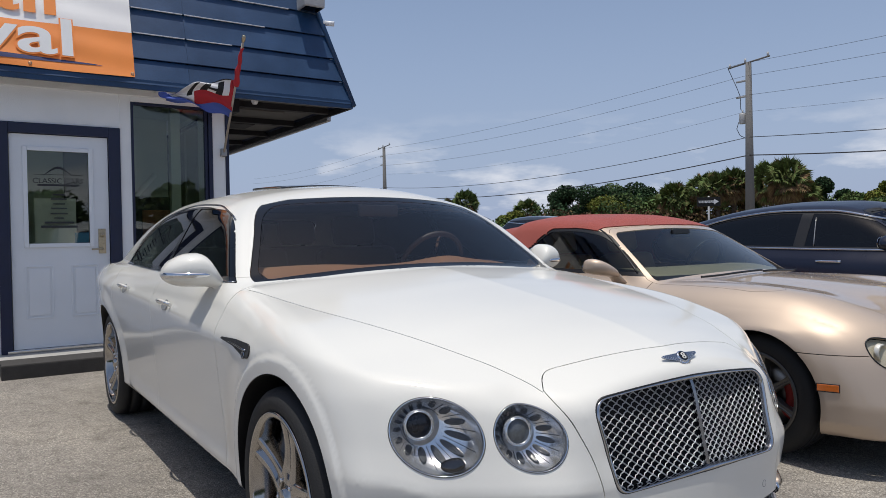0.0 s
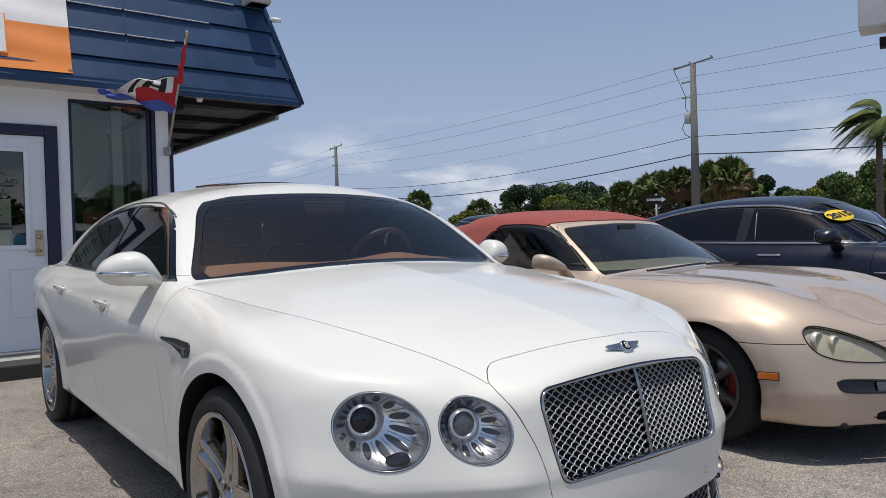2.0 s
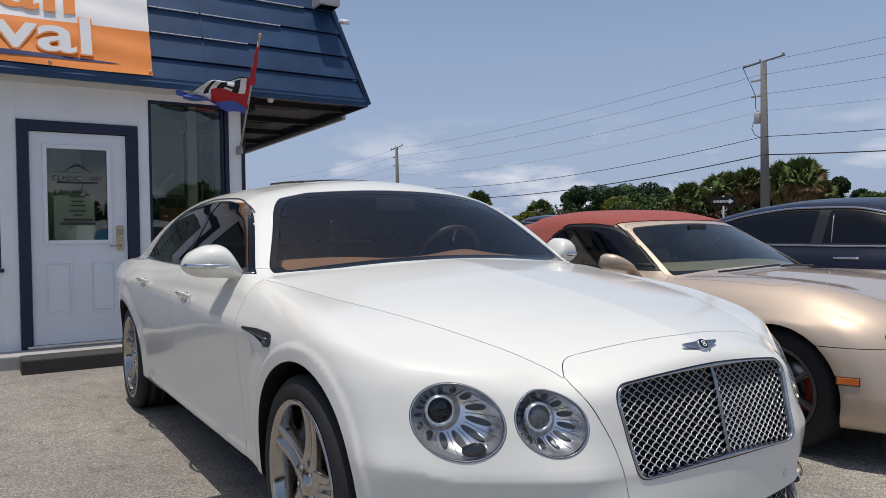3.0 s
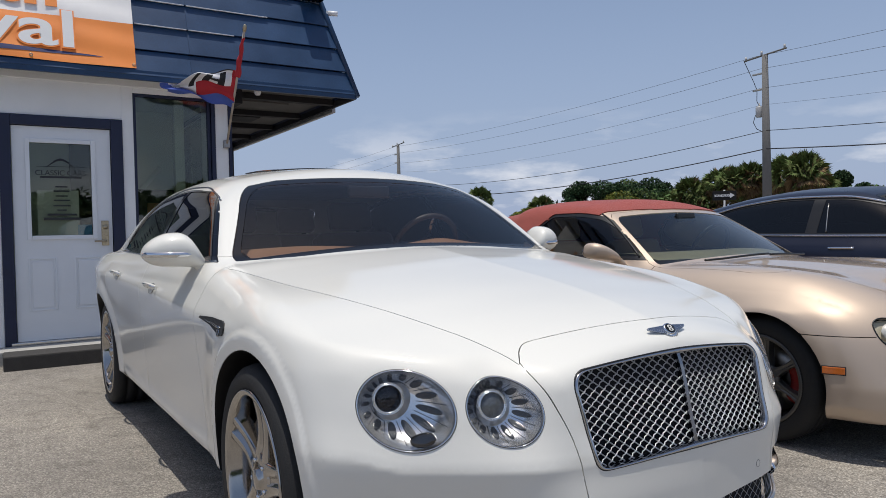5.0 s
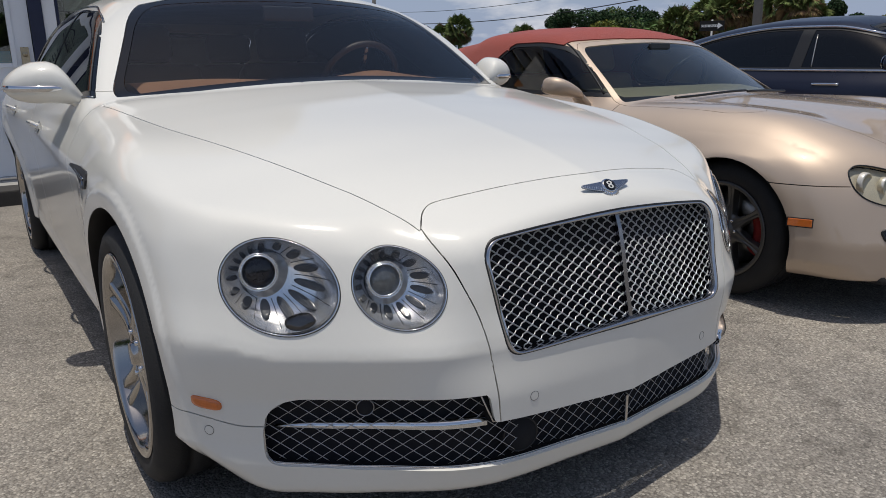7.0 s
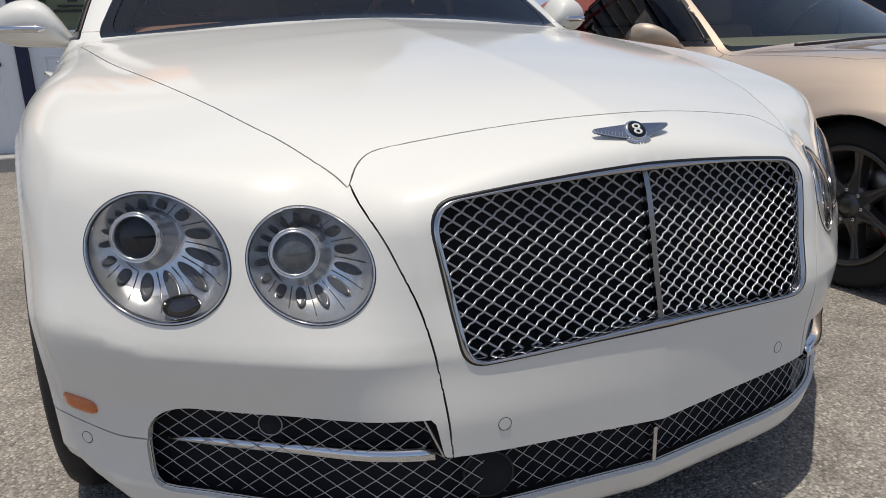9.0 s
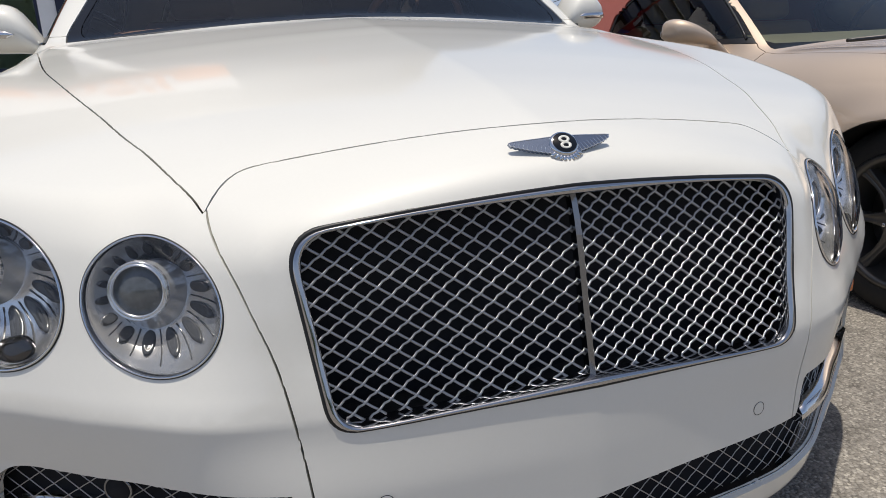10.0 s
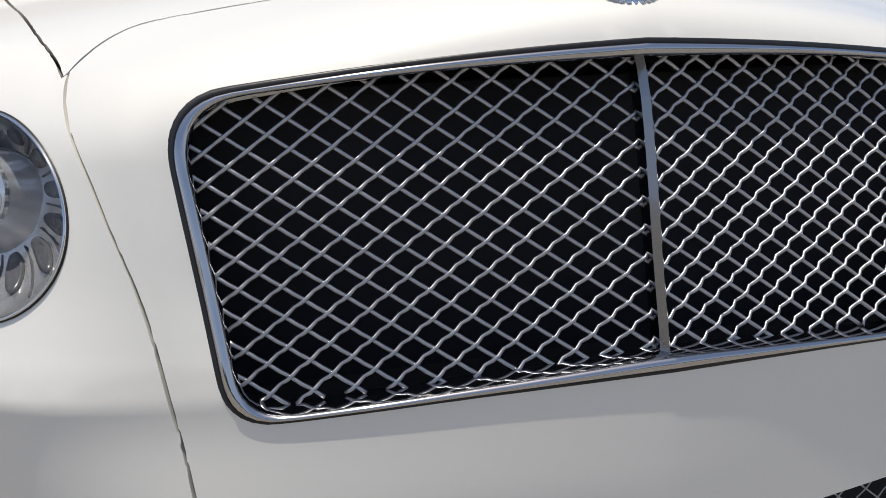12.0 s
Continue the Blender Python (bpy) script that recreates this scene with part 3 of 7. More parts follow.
def woven(parent, name, x0, x1, z0, z1, dx, dz, depth, inside, radius, wave, mat, rising=0.0, falling=0.0):
    """Wires crossing in diamonds dx by dz, each one a bar that weaves over and under its neighbours; rising and falling shift the two families."""
    bars = []
    slope = dz / dx
    n = int((x1 - x0) / (dx / 6)) + 1
    for sign, shift in ((1, rising), (-1, falling)):
        ends = [z0 - sign * slope * x for x in (x0, x1)] + [z1 - sign * slope * x for x in (x0, x1)]
        for k in range(math.floor(min(ends) / dz) - 1, math.ceil(max(ends) / dz) + 2):
            run = []
            for i in range(n + 1):
                x = x0 + (x1 - x0) * i / n
                z = (k + shift) * dz + sign * slope * x
                ok = z0 - dz < z < z1 + dz and inside(x, z)
                if ok:
                    turn = math.pi * (x / dx + z / dz - falling if sign > 0 else z / dz - x / dx - rising)
                    run.append((x, z, wave * math.cos(2 * turn) * (-1 if sign > 0 else .3)))
                if (not ok or i == n) and run:
                    if len(run) > 2:
                        bars.append(run)
                    run = []
    for run in bars:
        ys = depth(np.array([q[0] for q in run]), np.array([q[1] for q in run]))
        part(name, flat_bar([(x, y + w, z) for (x, z, w), y in zip(run, ys)], radius * 1.2, radius * 1.1), mat, parent)


# Solid sheet behind the mesh; the unlit depth is in its colour.
grille = part("grille_backing", box((-.37, -.575, .44), (.37, -.565, .72), .004), CAVITY, car, "near-black sheet for the shade behind polished mesh")


def grille_depth(x, z):
    return -.690 + .029 * np.abs(x) / .35 - .235 * (.6 - z)


def in_grille(x, z):
    return float(sd_grille(np.array([[x, -.69, z]]), -.0035)[0]) < 0


for s in (-1, 1):
    x0, x1 = (-.375, -.002) if s < 0 else (.002, .375)
    pitch, tall, rising, falling = (.0317, .0223, -.280, .166) if s < 0 else (.0302, .0216, -.374, .217)
    woven(grille, "mesh_wire", x0, x1, .44, .72, pitch, tall, grille_depth, in_grille, .00150, .0024, WIRE, rising, falling)

edge = []
for a in np.linspace(0, 2 * np.pi, 361)[:-1]:
    d = np.array([math.cos(a), math.sin(a)])
    lo, hi = 0.0, .6
    for _ in range(26):
        m = (lo + hi) / 2
        q = np.array([[d[0] * m, -.69, .58 + d[1] * m]])
        lo, hi = (m, hi) if float(sd_grille(q, 0)[0]) < 0 else (lo, m)
    edge.append((d[0] * lo, .58 + d[1] * lo))
loop = shell.put([(x, -.69, z) for x, z in edge], (0, 1, 0))
frame_bm = bmesh.new()
rings = []
for p in loop:
    c = Vector(p)
    out = Vector((p[0], 0, p[2] - .58)).normalized()
    prof = [(-.001, .006), (-.001, -.0005), (-.004, -.003), (-.0085, -.003), (-.0110, .001), (-.0110, .026)]
    rings.append([frame_bm.verts.new(c + out * o + Vector((0, dy, 0))) for o, dy in prof])
for i in range(len(rings)):
    for j in range(5):
        frame_bm.faces.new((rings[i][j], rings[i][j + 1], rings[(i + 1) % len(rings)][j + 1], rings[(i + 1) % len(rings)][j])).smooth = True
bmesh.ops.recalc_face_normals(frame_bm, faces=frame_bm.faces[:])
part("grille_frame", frame_bm, FRAME_CHROME, car, "chrome grille frame")
part("grille_seal", tube(loop + np.array([0, .0035, 0]), .0042, 6, closed=True), BLACK_TRIM, car)
bar = []
for z in np.linspace(.452, .712, 14):
    bar.append((0, float(shell.put([(0, -.7, z)], (0, 1, 0))[0][1]) + .015, z))
divider = bmesh.new()
rows = []
for x, y, z in bar:
    rows.append([divider.verts.new((x + dx, y + dy, z)) for dx, dy in ((-.0045, .016), (-.0045, .001), (0, -.006), (.0045, .001), (.0045, .016))])
for i in range(len(rows) - 1):
    for j in range(4):
        divider.faces.new((rows[i][j], rows[i][j + 1], rows[i + 1][j + 1], rows[i + 1][j]))
bmesh.ops.recalc_face_normals(divider, faces=divider.faces[:])
part("grille_divider", divider, DARK_CHROME, car)

def on_front(x, z, lift=0.0):
    p = shell.put([(x, float(nose_high(abs(x)) if z > .5 else nose_low(abs(x))), z)], (0, 1, 0))
    n = shell.normals(p)[0]
    return Vector(p[0] + n * lift), Vector(n)


def disc_on(point, normal, profile, n=24):
    bm = lathe(profile, n, "z")
    bmesh.ops.transform(bm, matrix=Matrix.Translation(point) @ normal.to_track_quat("Z", "Y").to_matrix().to_4x4(), verts=bm.verts)
    return bm


# lower intake: fine mesh, its rim, the chrome bar, round covers
def intake_depth(x, z):
    x, z = np.atleast_1d(np.asarray(x, float)), np.atleast_1d(np.asarray(z, float))
    z = np.broadcast_to(z, x.shape)
    return shell.put(np.stack([x, nose_low(np.abs(x)), z], 1), (0, 1, 0))[:, 1] + .024


back = bmesh.new()
xs = np.linspace(-.80, .80, 41)
rows = []
for z in (.18, .28, .34, .42):
    ys = intake_depth(xs, np.full(41, min(max(z, .25), .40))) + .03
    rows.append([back.verts.new((x, y, z)) for x, y in zip(xs, ys)])
for r0, r1 in zip(rows[:-1], rows[1:]):
    for i in range(40):
        back.faces.new((r0[i], r0[i + 1], r1[i + 1], r1[i])).smooth = True
intake = part("intake_backing", back, CAVITY, car, "near-black sheet for the shade in the lower intake")


def in_intake(x, z):
    return float(sd_intake(np.array([[x, -.7, z]]), -.003)[0]) < 0


for s in (-1, 1):
    x0, x1 = (-.775, -.004) if s < 0 else (.004, .775)
    woven(intake, "mesh_wire", x0, x1, .205, .39, .0345, .0285, intake_depth, in_intake, .0007, .0005, WIRE)
xs = np.concatenate([np.linspace(-.772, -.40, 26), np.linspace(-.375, .375, 40), np.linspace(.40, .772, 26)])
upper = []
for x in xs:
    zz = np.linspace(.23, .42, 120)
    ok = zz[sd_intake(np.stack([np.full(120, x), np.full(120, -.7), zz], 1)) < 0]
    upper.append((x, ok.max() if len(ok) else .28))
under = []
for x in xs[::-1]:
    zz = np.linspace(.18, .32, 120)
    ok = zz[sd_intake(np.stack([np.full(120, x), np.full(120, -.7), zz], 1)) < 0]
    under.append((x, ok.min() if len(ok) else .23))
rim_line = np.array([(x, y - .014, z) for (x, z), y in zip(upper + under, intake_depth([q[0] for q in upper + under], np.array([q[1] for q in upper + under])))])
part("intake_rim", tube(rim_line, .0020, 6, closed=True), ALLOY, intake)
for s in (-1, 1):
    xs2 = np.linspace(.385, .745, 18)
    blade = bmesh.new()
    rows = []
    for x in xs2:
        z = .313 - .008 * (x - .385) / .36
        y = float(intake_depth(x, z)[0]) - .024
        t = (1.18 - .35 * (x - .385) / .36) * (1 - .75 * max(0, (x - .69) / .055))
        rows.append([blade.verts.new((s * x, y + dy, z + dz * t)) for dy, dz in ((.024, .010), (.002, .011), (-.006, .004), (-.006, -.004), (.004, -.011), (.024, -.010))])
    for i in range(len(rows) - 1):
        for j in range(5):
            blade.faces.new((rows[i][j], rows[i][j + 1], rows[i + 1][j + 1], rows[i + 1][j])).smooth = True
    blade.faces.new(rows[0])
    blade.faces.new(rows[-1][::-1])
    bmesh.ops.recalc_face_normals(blade, faces=blade.faces[:])
    part("chrome_blade", blade, CHROME, intake)
    sx_ = s * .600
    cover_at = Vector((sx_, float(intake_depth(sx_, .36)[0]) - .012, .359))
    cover_n = Vector((s * .42, -.9, 0)).normalized()
    lid = part("sensor_cover", disc_on(cover_at, cover_n, [(0, .001), (.0165, .001), (.018, -.003), (.018, -.02)]), CAVITY, intake)
    part("cover_ring", disc_on(cover_at, cover_n, [(.0165, .0008), (.0178, .0028), (.0192, .0004)]), DARK_CHROME, lid)
radar_at = Vector((-.300, float(intake_depth(.300, .265)[0]) - .016, .263))
radar_n = Vector((-.25, -.97, 0)).normalized()
radar = part("radar_cover", disc_on(radar_at, radar_n, [(0, .002), (.038, .001), (.0395, -.003), (.0395, -.03)], 36), CAVITY, intake)
part("radar_ring", disc_on(radar_at, radar_n, [(.0375, .001), (.0390, .0030), (.0408, .0004)], 36), BLACK_TRIM, radar)
part("intake_post", box((-.004, nose_low(0) + .012, .213), (.004, nose_low(0) + .034, .28), .002), ALLOY, intake)


bumper = made["front_bumper"]
for x in (-.284, .284):
    p, n = on_front(x, .358)
    part("parking_sensor", disc_on(p, n, [(0, .0008), (.0088, .0008), (.0092, .0008), (.0098, .0002)]), WHITE_PAINT, made["grille_surround"])
    part("sensor_ring", disc_on(p, n, [(.0098, .0003), (.0103, .0008), (.0108, .0003)]), BLACK_TRIM, made["grille_surround"])
for s in (-1, 1):
    c0 = shell.settle(np.array([[s * .863, -.375, .305]]), 8)
    p, n = Vector(c0[0]), Vector(shell.normals(c0)[0])
    part("parking_sensor", disc_on(p, n, [(0, .0008), (.0088, .0008), (.0092, .0008), (.0098, .0002)]), WHITE_PAINT, bumper)
    part("sensor_ring", disc_on(p, n, [(.0098, .0003), (.0103, .0008), (.0108, .0003)]), BLACK_TRIM, bumper)
    c0 = shell.settle(np.array([[s * .863, -.375, .368]]), 8)
    n0 = shell.normals(c0)[0]
    along = np.cross(n0, (0, 0, 1)) * s
    along = along / np.linalg.norm(along)
    rise = np.cross(along, n0) * -s
    rise = rise * np.sign(rise[2])
    base = []
    for a in np.linspace(0, 2 * np.pi, 41)[:-1]:
        ca, sa = math.cos(a), math.sin(a)
        u = .034 * math.copysign(abs(ca) ** .62, ca)
        w = .0125 * math.copysign(abs(sa) ** .62, sa)
        base.append(c0[0] + along * u + rise * (w - .16 * u * math.copysign(1, -s * along[0])))
    base = shell.settle(np.array(base), 6)
    nn = shell.normals(base)
    cen = base.mean(0)
    marker = bmesh.new()
    loops = [[marker.verts.new(q) for q in ring] for ring in (base - nn * .003, base + nn * .002, cen + (base - cen) * .93 + nn * .0045, shell.settle(cen + (base - cen) * .55, 4) + nn * .006)]
    for r0, r1 in zip(loops[:-1], loops[1:]):
        for i in range(40):
            j = (i + 1) % 40
            marker.faces.new((r0[i], r0[j], r1[j], r1[i])).smooth = True
    marker.faces.new(loops[-1])
    bmesh.ops.recalc_face_normals(marker, faces=marker.faces[:])
    part("side_marker", marker, AMBER, bumper, "orange side marker lens")

# ---- headlamps
def headlamp(spec, side, petals, main):
    cx, cz, hw, hh = spec[0] - .009 * side, *spec[1:]
    a = np.linspace(0, 2 * np.pi, 73)[:-1]
    rim = trace(shell, [(side * (cx + hw * math.cos(k)), cz + hh * math.sin(k)) for k in a], float(nose_high(cx)), (0, 1, 0))
    cen = rim.mean(0)
    nrm = shell.normals(shell.put([cen], (0, 1, 0)))[0]
    axis = Vector((nrm[0] * .55, nrm[1], nrm[2] * .4)).normalized()
    ax = np.array(axis)

    def at(r, k, deep):
        f = (k / (2 * np.pi) * 72) % 72
        i = int(f)
        b = rim[i] + (rim[(i + 1) % 72] - rim[i]) * (f - i)
        return cen + (b - cen) * r - ax * deep

    def dish(rows, n=72):
        bm = bmesh.new()
        grid = [[bm.verts.new(at(r, 2 * np.pi * i / n, d)) for i in range(n)] for r, d in rows]
        for j in range(len(grid) - 1):
            for i in range(n):
                bm.faces.new((grid[j][i], grid[j][(i + 1) % n], grid[j + 1][(i + 1) % n], grid[j + 1][i])).smooth = True
        bmesh.ops.recalc_face_normals(bm, faces=bm.faces[:])
        return bm

    depth_at = curve([0, .45, .62, .75, .86, .94, 1.0], [.052, .050, .042, .033, .022, .011, .002])
    lamp = part("headlamp", dish([(r, float(depth_at(r))) for r in (1.0, .97, .93, .88, .82, .75, .66, .55, .40, .02)]), REFLECTOR, car, "round clear headlamp with chrome reflector")
    part("bezel", dish([(1.008, .004), (1.006, -.002), (.990, -.0035), (.974, -.001), (.966, .008)]), CHROME, lamp)
    part("bezel_seal", dish([(1.026, .0035), (1.022, -.0008), (1.010, -.0010)]), BLACK_TRIM, lamp)
    part("inner_trim", dish([(.966, .008), (.956, .0085), (.945, .012)]), BLACK_GLOSS, lamp)
    lens = part("lens", dish([(.97, .001), (.85, -.008), (.65, -.0145), (.4, -.018), (.02, -.0195)]), LENS, lamp)
    lens.visible_shadow = False
    # projector, set up and outward of the middle
    ox, oy = (.30, .28) if main else (.22, .20)
    turn = math.atan2(oy, ox)
    pc = at(math.hypot(ox, oy), turn % (2 * np.pi), 0.0)
    R = hh * (.33 if main else .37)
    frame_m = Matrix.Translation(pc) @ axis.to_track_quat("Z", "Y").to_matrix().to_4x4()
    inward = (cen - pc) / np.linalg.norm(cen - pc)
    barrel = bmesh.new()
    rows = []
    for t in np.linspace(0, 1, 7):
        mid = np.array(pc) + inward * R * .62 * t - ax * (.018 + .030 * t ** .8)
        rad = R * (1.30 + .34 * t)
        rows.append([barrel.verts.new(frame_m.to_3x3() @ Vector((rad * math.cos(q), rad * math.sin(q), 0)) + Vector(mid)) for q in np.linspace(0, 2 * math.pi, 45)[:-1]])
    for r0, r1 in zip(rows[:-1], rows[1:]):
        for i in range(44):
            barrel.faces.new((r0[i], r0[(i + 1) % 44], r1[(i + 1) % 44], r1[i])).smooth = True
    bmesh.ops.recalc_face_normals(barrel, faces=barrel.faces[:])
    part("projector_housing", barrel, LAMP_GREY, lamp)
    foot_line = [Vector(np.array(pc) + inward * R * .62 - ax * .044) + frame_m.to_3x3() @ Vector((R * 1.66 * math.cos(q), R * 1.66 * math.sin(q), 0)) for q in np.linspace(0, 2 * math.pi, 45)[:-1]]
    part("housing_edge", tube(foot_line, .0009, 5, closed=True), LED_DARK, lamp)
    for nm, prof, mt in (
                         ("projector_ring", [(R * 1.32, -.024), (R * 1.28, -.0135), (R * 1.24, -.012), (R * 1.20, -.015), (R * 1.15, -.012), (R * 1.08, -.011), (R * 1.04, -.020)], REFLECTOR),
                         ("projector_lens", [(R * 1.05, -.020), (R * .8, -.0155), (R * .4, -.0125), (0, -.0115)], LAMP_BLACK if main else PROJECTOR)):
        bm = lathe(prof, 44, "z")
        bmesh.ops.transform(bm, matrix=frame_m, verts=bm.verts)
        part(nm, bm, mt, lamp)

    def spot(phi, dist):
        """Radius and angle about the lamp's middle of a place round the projector."""
        x, y = ox + dist * math.cos(phi), oy + dist * math.sin(phi)
        return math.hypot(x, y), math.atan2(y, x) % (2 * np.pi)

    def reach(phi):
        b = ox * math.cos(phi) + oy * math.sin(phi)
        return -b + math.sqrt(max(b * b + .86 ** 2 - ox * ox - oy * oy, 0))

    # light cells fan out from the projector, long ones towards the low inner side
    for i in range(petals):
        phi = 2 * np.pi * (i + .35) / petals
        s0 = .60 if main else .64
        s1 = reach(phi)
        s0 = min(s0, s1 - .16)
        s1 = s0 + (s1 - s0) * (.86 if s1 > .8 else 1.0)
        wide = math.pi / petals * .56
        bm = bmesh.new()
        loops = []
        for scale, lift in ((1.0, .001), (.9, -.0035), (.55, -.0015)):
            ring = []
            for b in np.linspace(0, 2 * np.pi, 21)[:-1]:
                cb, sb = math.cos(b), math.sin(b)
                dist = (s0 + s1) / 2 + scale * (s1 - s0) / 2 * math.copysign(abs(cb) ** .8, cb)
                r, k = spot(phi + wide * scale * sb * (.92 - .22 * cb), dist)
                ring.append(bm.verts.new(at(r, k, float(depth_at(min(r, 1))) + lift - .0015)))
            loops.append(ring)
        for q in range(2):
            for j in range(20):
                bm.faces.new((loops[q][j], loops[q][(j + 1) % 20], loops[q + 1][(j + 1) % 20], loops[q + 1][j])).smooth = True
        bm.faces.new(loops[2])
        bmesh.ops.recalc_face_normals(bm, faces=bm.faces[:])
        part("light_cell", bm, LED_DARK, lamp)
        phi += math.pi / petals
        s1 = reach(phi)
        if s1 > .75:
            run = [spot(phi, d) for d in np.linspace(s0, s1 * 1.02, 6)]
            part("reflector_rib", tube([at(r, k, float(depth_at(min(r, 1))) - .001) for r, k in run], .0008, 5), LED_DARK, lamp)
    if main:
        # washer cover at the foot
        bm = bmesh.new()
        k0 = radians(252)
        loops = []
        for scale, lift in ((1.0, .006), (1.0, .001), (.90, -.002), (.4, -.003)):
            loops.append([bm.verts.new(at(.765 + .165 * scale * math.copysign(abs(math.sin(b)) ** .8, math.sin(b)), k0 + .36 * scale * math.cos(b), .004 + lift)) for b in np.linspace(0, 2 * np.pi, 25)[:-1]])
        for q in range(3):
            for j in range(24):
                bm.faces.new((loops[q][j], loops[q][(j + 1) % 24], loops[q + 1][(j + 1) % 24], loops[q + 1][j])).smooth = True
        bm.faces.new(loops[3])
        bmesh.ops.recalc_face_normals(bm, faces=bm.faces[:])
        part("washer_cover", bm, SMOKED, lamp, "smoked washer cover")


for side in (-1, 1):
    headlamp(LAMPS["outer"], side, 15, True)
    headlamp(LAMPS["inner"], side, 15, False)

# ---- winged badge: plain shapes
badge_p = shell.put([(0, -.654, .757)], (0, 1, 0))[0]
badge_n = Vector((0, -.75, .66)).normalized()
up = Vector((0, .55, .83))
up = (up - badge_n * up.dot(badge_n)).normalized()
right = up.cross(badge_n)
badge_m = Matrix((right, up, badge_n)).transposed().to_4x4()
badge_m.translation = Vector(badge_p) + badge_n * .005
badge = part("badge_oval", lathe([(0, .0065), (.012, .0063), (.0145, .0050), (.0155, .002), (.0155, 0)], 36, "z"), CHROME, car, "small winged chrome badge")
badge.data.transform(badge_m @ Matrix.Diagonal((1.32, 1.2, 1, 1)))
enamel = part("badge_enamel", lathe([(0, .0072), (.0105, .0070), (.0112, .0062)], 32, "z"), BLACK_GLOSS, badge)
enamel.data.transform(badge_m @ Matrix.Diagonal((1.5, 1.36, 1, 1)))
mark = bmesh.new()
for zc in (-.0036, .0036):
    ringm = lathe([(.0020, .0072), (.0022, .0080), (.0040, .0080), (.0042, .0072)], 20, "z")
    bmesh.ops.translate(ringm, verts=ringm.verts, vec=(0, zc, 0))
    tmp = bpy.data.meshes.new("tmp")
    ringm.to_mesh(tmp)
    ringm.free()
    mark.from_mesh(tmp)
    bpy.data.meshes.remove(tmp)
emblem = part("badge_emblem", mark, WHITE_PAINT, badge)
emblem.data.transform(badge_m @ Matrix.Diagonal((1.9, 1.3, 1.02, 1)))
def scalloped_wing(s):
    """Outline of one wing: a straight top edge, a round tip and a feathered lower edge."""
    pts = [(.010, .0125), (.040, .0125), (.066, .0125), (.0725, .0120)]
    n = 11
    for k in range(n):
        t0, t1 = k / n, (k + 1) / n
        for q in (.25, .5, .75, 1.0):
            t = t0 + (t1 - t0) * q
            x = .0725 - .0605 * t
            z = .0105 - .0240 * t ** .75
            pts.append((x, z - .0016 * math.sin(math.pi * q)))
    return [(s * x, z) for x, z in pts]


for s in (-1, 1):
    line = scalloped_wing(s)
    plate = bmesh.new()
    top_v = [plate.verts.new((x, z, .0040 - .09 * abs(x))) for x, z in line]
    low_v = [plate.verts.new((x, z, -.0010 - .09 * abs(x))) for x, z in line]
    plate.faces.new(top_v)
    for i in range(len(line)):
        j = (i + 1) % len(line)
        plate.faces.new((top_v[i], top_v[j], low_v[j], low_v[i]))
    bmesh.ops.recalc_face_normals(plate, faces=plate.faces[:])
    ob = part("wing", plate, BADGE_BLUE, badge)
    ob.data.transform(badge_m)
    ob = part("wing_rim", tube([(x, z, .0040 - .09 * abs(x)) for x, z in line], .0007, 5, closed=True), CHROME, badge)
    ob.data.transform(badge_m)
    for k in range(1, 11):
        t = k / 11
        x, z = .0725 - .0605 * t, .0105 - .0240 * t ** .75
        rib = tube([(s * x, z, .0041 - .09 * x), (s * (x - .004), z + .006 + .004 * t, .0043 - .09 * (x - .004))], [.0006, .0003], 4)
        ob = part("feather_rib", rib, CHROME, badge)
        ob.data.transform(badge_m)
for i in range(9):
    a = radians(-90 + (i - 4) * 13)
    tail_bm = tube([(.012 * math.cos(a), .011 * math.sin(a), .002), (.0205 * math.cos(a), .0205 * math.sin(a), .001)], [.0019, .0026], 6)
    ob = part("tail_feather", tail_bm, CHROME, badge)
    ob.data.transform(badge_m @ Matrix.Diagonal((1.3, 1.3, 1, 1)))


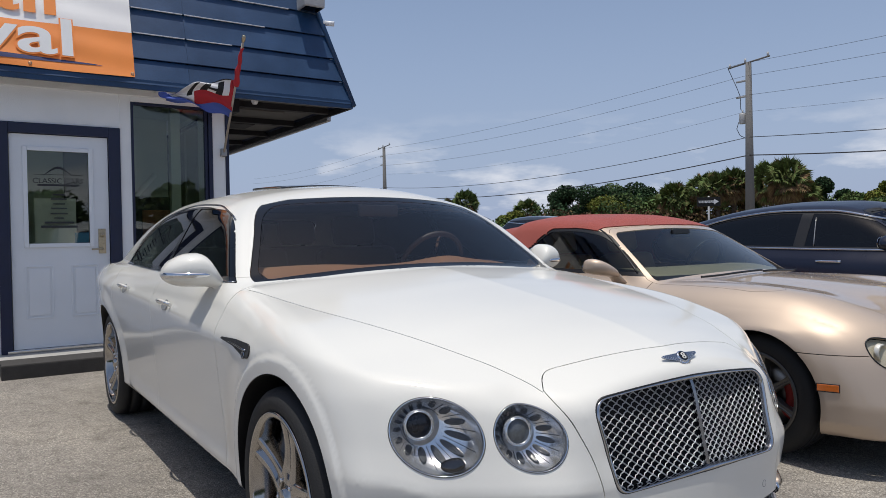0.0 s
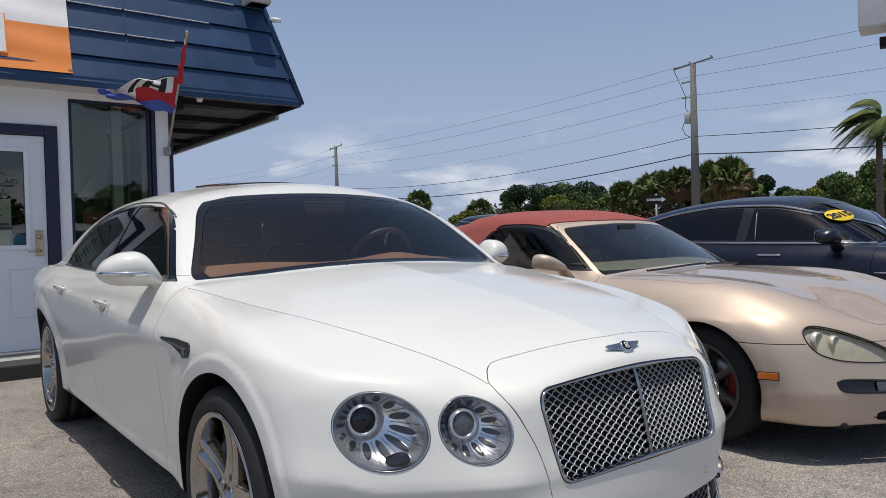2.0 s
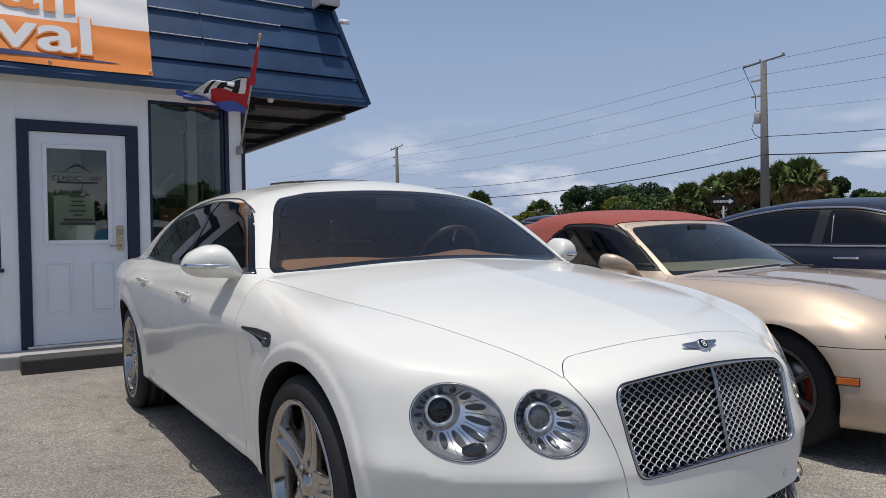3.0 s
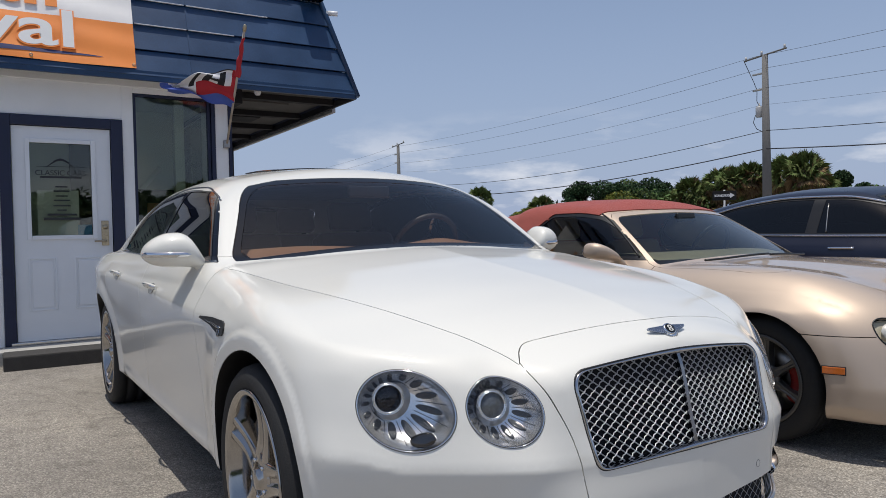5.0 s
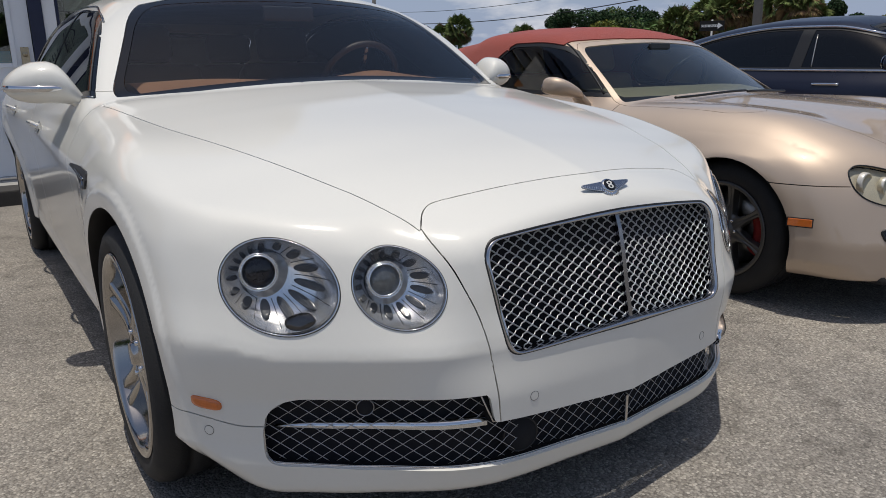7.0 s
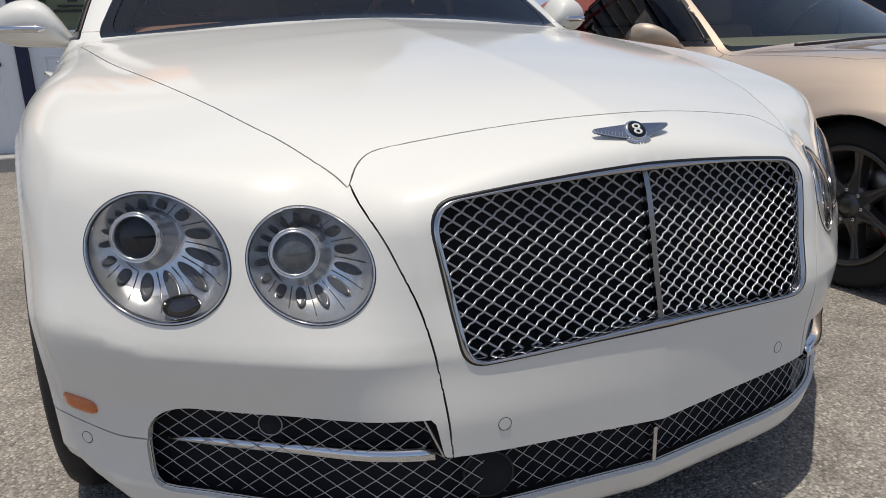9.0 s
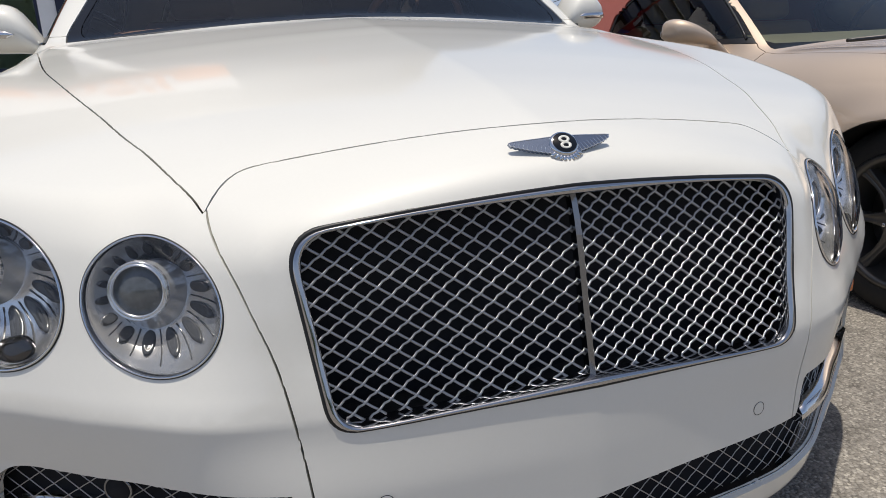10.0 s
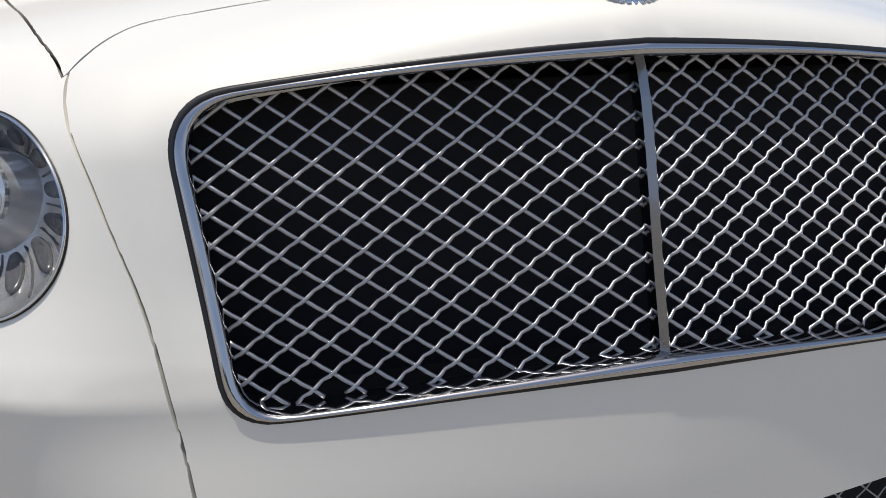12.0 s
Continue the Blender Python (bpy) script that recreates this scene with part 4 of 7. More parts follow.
# ---- wheels
def wheel(name, parent, m, r_tyre, r_rim, width, spokes, spoke_mat, rim_mat, brake_mat, split=True, spoke_half=(.042, .034), caliper=(20, 88)):
    """A wheel whose outer face looks along -x, its hub at the pose m."""
    w = width
    tyre_prof = [(r_rim - .012, .012), (r_rim + .004, .002), (r_rim + .02, -.006), ((r_rim + r_tyre) / 2, -.011), (r_tyre - .022, -.004), (r_tyre - .006, .012), (r_tyre, .034)]
    groove = []
    for g in (.25, .5, .75):
        groove += [(r_tyre, w * g - .007), (r_tyre - .008, w * g - .005), (r_tyre - .008, w * g + .005), (r_tyre, w * g + .007)]
    tyre_prof += groove + [(r_tyre, w - .034), (r_tyre - .006, w - .012), (r_tyre - .022, w), (r_rim, w)]
    top = part(name, lathe([(r_rim + .010, -.0015), (r_rim + .012, -.006), (r_rim + .004, -.009), (r_rim - .006, -.006), (r_rim - .012, .006), (r_rim - .016, .05), (r_rim - .03, .10), (r_rim - .03, w)], 64, "x"), rim_mat, parent)
    top.data.transform(m)
    for nm, prof, mt in (("tyre", tyre_prof, RUBBER),
                         ("hub_cap", [(0, .004), (.026, .005), (.030, .009), (.033, .02), (.075, .024), (.080, .04)], spoke_mat),
                         ("brake_disc", [(.06, .092), (r_rim * .80, .092), (r_rim * .80, .118), (.06, .118)], STEEL),
                         ("wheel_back", [(0, .16), (r_rim - .03, .16)], CAVITY)):
        ob = part(nm, lathe(prof, 64 if nm == "tyre" else 48, "x"), mt, top)
        ob.data.transform(m)
    cal = bmesh.new()
    rows = []
    for k in np.linspace(radians(caliper[0]), radians(caliper[1]), 10):
        rows.append([cal.verts.new((x, r * math.cos(k), r * math.sin(k))) for x, r in ((.062, r_rim * .58), (.055, r_rim * .70), (.062, r_rim * .86), (.13, r_rim * .88), (.13, r_rim * .58))])
    for i in range(9):
        for j in range(5):
            cal.faces.new((rows[i][j], rows[i][(j + 1) % 5], rows[i + 1][(j + 1) % 5], rows[i + 1][j])).smooth = True
    cal.faces.new(rows[0])
    cal.faces.new(rows[-1])
    bmesh.ops.recalc_face_normals(cal, faces=cal.faces[:])
    ob = part("brake_caliper", cal, brake_mat, top)
    ob.data.transform(m)
    # one spoke, shared by all
    bm = bmesh.new()
    rs = np.linspace(.045, r_rim - .008, 12)
    grid = []
    for r in rs:
        t = (r - rs[0]) / (rs[-1] - rs[0])
        half = spoke_half[0] * (1 - t) + spoke_half[1] * t - .012 * math.sin(math.pi * t)
        face = .018 - .014 * t + .020 * math.sin(math.pi * t) * .6
        dip = (.016 if split else .004) * min(1, t * 2.2)
        row = [(-half, face + .045), (-half, face + .006), (-half * .86, face), (-half * .34, face), (-half * .16, face + dip), (half * .16, face + dip), (half * .34, face), (half * .86, face), (half, face + .006), (half, face + .045)]
        grid.append([bm.verts.new((d, s, r)) for s, d in row])
    for i in range(len(grid) - 1):
        for j in range(9):
            bm.faces.new((grid[i][j], grid[i][j + 1], grid[i + 1][j + 1], grid[i + 1][j]))
    bm.faces.new(grid[0])
    bm.faces.new(grid[-1])
    bmesh.ops.recalc_face_normals(bm, faces=bm.faces[:])
    bmesh.ops.bevel(bm, geom=bm.edges[:], offset=.0012, segments=1, affect="EDGES")
    shade(bm, 35)
    first = part("spoke", bm, spoke_mat, top)
    bolt = lathe([(0, .0), (.006, .0), (.0075, .003), (.0075, .02)], 10, "x")
    bolt_ob = part("wheel_bolt", bolt, CHROME, top)
    for i in range(spokes):
        turn = m @ pose(0, 0, 0, 360 * i / spokes + 8, 0, 0)
        for base, shift in ((first, Matrix()), (bolt_ob, pose(.012, 0, .056, 0, 0, 0))):
            if i == 0:
                extra = base
            else:
                extra = new(base.name.split(".")[0], base.data)
                extra.parent = top
            extra.matrix_basis = turn @ (pose(0, 0, 0, 36 if base is bolt_ob else 0, 0, 0)) @ shift
    return top


for s in (-1, 1):
    for yc in (AXLE, AXLE_GAP):
        m = pose(s * .930, yc, HUB - .002) @ (pose(0, 0, 0, 0, 0, 180) if s > 0 else Matrix())
        wheel("wheel", car, m, .334, .253, .255, 5, WHEEL_ALLOY, WHEEL_ALLOY, BLACK_PAINT, spoke_half=(.054, .047))

# ---- door mirrors
def mirror(parent_car, s, base, paint, length, deep, top_line, low_line, name="door_mirror", strip=True):
    """A shaped mirror head lofted from its inner end at base out to its tip, on a short foot; s is the side of the car."""
    bx, by, bz = base
    head = bmesh.new()
    n, k = 26, 24
    width = curve([0, .08, .3, .6, .85, .95, 1.0], [.45, .62, .95, 1.0, .80, .52, .08])

    def ring_at(t):
        hi, lo, w = float(top_line(t)), float(low_line(t)), deep * float(width(t))
        out = []
        for j in range(k):
            a = 2 * math.pi * j / k
            c, q = math.cos(a), math.sin(a)
            c, q = math.copysign(abs(c) ** .78, c), math.copysign(abs(q) ** .82, q)
            out.append((bx + s * length * t, by - w * (.62 * c if c > 0 else .36 * c) + .035 * t, bz + (hi + lo) / 2 + (hi - lo) / 2 * q))
        return out

    rows = [[head.verts.new(p) for p in ring_at(.5 - .5 * math.cos(math.pi * i / n))] for i in range(n + 1)]
    for i in range(n):
        for j in range(k):
            head.faces.new((rows[i][j], rows[i][(j + 1) % k], rows[i + 1][(j + 1) % k], rows[i + 1][j])).smooth = True
    head.faces.new(rows[0])
    head.faces.new(rows[-1])
    bmesh.ops.recalc_face_normals(head, faces=head.faces[:])
    ob = part(name, head, paint, parent_car)
    foot = bmesh.new()
    z0 = bz + float(low_line(.1))
    rows = []
    for t in np.linspace(0, 1, 8):
        x, z, w = bx + s * length * (.13 - .30 * t), z0 + .022 - .062 * t, deep * (.30 + .10 * t)
        rows.append([foot.verts.new((x + s * .034 * math.cos(a), by - .01 + w * math.sin(a), z)) for a in np.linspace(0, 2 * math.pi, 17)[:-1]])
    for i in range(7):
        for j in range(16):
            foot.faces.new((rows[i][j], rows[i][(j + 1) % 16], rows[i + 1][(j + 1) % 16], rows[i + 1][j])).smooth = True
    foot.faces.new(rows[0])
    foot.faces.new(rows[-1])
    bmesh.ops.recalc_face_normals(foot, faces=foot.faces[:])
    part("mirror_foot", foot, paint, ob)
    if strip:
        band = bmesh.new()
        rows = []
        for t in np.linspace(.32, .985, 22):
            hi, lo, w = float(top_line(t)), float(low_line(t)), deep * float(width(t))
            y = by - w * .62 + .035 * t
            h = .010 * min(1, (t - .30) / .1)
            z = bz - .002 + .004 * (t - .6)
            rows.append([band.verts.new((bx + s * (length * t + out), y + dy, z + dz * h)) for out, dy, dz in ((0, .02, 1.1), (.0015, -.0015, .9), (.0025, -.003, 0), (.0015, -.0015, -.9), (0, .02, -1.1))])
        for i in range(21):
            for j in range(4):
                band.faces.new((rows[i][j], rows[i][j + 1], rows[i + 1][j + 1], rows[i + 1][j])).smooth = True
        bmesh.ops.recalc_face_normals(band, faces=band.faces[:])
        part("indicator_strip", band, CHROME, ob, "clear indicator strip")
    mid = (float(top_line(.6)) + float(low_line(.6))) / 2
    tall = (float(top_line(.6)) - float(low_line(.6))) / 2
    glass = prism([(bx + s * length * (.60 + .32 * math.cos(a)), bz + mid + tall * .80 * math.sin(a)) for a in np.linspace(0, 2 * math.pi, 25)[:-1]], .004)
    bmesh.ops.translate(glass, verts=glass.verts, vec=(0, by + deep * .36 + .022, 0))
    part("mirror_glass", glass, CHROME, ob)
    return ob


SALOON_TOP = curve([0, .1, .2, .32, .45, .6, .75, .88, .96, 1.0], [-.042, -.004, .036, .072, .084, .082, .070, .049, .028, .006])
SALOON_LOW = curve([0, .1, .2, .32, .6, .75, .88, .96, 1.0], [-.072, -.068, -.058, -.054, -.052, -.046, -.034, -.018, -.002])
for s in (-1, 1):
    mirror(car, s, (s * (.825 if s < 0 else .80), .965, .980), WHITE_PAINT, .240 if s < 0 else .205, .165, SALOON_TOP, SALOON_LOW)

# ---- side vents, handles, sunroof, wipers
for s in (-1, 1):
    tag = "right" if s < 0 else "left"
    fender = made["fender_" + tag]
    outline = [(.330, .773), (.310, .767), (.300, .752), (.302, .738), (.316, .728), (.340, .727), (.39, .738), (.48, .750), (.625, .760), (.61, .767), (.46, .773)]
    pts = shell.put([(s * .95, y, z) for y, z in outline], (s, 0, 0))
    nn = shell.normals(pts)
    bm = bmesh.new()
    a = [bm.verts.new(p) for p in pts + nn * .006]
    b = [bm.verts.new(p) for p in pts - nn * .02]
    bm.faces.new(a)
    for i in range(len(a)):
        bm.faces.new((a[i], a[(i + 1) % len(a)], b[(i + 1) % len(a)], b[i]))
    bmesh.ops.recalc_face_normals(bm, faces=bm.faces[:])
    vent = part("side_vent", bm, BLACK_TRIM, fender, "black side vent with chrome bar")
    line = shell.put([(s * .95, y, z) for y, z in ((.330, .751), (.37, .752), (.45, .756), (.54, .759), (.615, .762))], (s, 0, 0))
    part("vent_bar", tube(line + shell.normals(line) * .004, [.0035, .0045, .004, .003, .0015], 8), DARK_CHROME, vent)
    mk = shell.put([(s * .95, .352, .735)], (s, 0, 0))
    part("vent_mark", disc_on(Vector(mk[0]), Vector(shell.normals(mk)[0]), [(.007, .002), (.008, .006), (.012, .006), (.013, .002)], 20), DARK_CHROME, vent)
    for which, yh, zh in (("front", 1.50, .822), ("rear", 2.44, .85)):
        door = made["door_%s_%s" % (which, tag)]
        ys = np.linspace(yh - .10, yh + .10, 13)
        line = shell.put([(s * .95, y, zh + .004 * (y - yh)) for y in ys], (s, 0, 0))
        nn = shell.normals(line)
        lift = np.array([.006 + .030 * math.sin(math.pi * i / 12) ** .6 for i in range(13)])
        bm = bmesh.new()
        rows = []
        for p, n_, up_ in zip(line, nn, lift):
            c = p + n_ * up_
            th = .011
            rows.append([bm.verts.new(c + n_ * .007 * math.cos(q) + np.array((0, 0, 1)) * th * math.sin(q)) for q in np.linspace(0, 2 * math.pi, 11)[:-1]])
        for i in range(12):
            for j in range(10):
                bm.faces.new((rows[i][j], rows[i][(j + 1) % 10], rows[i + 1][(j + 1) % 10], rows[i + 1][j])).smooth = True
        bm.faces.new(rows[0])
        bm.faces.new(rows[-1])
        bmesh.ops.recalc_face_normals(bm, faces=bm.faces[:])
        part("door_handle", bm, WHITE_PAINT, door, "white door handle with chrome")
        part("handle_strip", tube(line + nn * (lift + .007)[:, None], .003, 6), CHROME, door)
        # Flat patch on the white door; its grey is the hollow's shade.
        cup_o = [(yh + .005 + .05 * math.cos(q), zh - .006 + .024 * math.sin(q)) for q in np.linspace(0, 2 * np.pi, 21)[:-1]]
        cup = shell.put([(s * .95, y, z) for y, z in cup_o], (s, 0, 0))
        bm = bmesh.new()
        bm.faces.new([bm.verts.new(p) for p in cup + shell.normals(cup) * .0035])
        part("handle_cup", bm, LAMP_GREY, door)
sun_bm = bmesh.new()
rows = []
for y in np.linspace(1.62, 2.10, 12):
    lift = -.0112 + .003 + .016 * (y - 1.62) / .48
    rows.append([sun_bm.verts.new((x, y, float(roof_mid(y)) - .075 * (x / .6) ** 2 + lift)) for x in np.linspace(-.31, .31, 14)])
for i in range(11):
    for j in range(13):
        sun_bm.faces.new((rows[i][j], rows[i][j + 1], rows[i + 1][j + 1], rows[i + 1][j])).smooth = True
geo = bmesh.ops.extrude_face_region(sun_bm, geom=sun_bm.faces[:])
bmesh.ops.translate(sun_bm, verts=[g for g in geo["geom"] if isinstance(g, bmesh.types.BMVert)], vec=(0, 0, .012))
bmesh.ops.recalc_face_normals(sun_bm, faces=sun_bm.faces[:])
part("sunroof", sun_bm, BLACK_GLOSS, car, "black glass sunroof tilted open")
# ---- cabin seen through the glass
dash = bmesh.new()
rows = []
for y in np.linspace(.70, 1.22, 12):
    row = []
    for x in np.linspace(-.66, .66, 30):
        hump = .05 * math.exp(-((x - .37) / .2) ** 2) * math.exp(-((y - 1.08) / .12) ** 2) + .022 * math.exp(-((x + .37) / .25) ** 2) * math.exp(-((y - 1.02) / .15) ** 2)
        row.append(dash.verts.new((x, y + .30 * x * x, .931 + .048 * math.sin(min(1, (y - .7) / .3) * math.pi / 2) + hump * .7 - (.16 if y > 1.19 else 0))))
    rows.append(row)
for i in range(11):
    for j in range(29):
        dash.faces.new((rows[i][j], rows[i][j + 1], rows[i + 1][j + 1], rows[i + 1][j])).smooth = True
part("dashboard", dash, TAN_LEATHER, car, "tan leather dashboard")
part("cabin_floor", box((-.76, .66, .30), (.76, 3.0, .34), .02), DARK_LEATHER, car)
part("parcel_shelf", box((-.70, 3.0, .80), (.70, 3.6, .93), .03), DARK_LEATHER, car)
wheel_m = pose(.37, 1.26, .965, -62, 0, 0)
sw = tube([wheel_m @ Vector((.185 * math.cos(a), .185 * math.sin(a), 0)) for a in np.linspace(0, 2 * math.pi, 49)[:-1]], .0145, 10, closed=True)
steer = part("steering_wheel", sw, DARK_LEATHER, car)
hubbm = lathe([(0, .02), (.05, .018), (.065, .0), (.065, -.04)], 24, "z")
bmesh.ops.transform(hubbm, matrix=wheel_m, verts=hubbm.verts)
part("wheel_hub", hubbm, DARK_LEATHER, steer)
for a in (0, math.pi, -math.pi / 2):
    part("wheel_spoke", tube([wheel_m @ Vector((.05 * math.cos(a), .05 * math.sin(a), 0)), wheel_m @ Vector((.18 * math.cos(a), .18 * math.sin(a), 0))], .012, 8), DARK_CHROME, steer)


def seat(parent, x, y, mat, zb=.34, name="seat", wide=.52, tall=.62):
    cushion = box((x - wide / 2, y, zb), (x + wide / 2, y + .52, zb + .22), .06, 4)
    ob = part(name, shade(cushion, 60), mat, parent)
    back = box((x - wide / 2, -.07, 0), (x + wide / 2, .09, tall), .06, 4)
    bmesh.ops.transform(back, matrix=pose(0, y + .50, zb + .12, -18, 0, 0), verts=back.verts)
    part("backrest", shade(back, 60), mat, ob)
    rest = box((x - .14, -.05, 0), (x + .14, .05, .18), .045, 4)
    bmesh.ops.transform(rest, matrix=pose(0, y + .50 + tall * .34, zb + .14 + tall * .95, -14, 0, 0), verts=rest.verts)
    part("headrest", shade(rest, 60), mat, ob)
    return ob


for x in (-.37, .37):
    seat(car, x, 1.45, DARK_LEATHER)
    seat(car, x, 2.40, DARK_LEATHER)
rm = box((-.11, -.012, -.03), (.11, .012, .03), .011, 3)
bmesh.ops.transform(rm, matrix=pose(0, 1.16, 1.245, -8, 0, 0), verts=rm.verts)
part("rear_view_mirror", rm, BLACK_TRIM, car)
part("headliner", box((-.46, 1.34, 1.288), (.46, 2.75, 1.298), .004), DARK_LEATHER, car)


# ------------------------------------------------------------------ ground
def ground_material():
    m = bpy.data.materials.new("weathered asphalt")
    m.use_nodes = True
    n, l = m.node_tree.nodes, m.node_tree.links
    b = n["Principled BSDF"]
    tc = n.new("ShaderNodeTexCoord")

    def noise_tex(scale, detail=4.0):
        t = n.new("ShaderNodeTexNoise")
        t.inputs["Scale"].default_value, t.inputs["Detail"].default_value = scale, detail
        l.new(tc.outputs["Object"], t.inputs["Vector"])
        return t

    def ramp(src, stops):
        r = n.new("ShaderNodeValToRGB")
        while len(r.color_ramp.elements) < len(stops):
            r.color_ramp.elements.new(0.5)
        for e, (p, c) in zip(r.color_ramp.elements, stops):
            e.position, e.color = p, (*c, 1)
        l.new(src, r.inputs["Fac"])
        return r

    def mixed(kind, fac, a, b_):
        x = n.new("ShaderNodeMix")
        x.data_type, x.blend_type = "RGBA", kind
        if isinstance(fac, float):
            x.inputs["Factor"].default_value = fac
        else:
            l.new(fac, x.inputs["Factor"])
        l.new(a, x.inputs["A"])
        l.new(b_, x.inputs["B"])
        return x.outputs["Result"]

    stones = n.new("ShaderNodeTexVoronoi")
    stones.inputs["Scale"].default_value = 150
    l.new(tc.outputs["Object"], stones.inputs["Vector"])
    chips = ramp(stones.outputs["Color"], [(0.0, (.165, .150, .136)), (.35, (.262, .241, .217)), (.7, (.345, .320, .288)), (1.0, (.58, .54, .485))])
    edges = ramp(stones.outputs["Distance"], [(.0, (1, 1, 1)), (.5, (.93, .93, .93)), (.85, (.55, .55, .55))])
    col = mixed("MULTIPLY", 1.0, chips.outputs["Color"], edges.outputs["Color"])
    broad = ramp(noise_tex(.9, 7).outputs["Fac"], [(.3, (.78, .77, .76)), (.55, (1, .99, .97)), (.75, (1.22, 1.2, 1.15))])
    col = mixed("MULTIPLY", 1.0, col, broad.outputs["Color"])
    spots = ramp(noise_tex(7, 5).outputs["Fac"], [(.28, (.72, .71, .70)), (.45, (1, 1, 1)), (.75, (1.08, 1.07, 1.05))])
    col = mixed("MULTIPLY", 1.0, col, spots.outputs["Color"])
    crack = n.new("ShaderNodeTexVoronoi")
    crack.feature = "DISTANCE_TO_EDGE"
    crack.inputs["Scale"].default_value = .55
    warp = n.new("ShaderNodeVectorMath")
    warp.operation = "MULTIPLY_ADD"
    l.new(noise_tex(3, 6).outputs["Color"], warp.inputs[0])
    warp.inputs[1].default_value = (.35, .35, 0)
    l.new(tc.outputs["Object"], warp.inputs[2])
    l.new(warp.outputs["Vector"], crack.inputs["Vector"])
    lines = ramp(crack.outputs["Distance"], [(.0, (.45, .44, .43)), (.006, (1, 1, 1))])
    col = mixed("MULTIPLY", .35, col, lines.outputs["Color"])
    l.new(col, b.inputs["Base Color"])
    b.inputs["Roughness"].default_value = .92
    bump = n.new("ShaderNodeBump")
    bump.inputs["Strength"].default_value, bump.inputs["Distance"].default_value = .9, .004
    l.new(stones.outputs["Distance"], bump.inputs["Height"])
    bump.invert = True
    l.new(bump.outputs["Normal"], b.inputs["Normal"])
    return m


GROUND_MAT = ground_material()
bm = bmesh.new()
lines_x = [-1500, -200, -40, -12] + list(np.linspace(-6, 8, 57)) + [14, 30, 60, 250, 1500]
lines_y = [-1500, -200, -40, -12] + list(np.linspace(-6, 8, 57)) + [14, 30, 70, 250, 1500]
grid = [[bm.verts.new((x, y, .006 * noise.noise((x * .7, y * .7, 0)) if abs(x) < 9 and abs(y) < 9 else 0)) for y in lines_y] for x in lines_x]
for i in range(len(lines_x) - 1):
    for j in range(len(lines_y) - 1):
        bm.faces.new((grid[i][j], grid[i + 1][j], grid[i + 1][j + 1], grid[i][j + 1])).smooth = True
tagged(part("ground", bm, GROUND_MAT), "weathered light grey asphalt with fine gravel and cracks", "ground", kind="structure")

# ------------------------------------------------------------------ office building
WALL_WHITE = material("white stucco wall", (.88, .88, .88), rough=.85, vary=.06, scale=2.5, grain=.35, grain_scale=120)
NAVY_TRIM = material("navy painted wood", (.010, .016, .050), rough=.5, vary=.2, scale=8, grain=.1)
NAVY_BOARD = material("navy metal siding", (.0095, .043, .114), rough=.42, vary=.28, scale=3.0, grain=.06, grain_scale=60, random_tint=.1)
DOOR_WHITE = material("white painted door", (.80, .82, .85), rough=.4, vary=.03, scale=4, grain=.03)
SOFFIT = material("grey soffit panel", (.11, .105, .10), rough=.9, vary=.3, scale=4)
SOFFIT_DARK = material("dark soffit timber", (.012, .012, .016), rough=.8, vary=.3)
CONCRETE = material("worn concrete", (.38, .37, .35), rough=.9, vary=.18, scale=5, grain=.4, grain_scale=90)
DARK_MAT = material("dark rubber step", (.045, .042, .040), rough=.9, vary=.35, scale=14, grain=.6, grain_scale=150)
SHOP_GLASS = glass_material("shop window glass", (.80, .84, .79), ior=1.6)
OFFICE_WALL = material("office inner wall", (.62, .65, .55), rough=.9, vary=.08)
OFFICE_DARK = material("office furniture and doorway shade", (.02, .02, .022), rough=.6, vary=.3)
ORANGE_WOOD = material("orange brown wood", (.30, .10, .03), rough=.5, vary=.2, scale=12)
BRASS = material("worn brass", (.46, .39, .28), rough=.3, metal=1, vary=.2, scale=60)
WALL_Y, CORNER_X, WALL_TOP = 5.50, .60, 2.60


def wall_piece(name, lo, hi, mat=WALL_WHITE, label="white stucco office wall"):
    return tagged(part(name, box(lo, hi, .004, 1), mat), label, "wall", kind="structure")


DX0, DX1, DZ0, DZ1 = -1.365, -.558, .150, 2.095      # door leaf
TX0, TX1, TZ1 = -1.462, -.448, 2.195                  # door trim, outside
WX0, WX1, WZ0, WZ1 = -.347, .388, .86, 2.465          # window right of the door
VX0, VX1 = -3.3, -1.60                                # window left of the door
T = .16
wall_piece("wall_1", (-9.0, WALL_Y, .0), (VX0, WALL_Y + T, WALL_TOP))
wall_piece("wall_2", (VX0, WALL_Y, .0), (VX1, WALL_Y + T, WZ0))
wall_piece("wall_3", (VX0, WALL_Y, WZ1), (VX1, WALL_Y + T, WALL_TOP))
wall_piece("wall_4", (VX1, WALL_Y, .0), (TX0, WALL_Y + T, WALL_TOP))
wall_piece("wall_5", (TX0, WALL_Y, TZ1), (TX1, WALL_Y + T, WALL_TOP))
wall_piece("wall_6", (TX1, WALL_Y, .0), (WX0, WALL_Y + T, WALL_TOP))
wall_piece("wall_7", (WX0, WALL_Y, .0), (WX1, WALL_Y + T, WZ0))
wall_piece("wall_8", (WX0, WALL_Y, WZ1), (WX1, WALL_Y + T, WALL_TOP))
wall_piece("wall_9", (WX1 + .045, WALL_Y, .0), (CORNER_X - .035, WALL_Y + T, WALL_TOP))
SY0, SY1 = 5.95, 8.45                                 # window in the side wall
wall_piece("wall_side", (CORNER_X - .035 - T, WALL_Y + T, 0), (CORNER_X - .035, SY0, WALL_TOP))
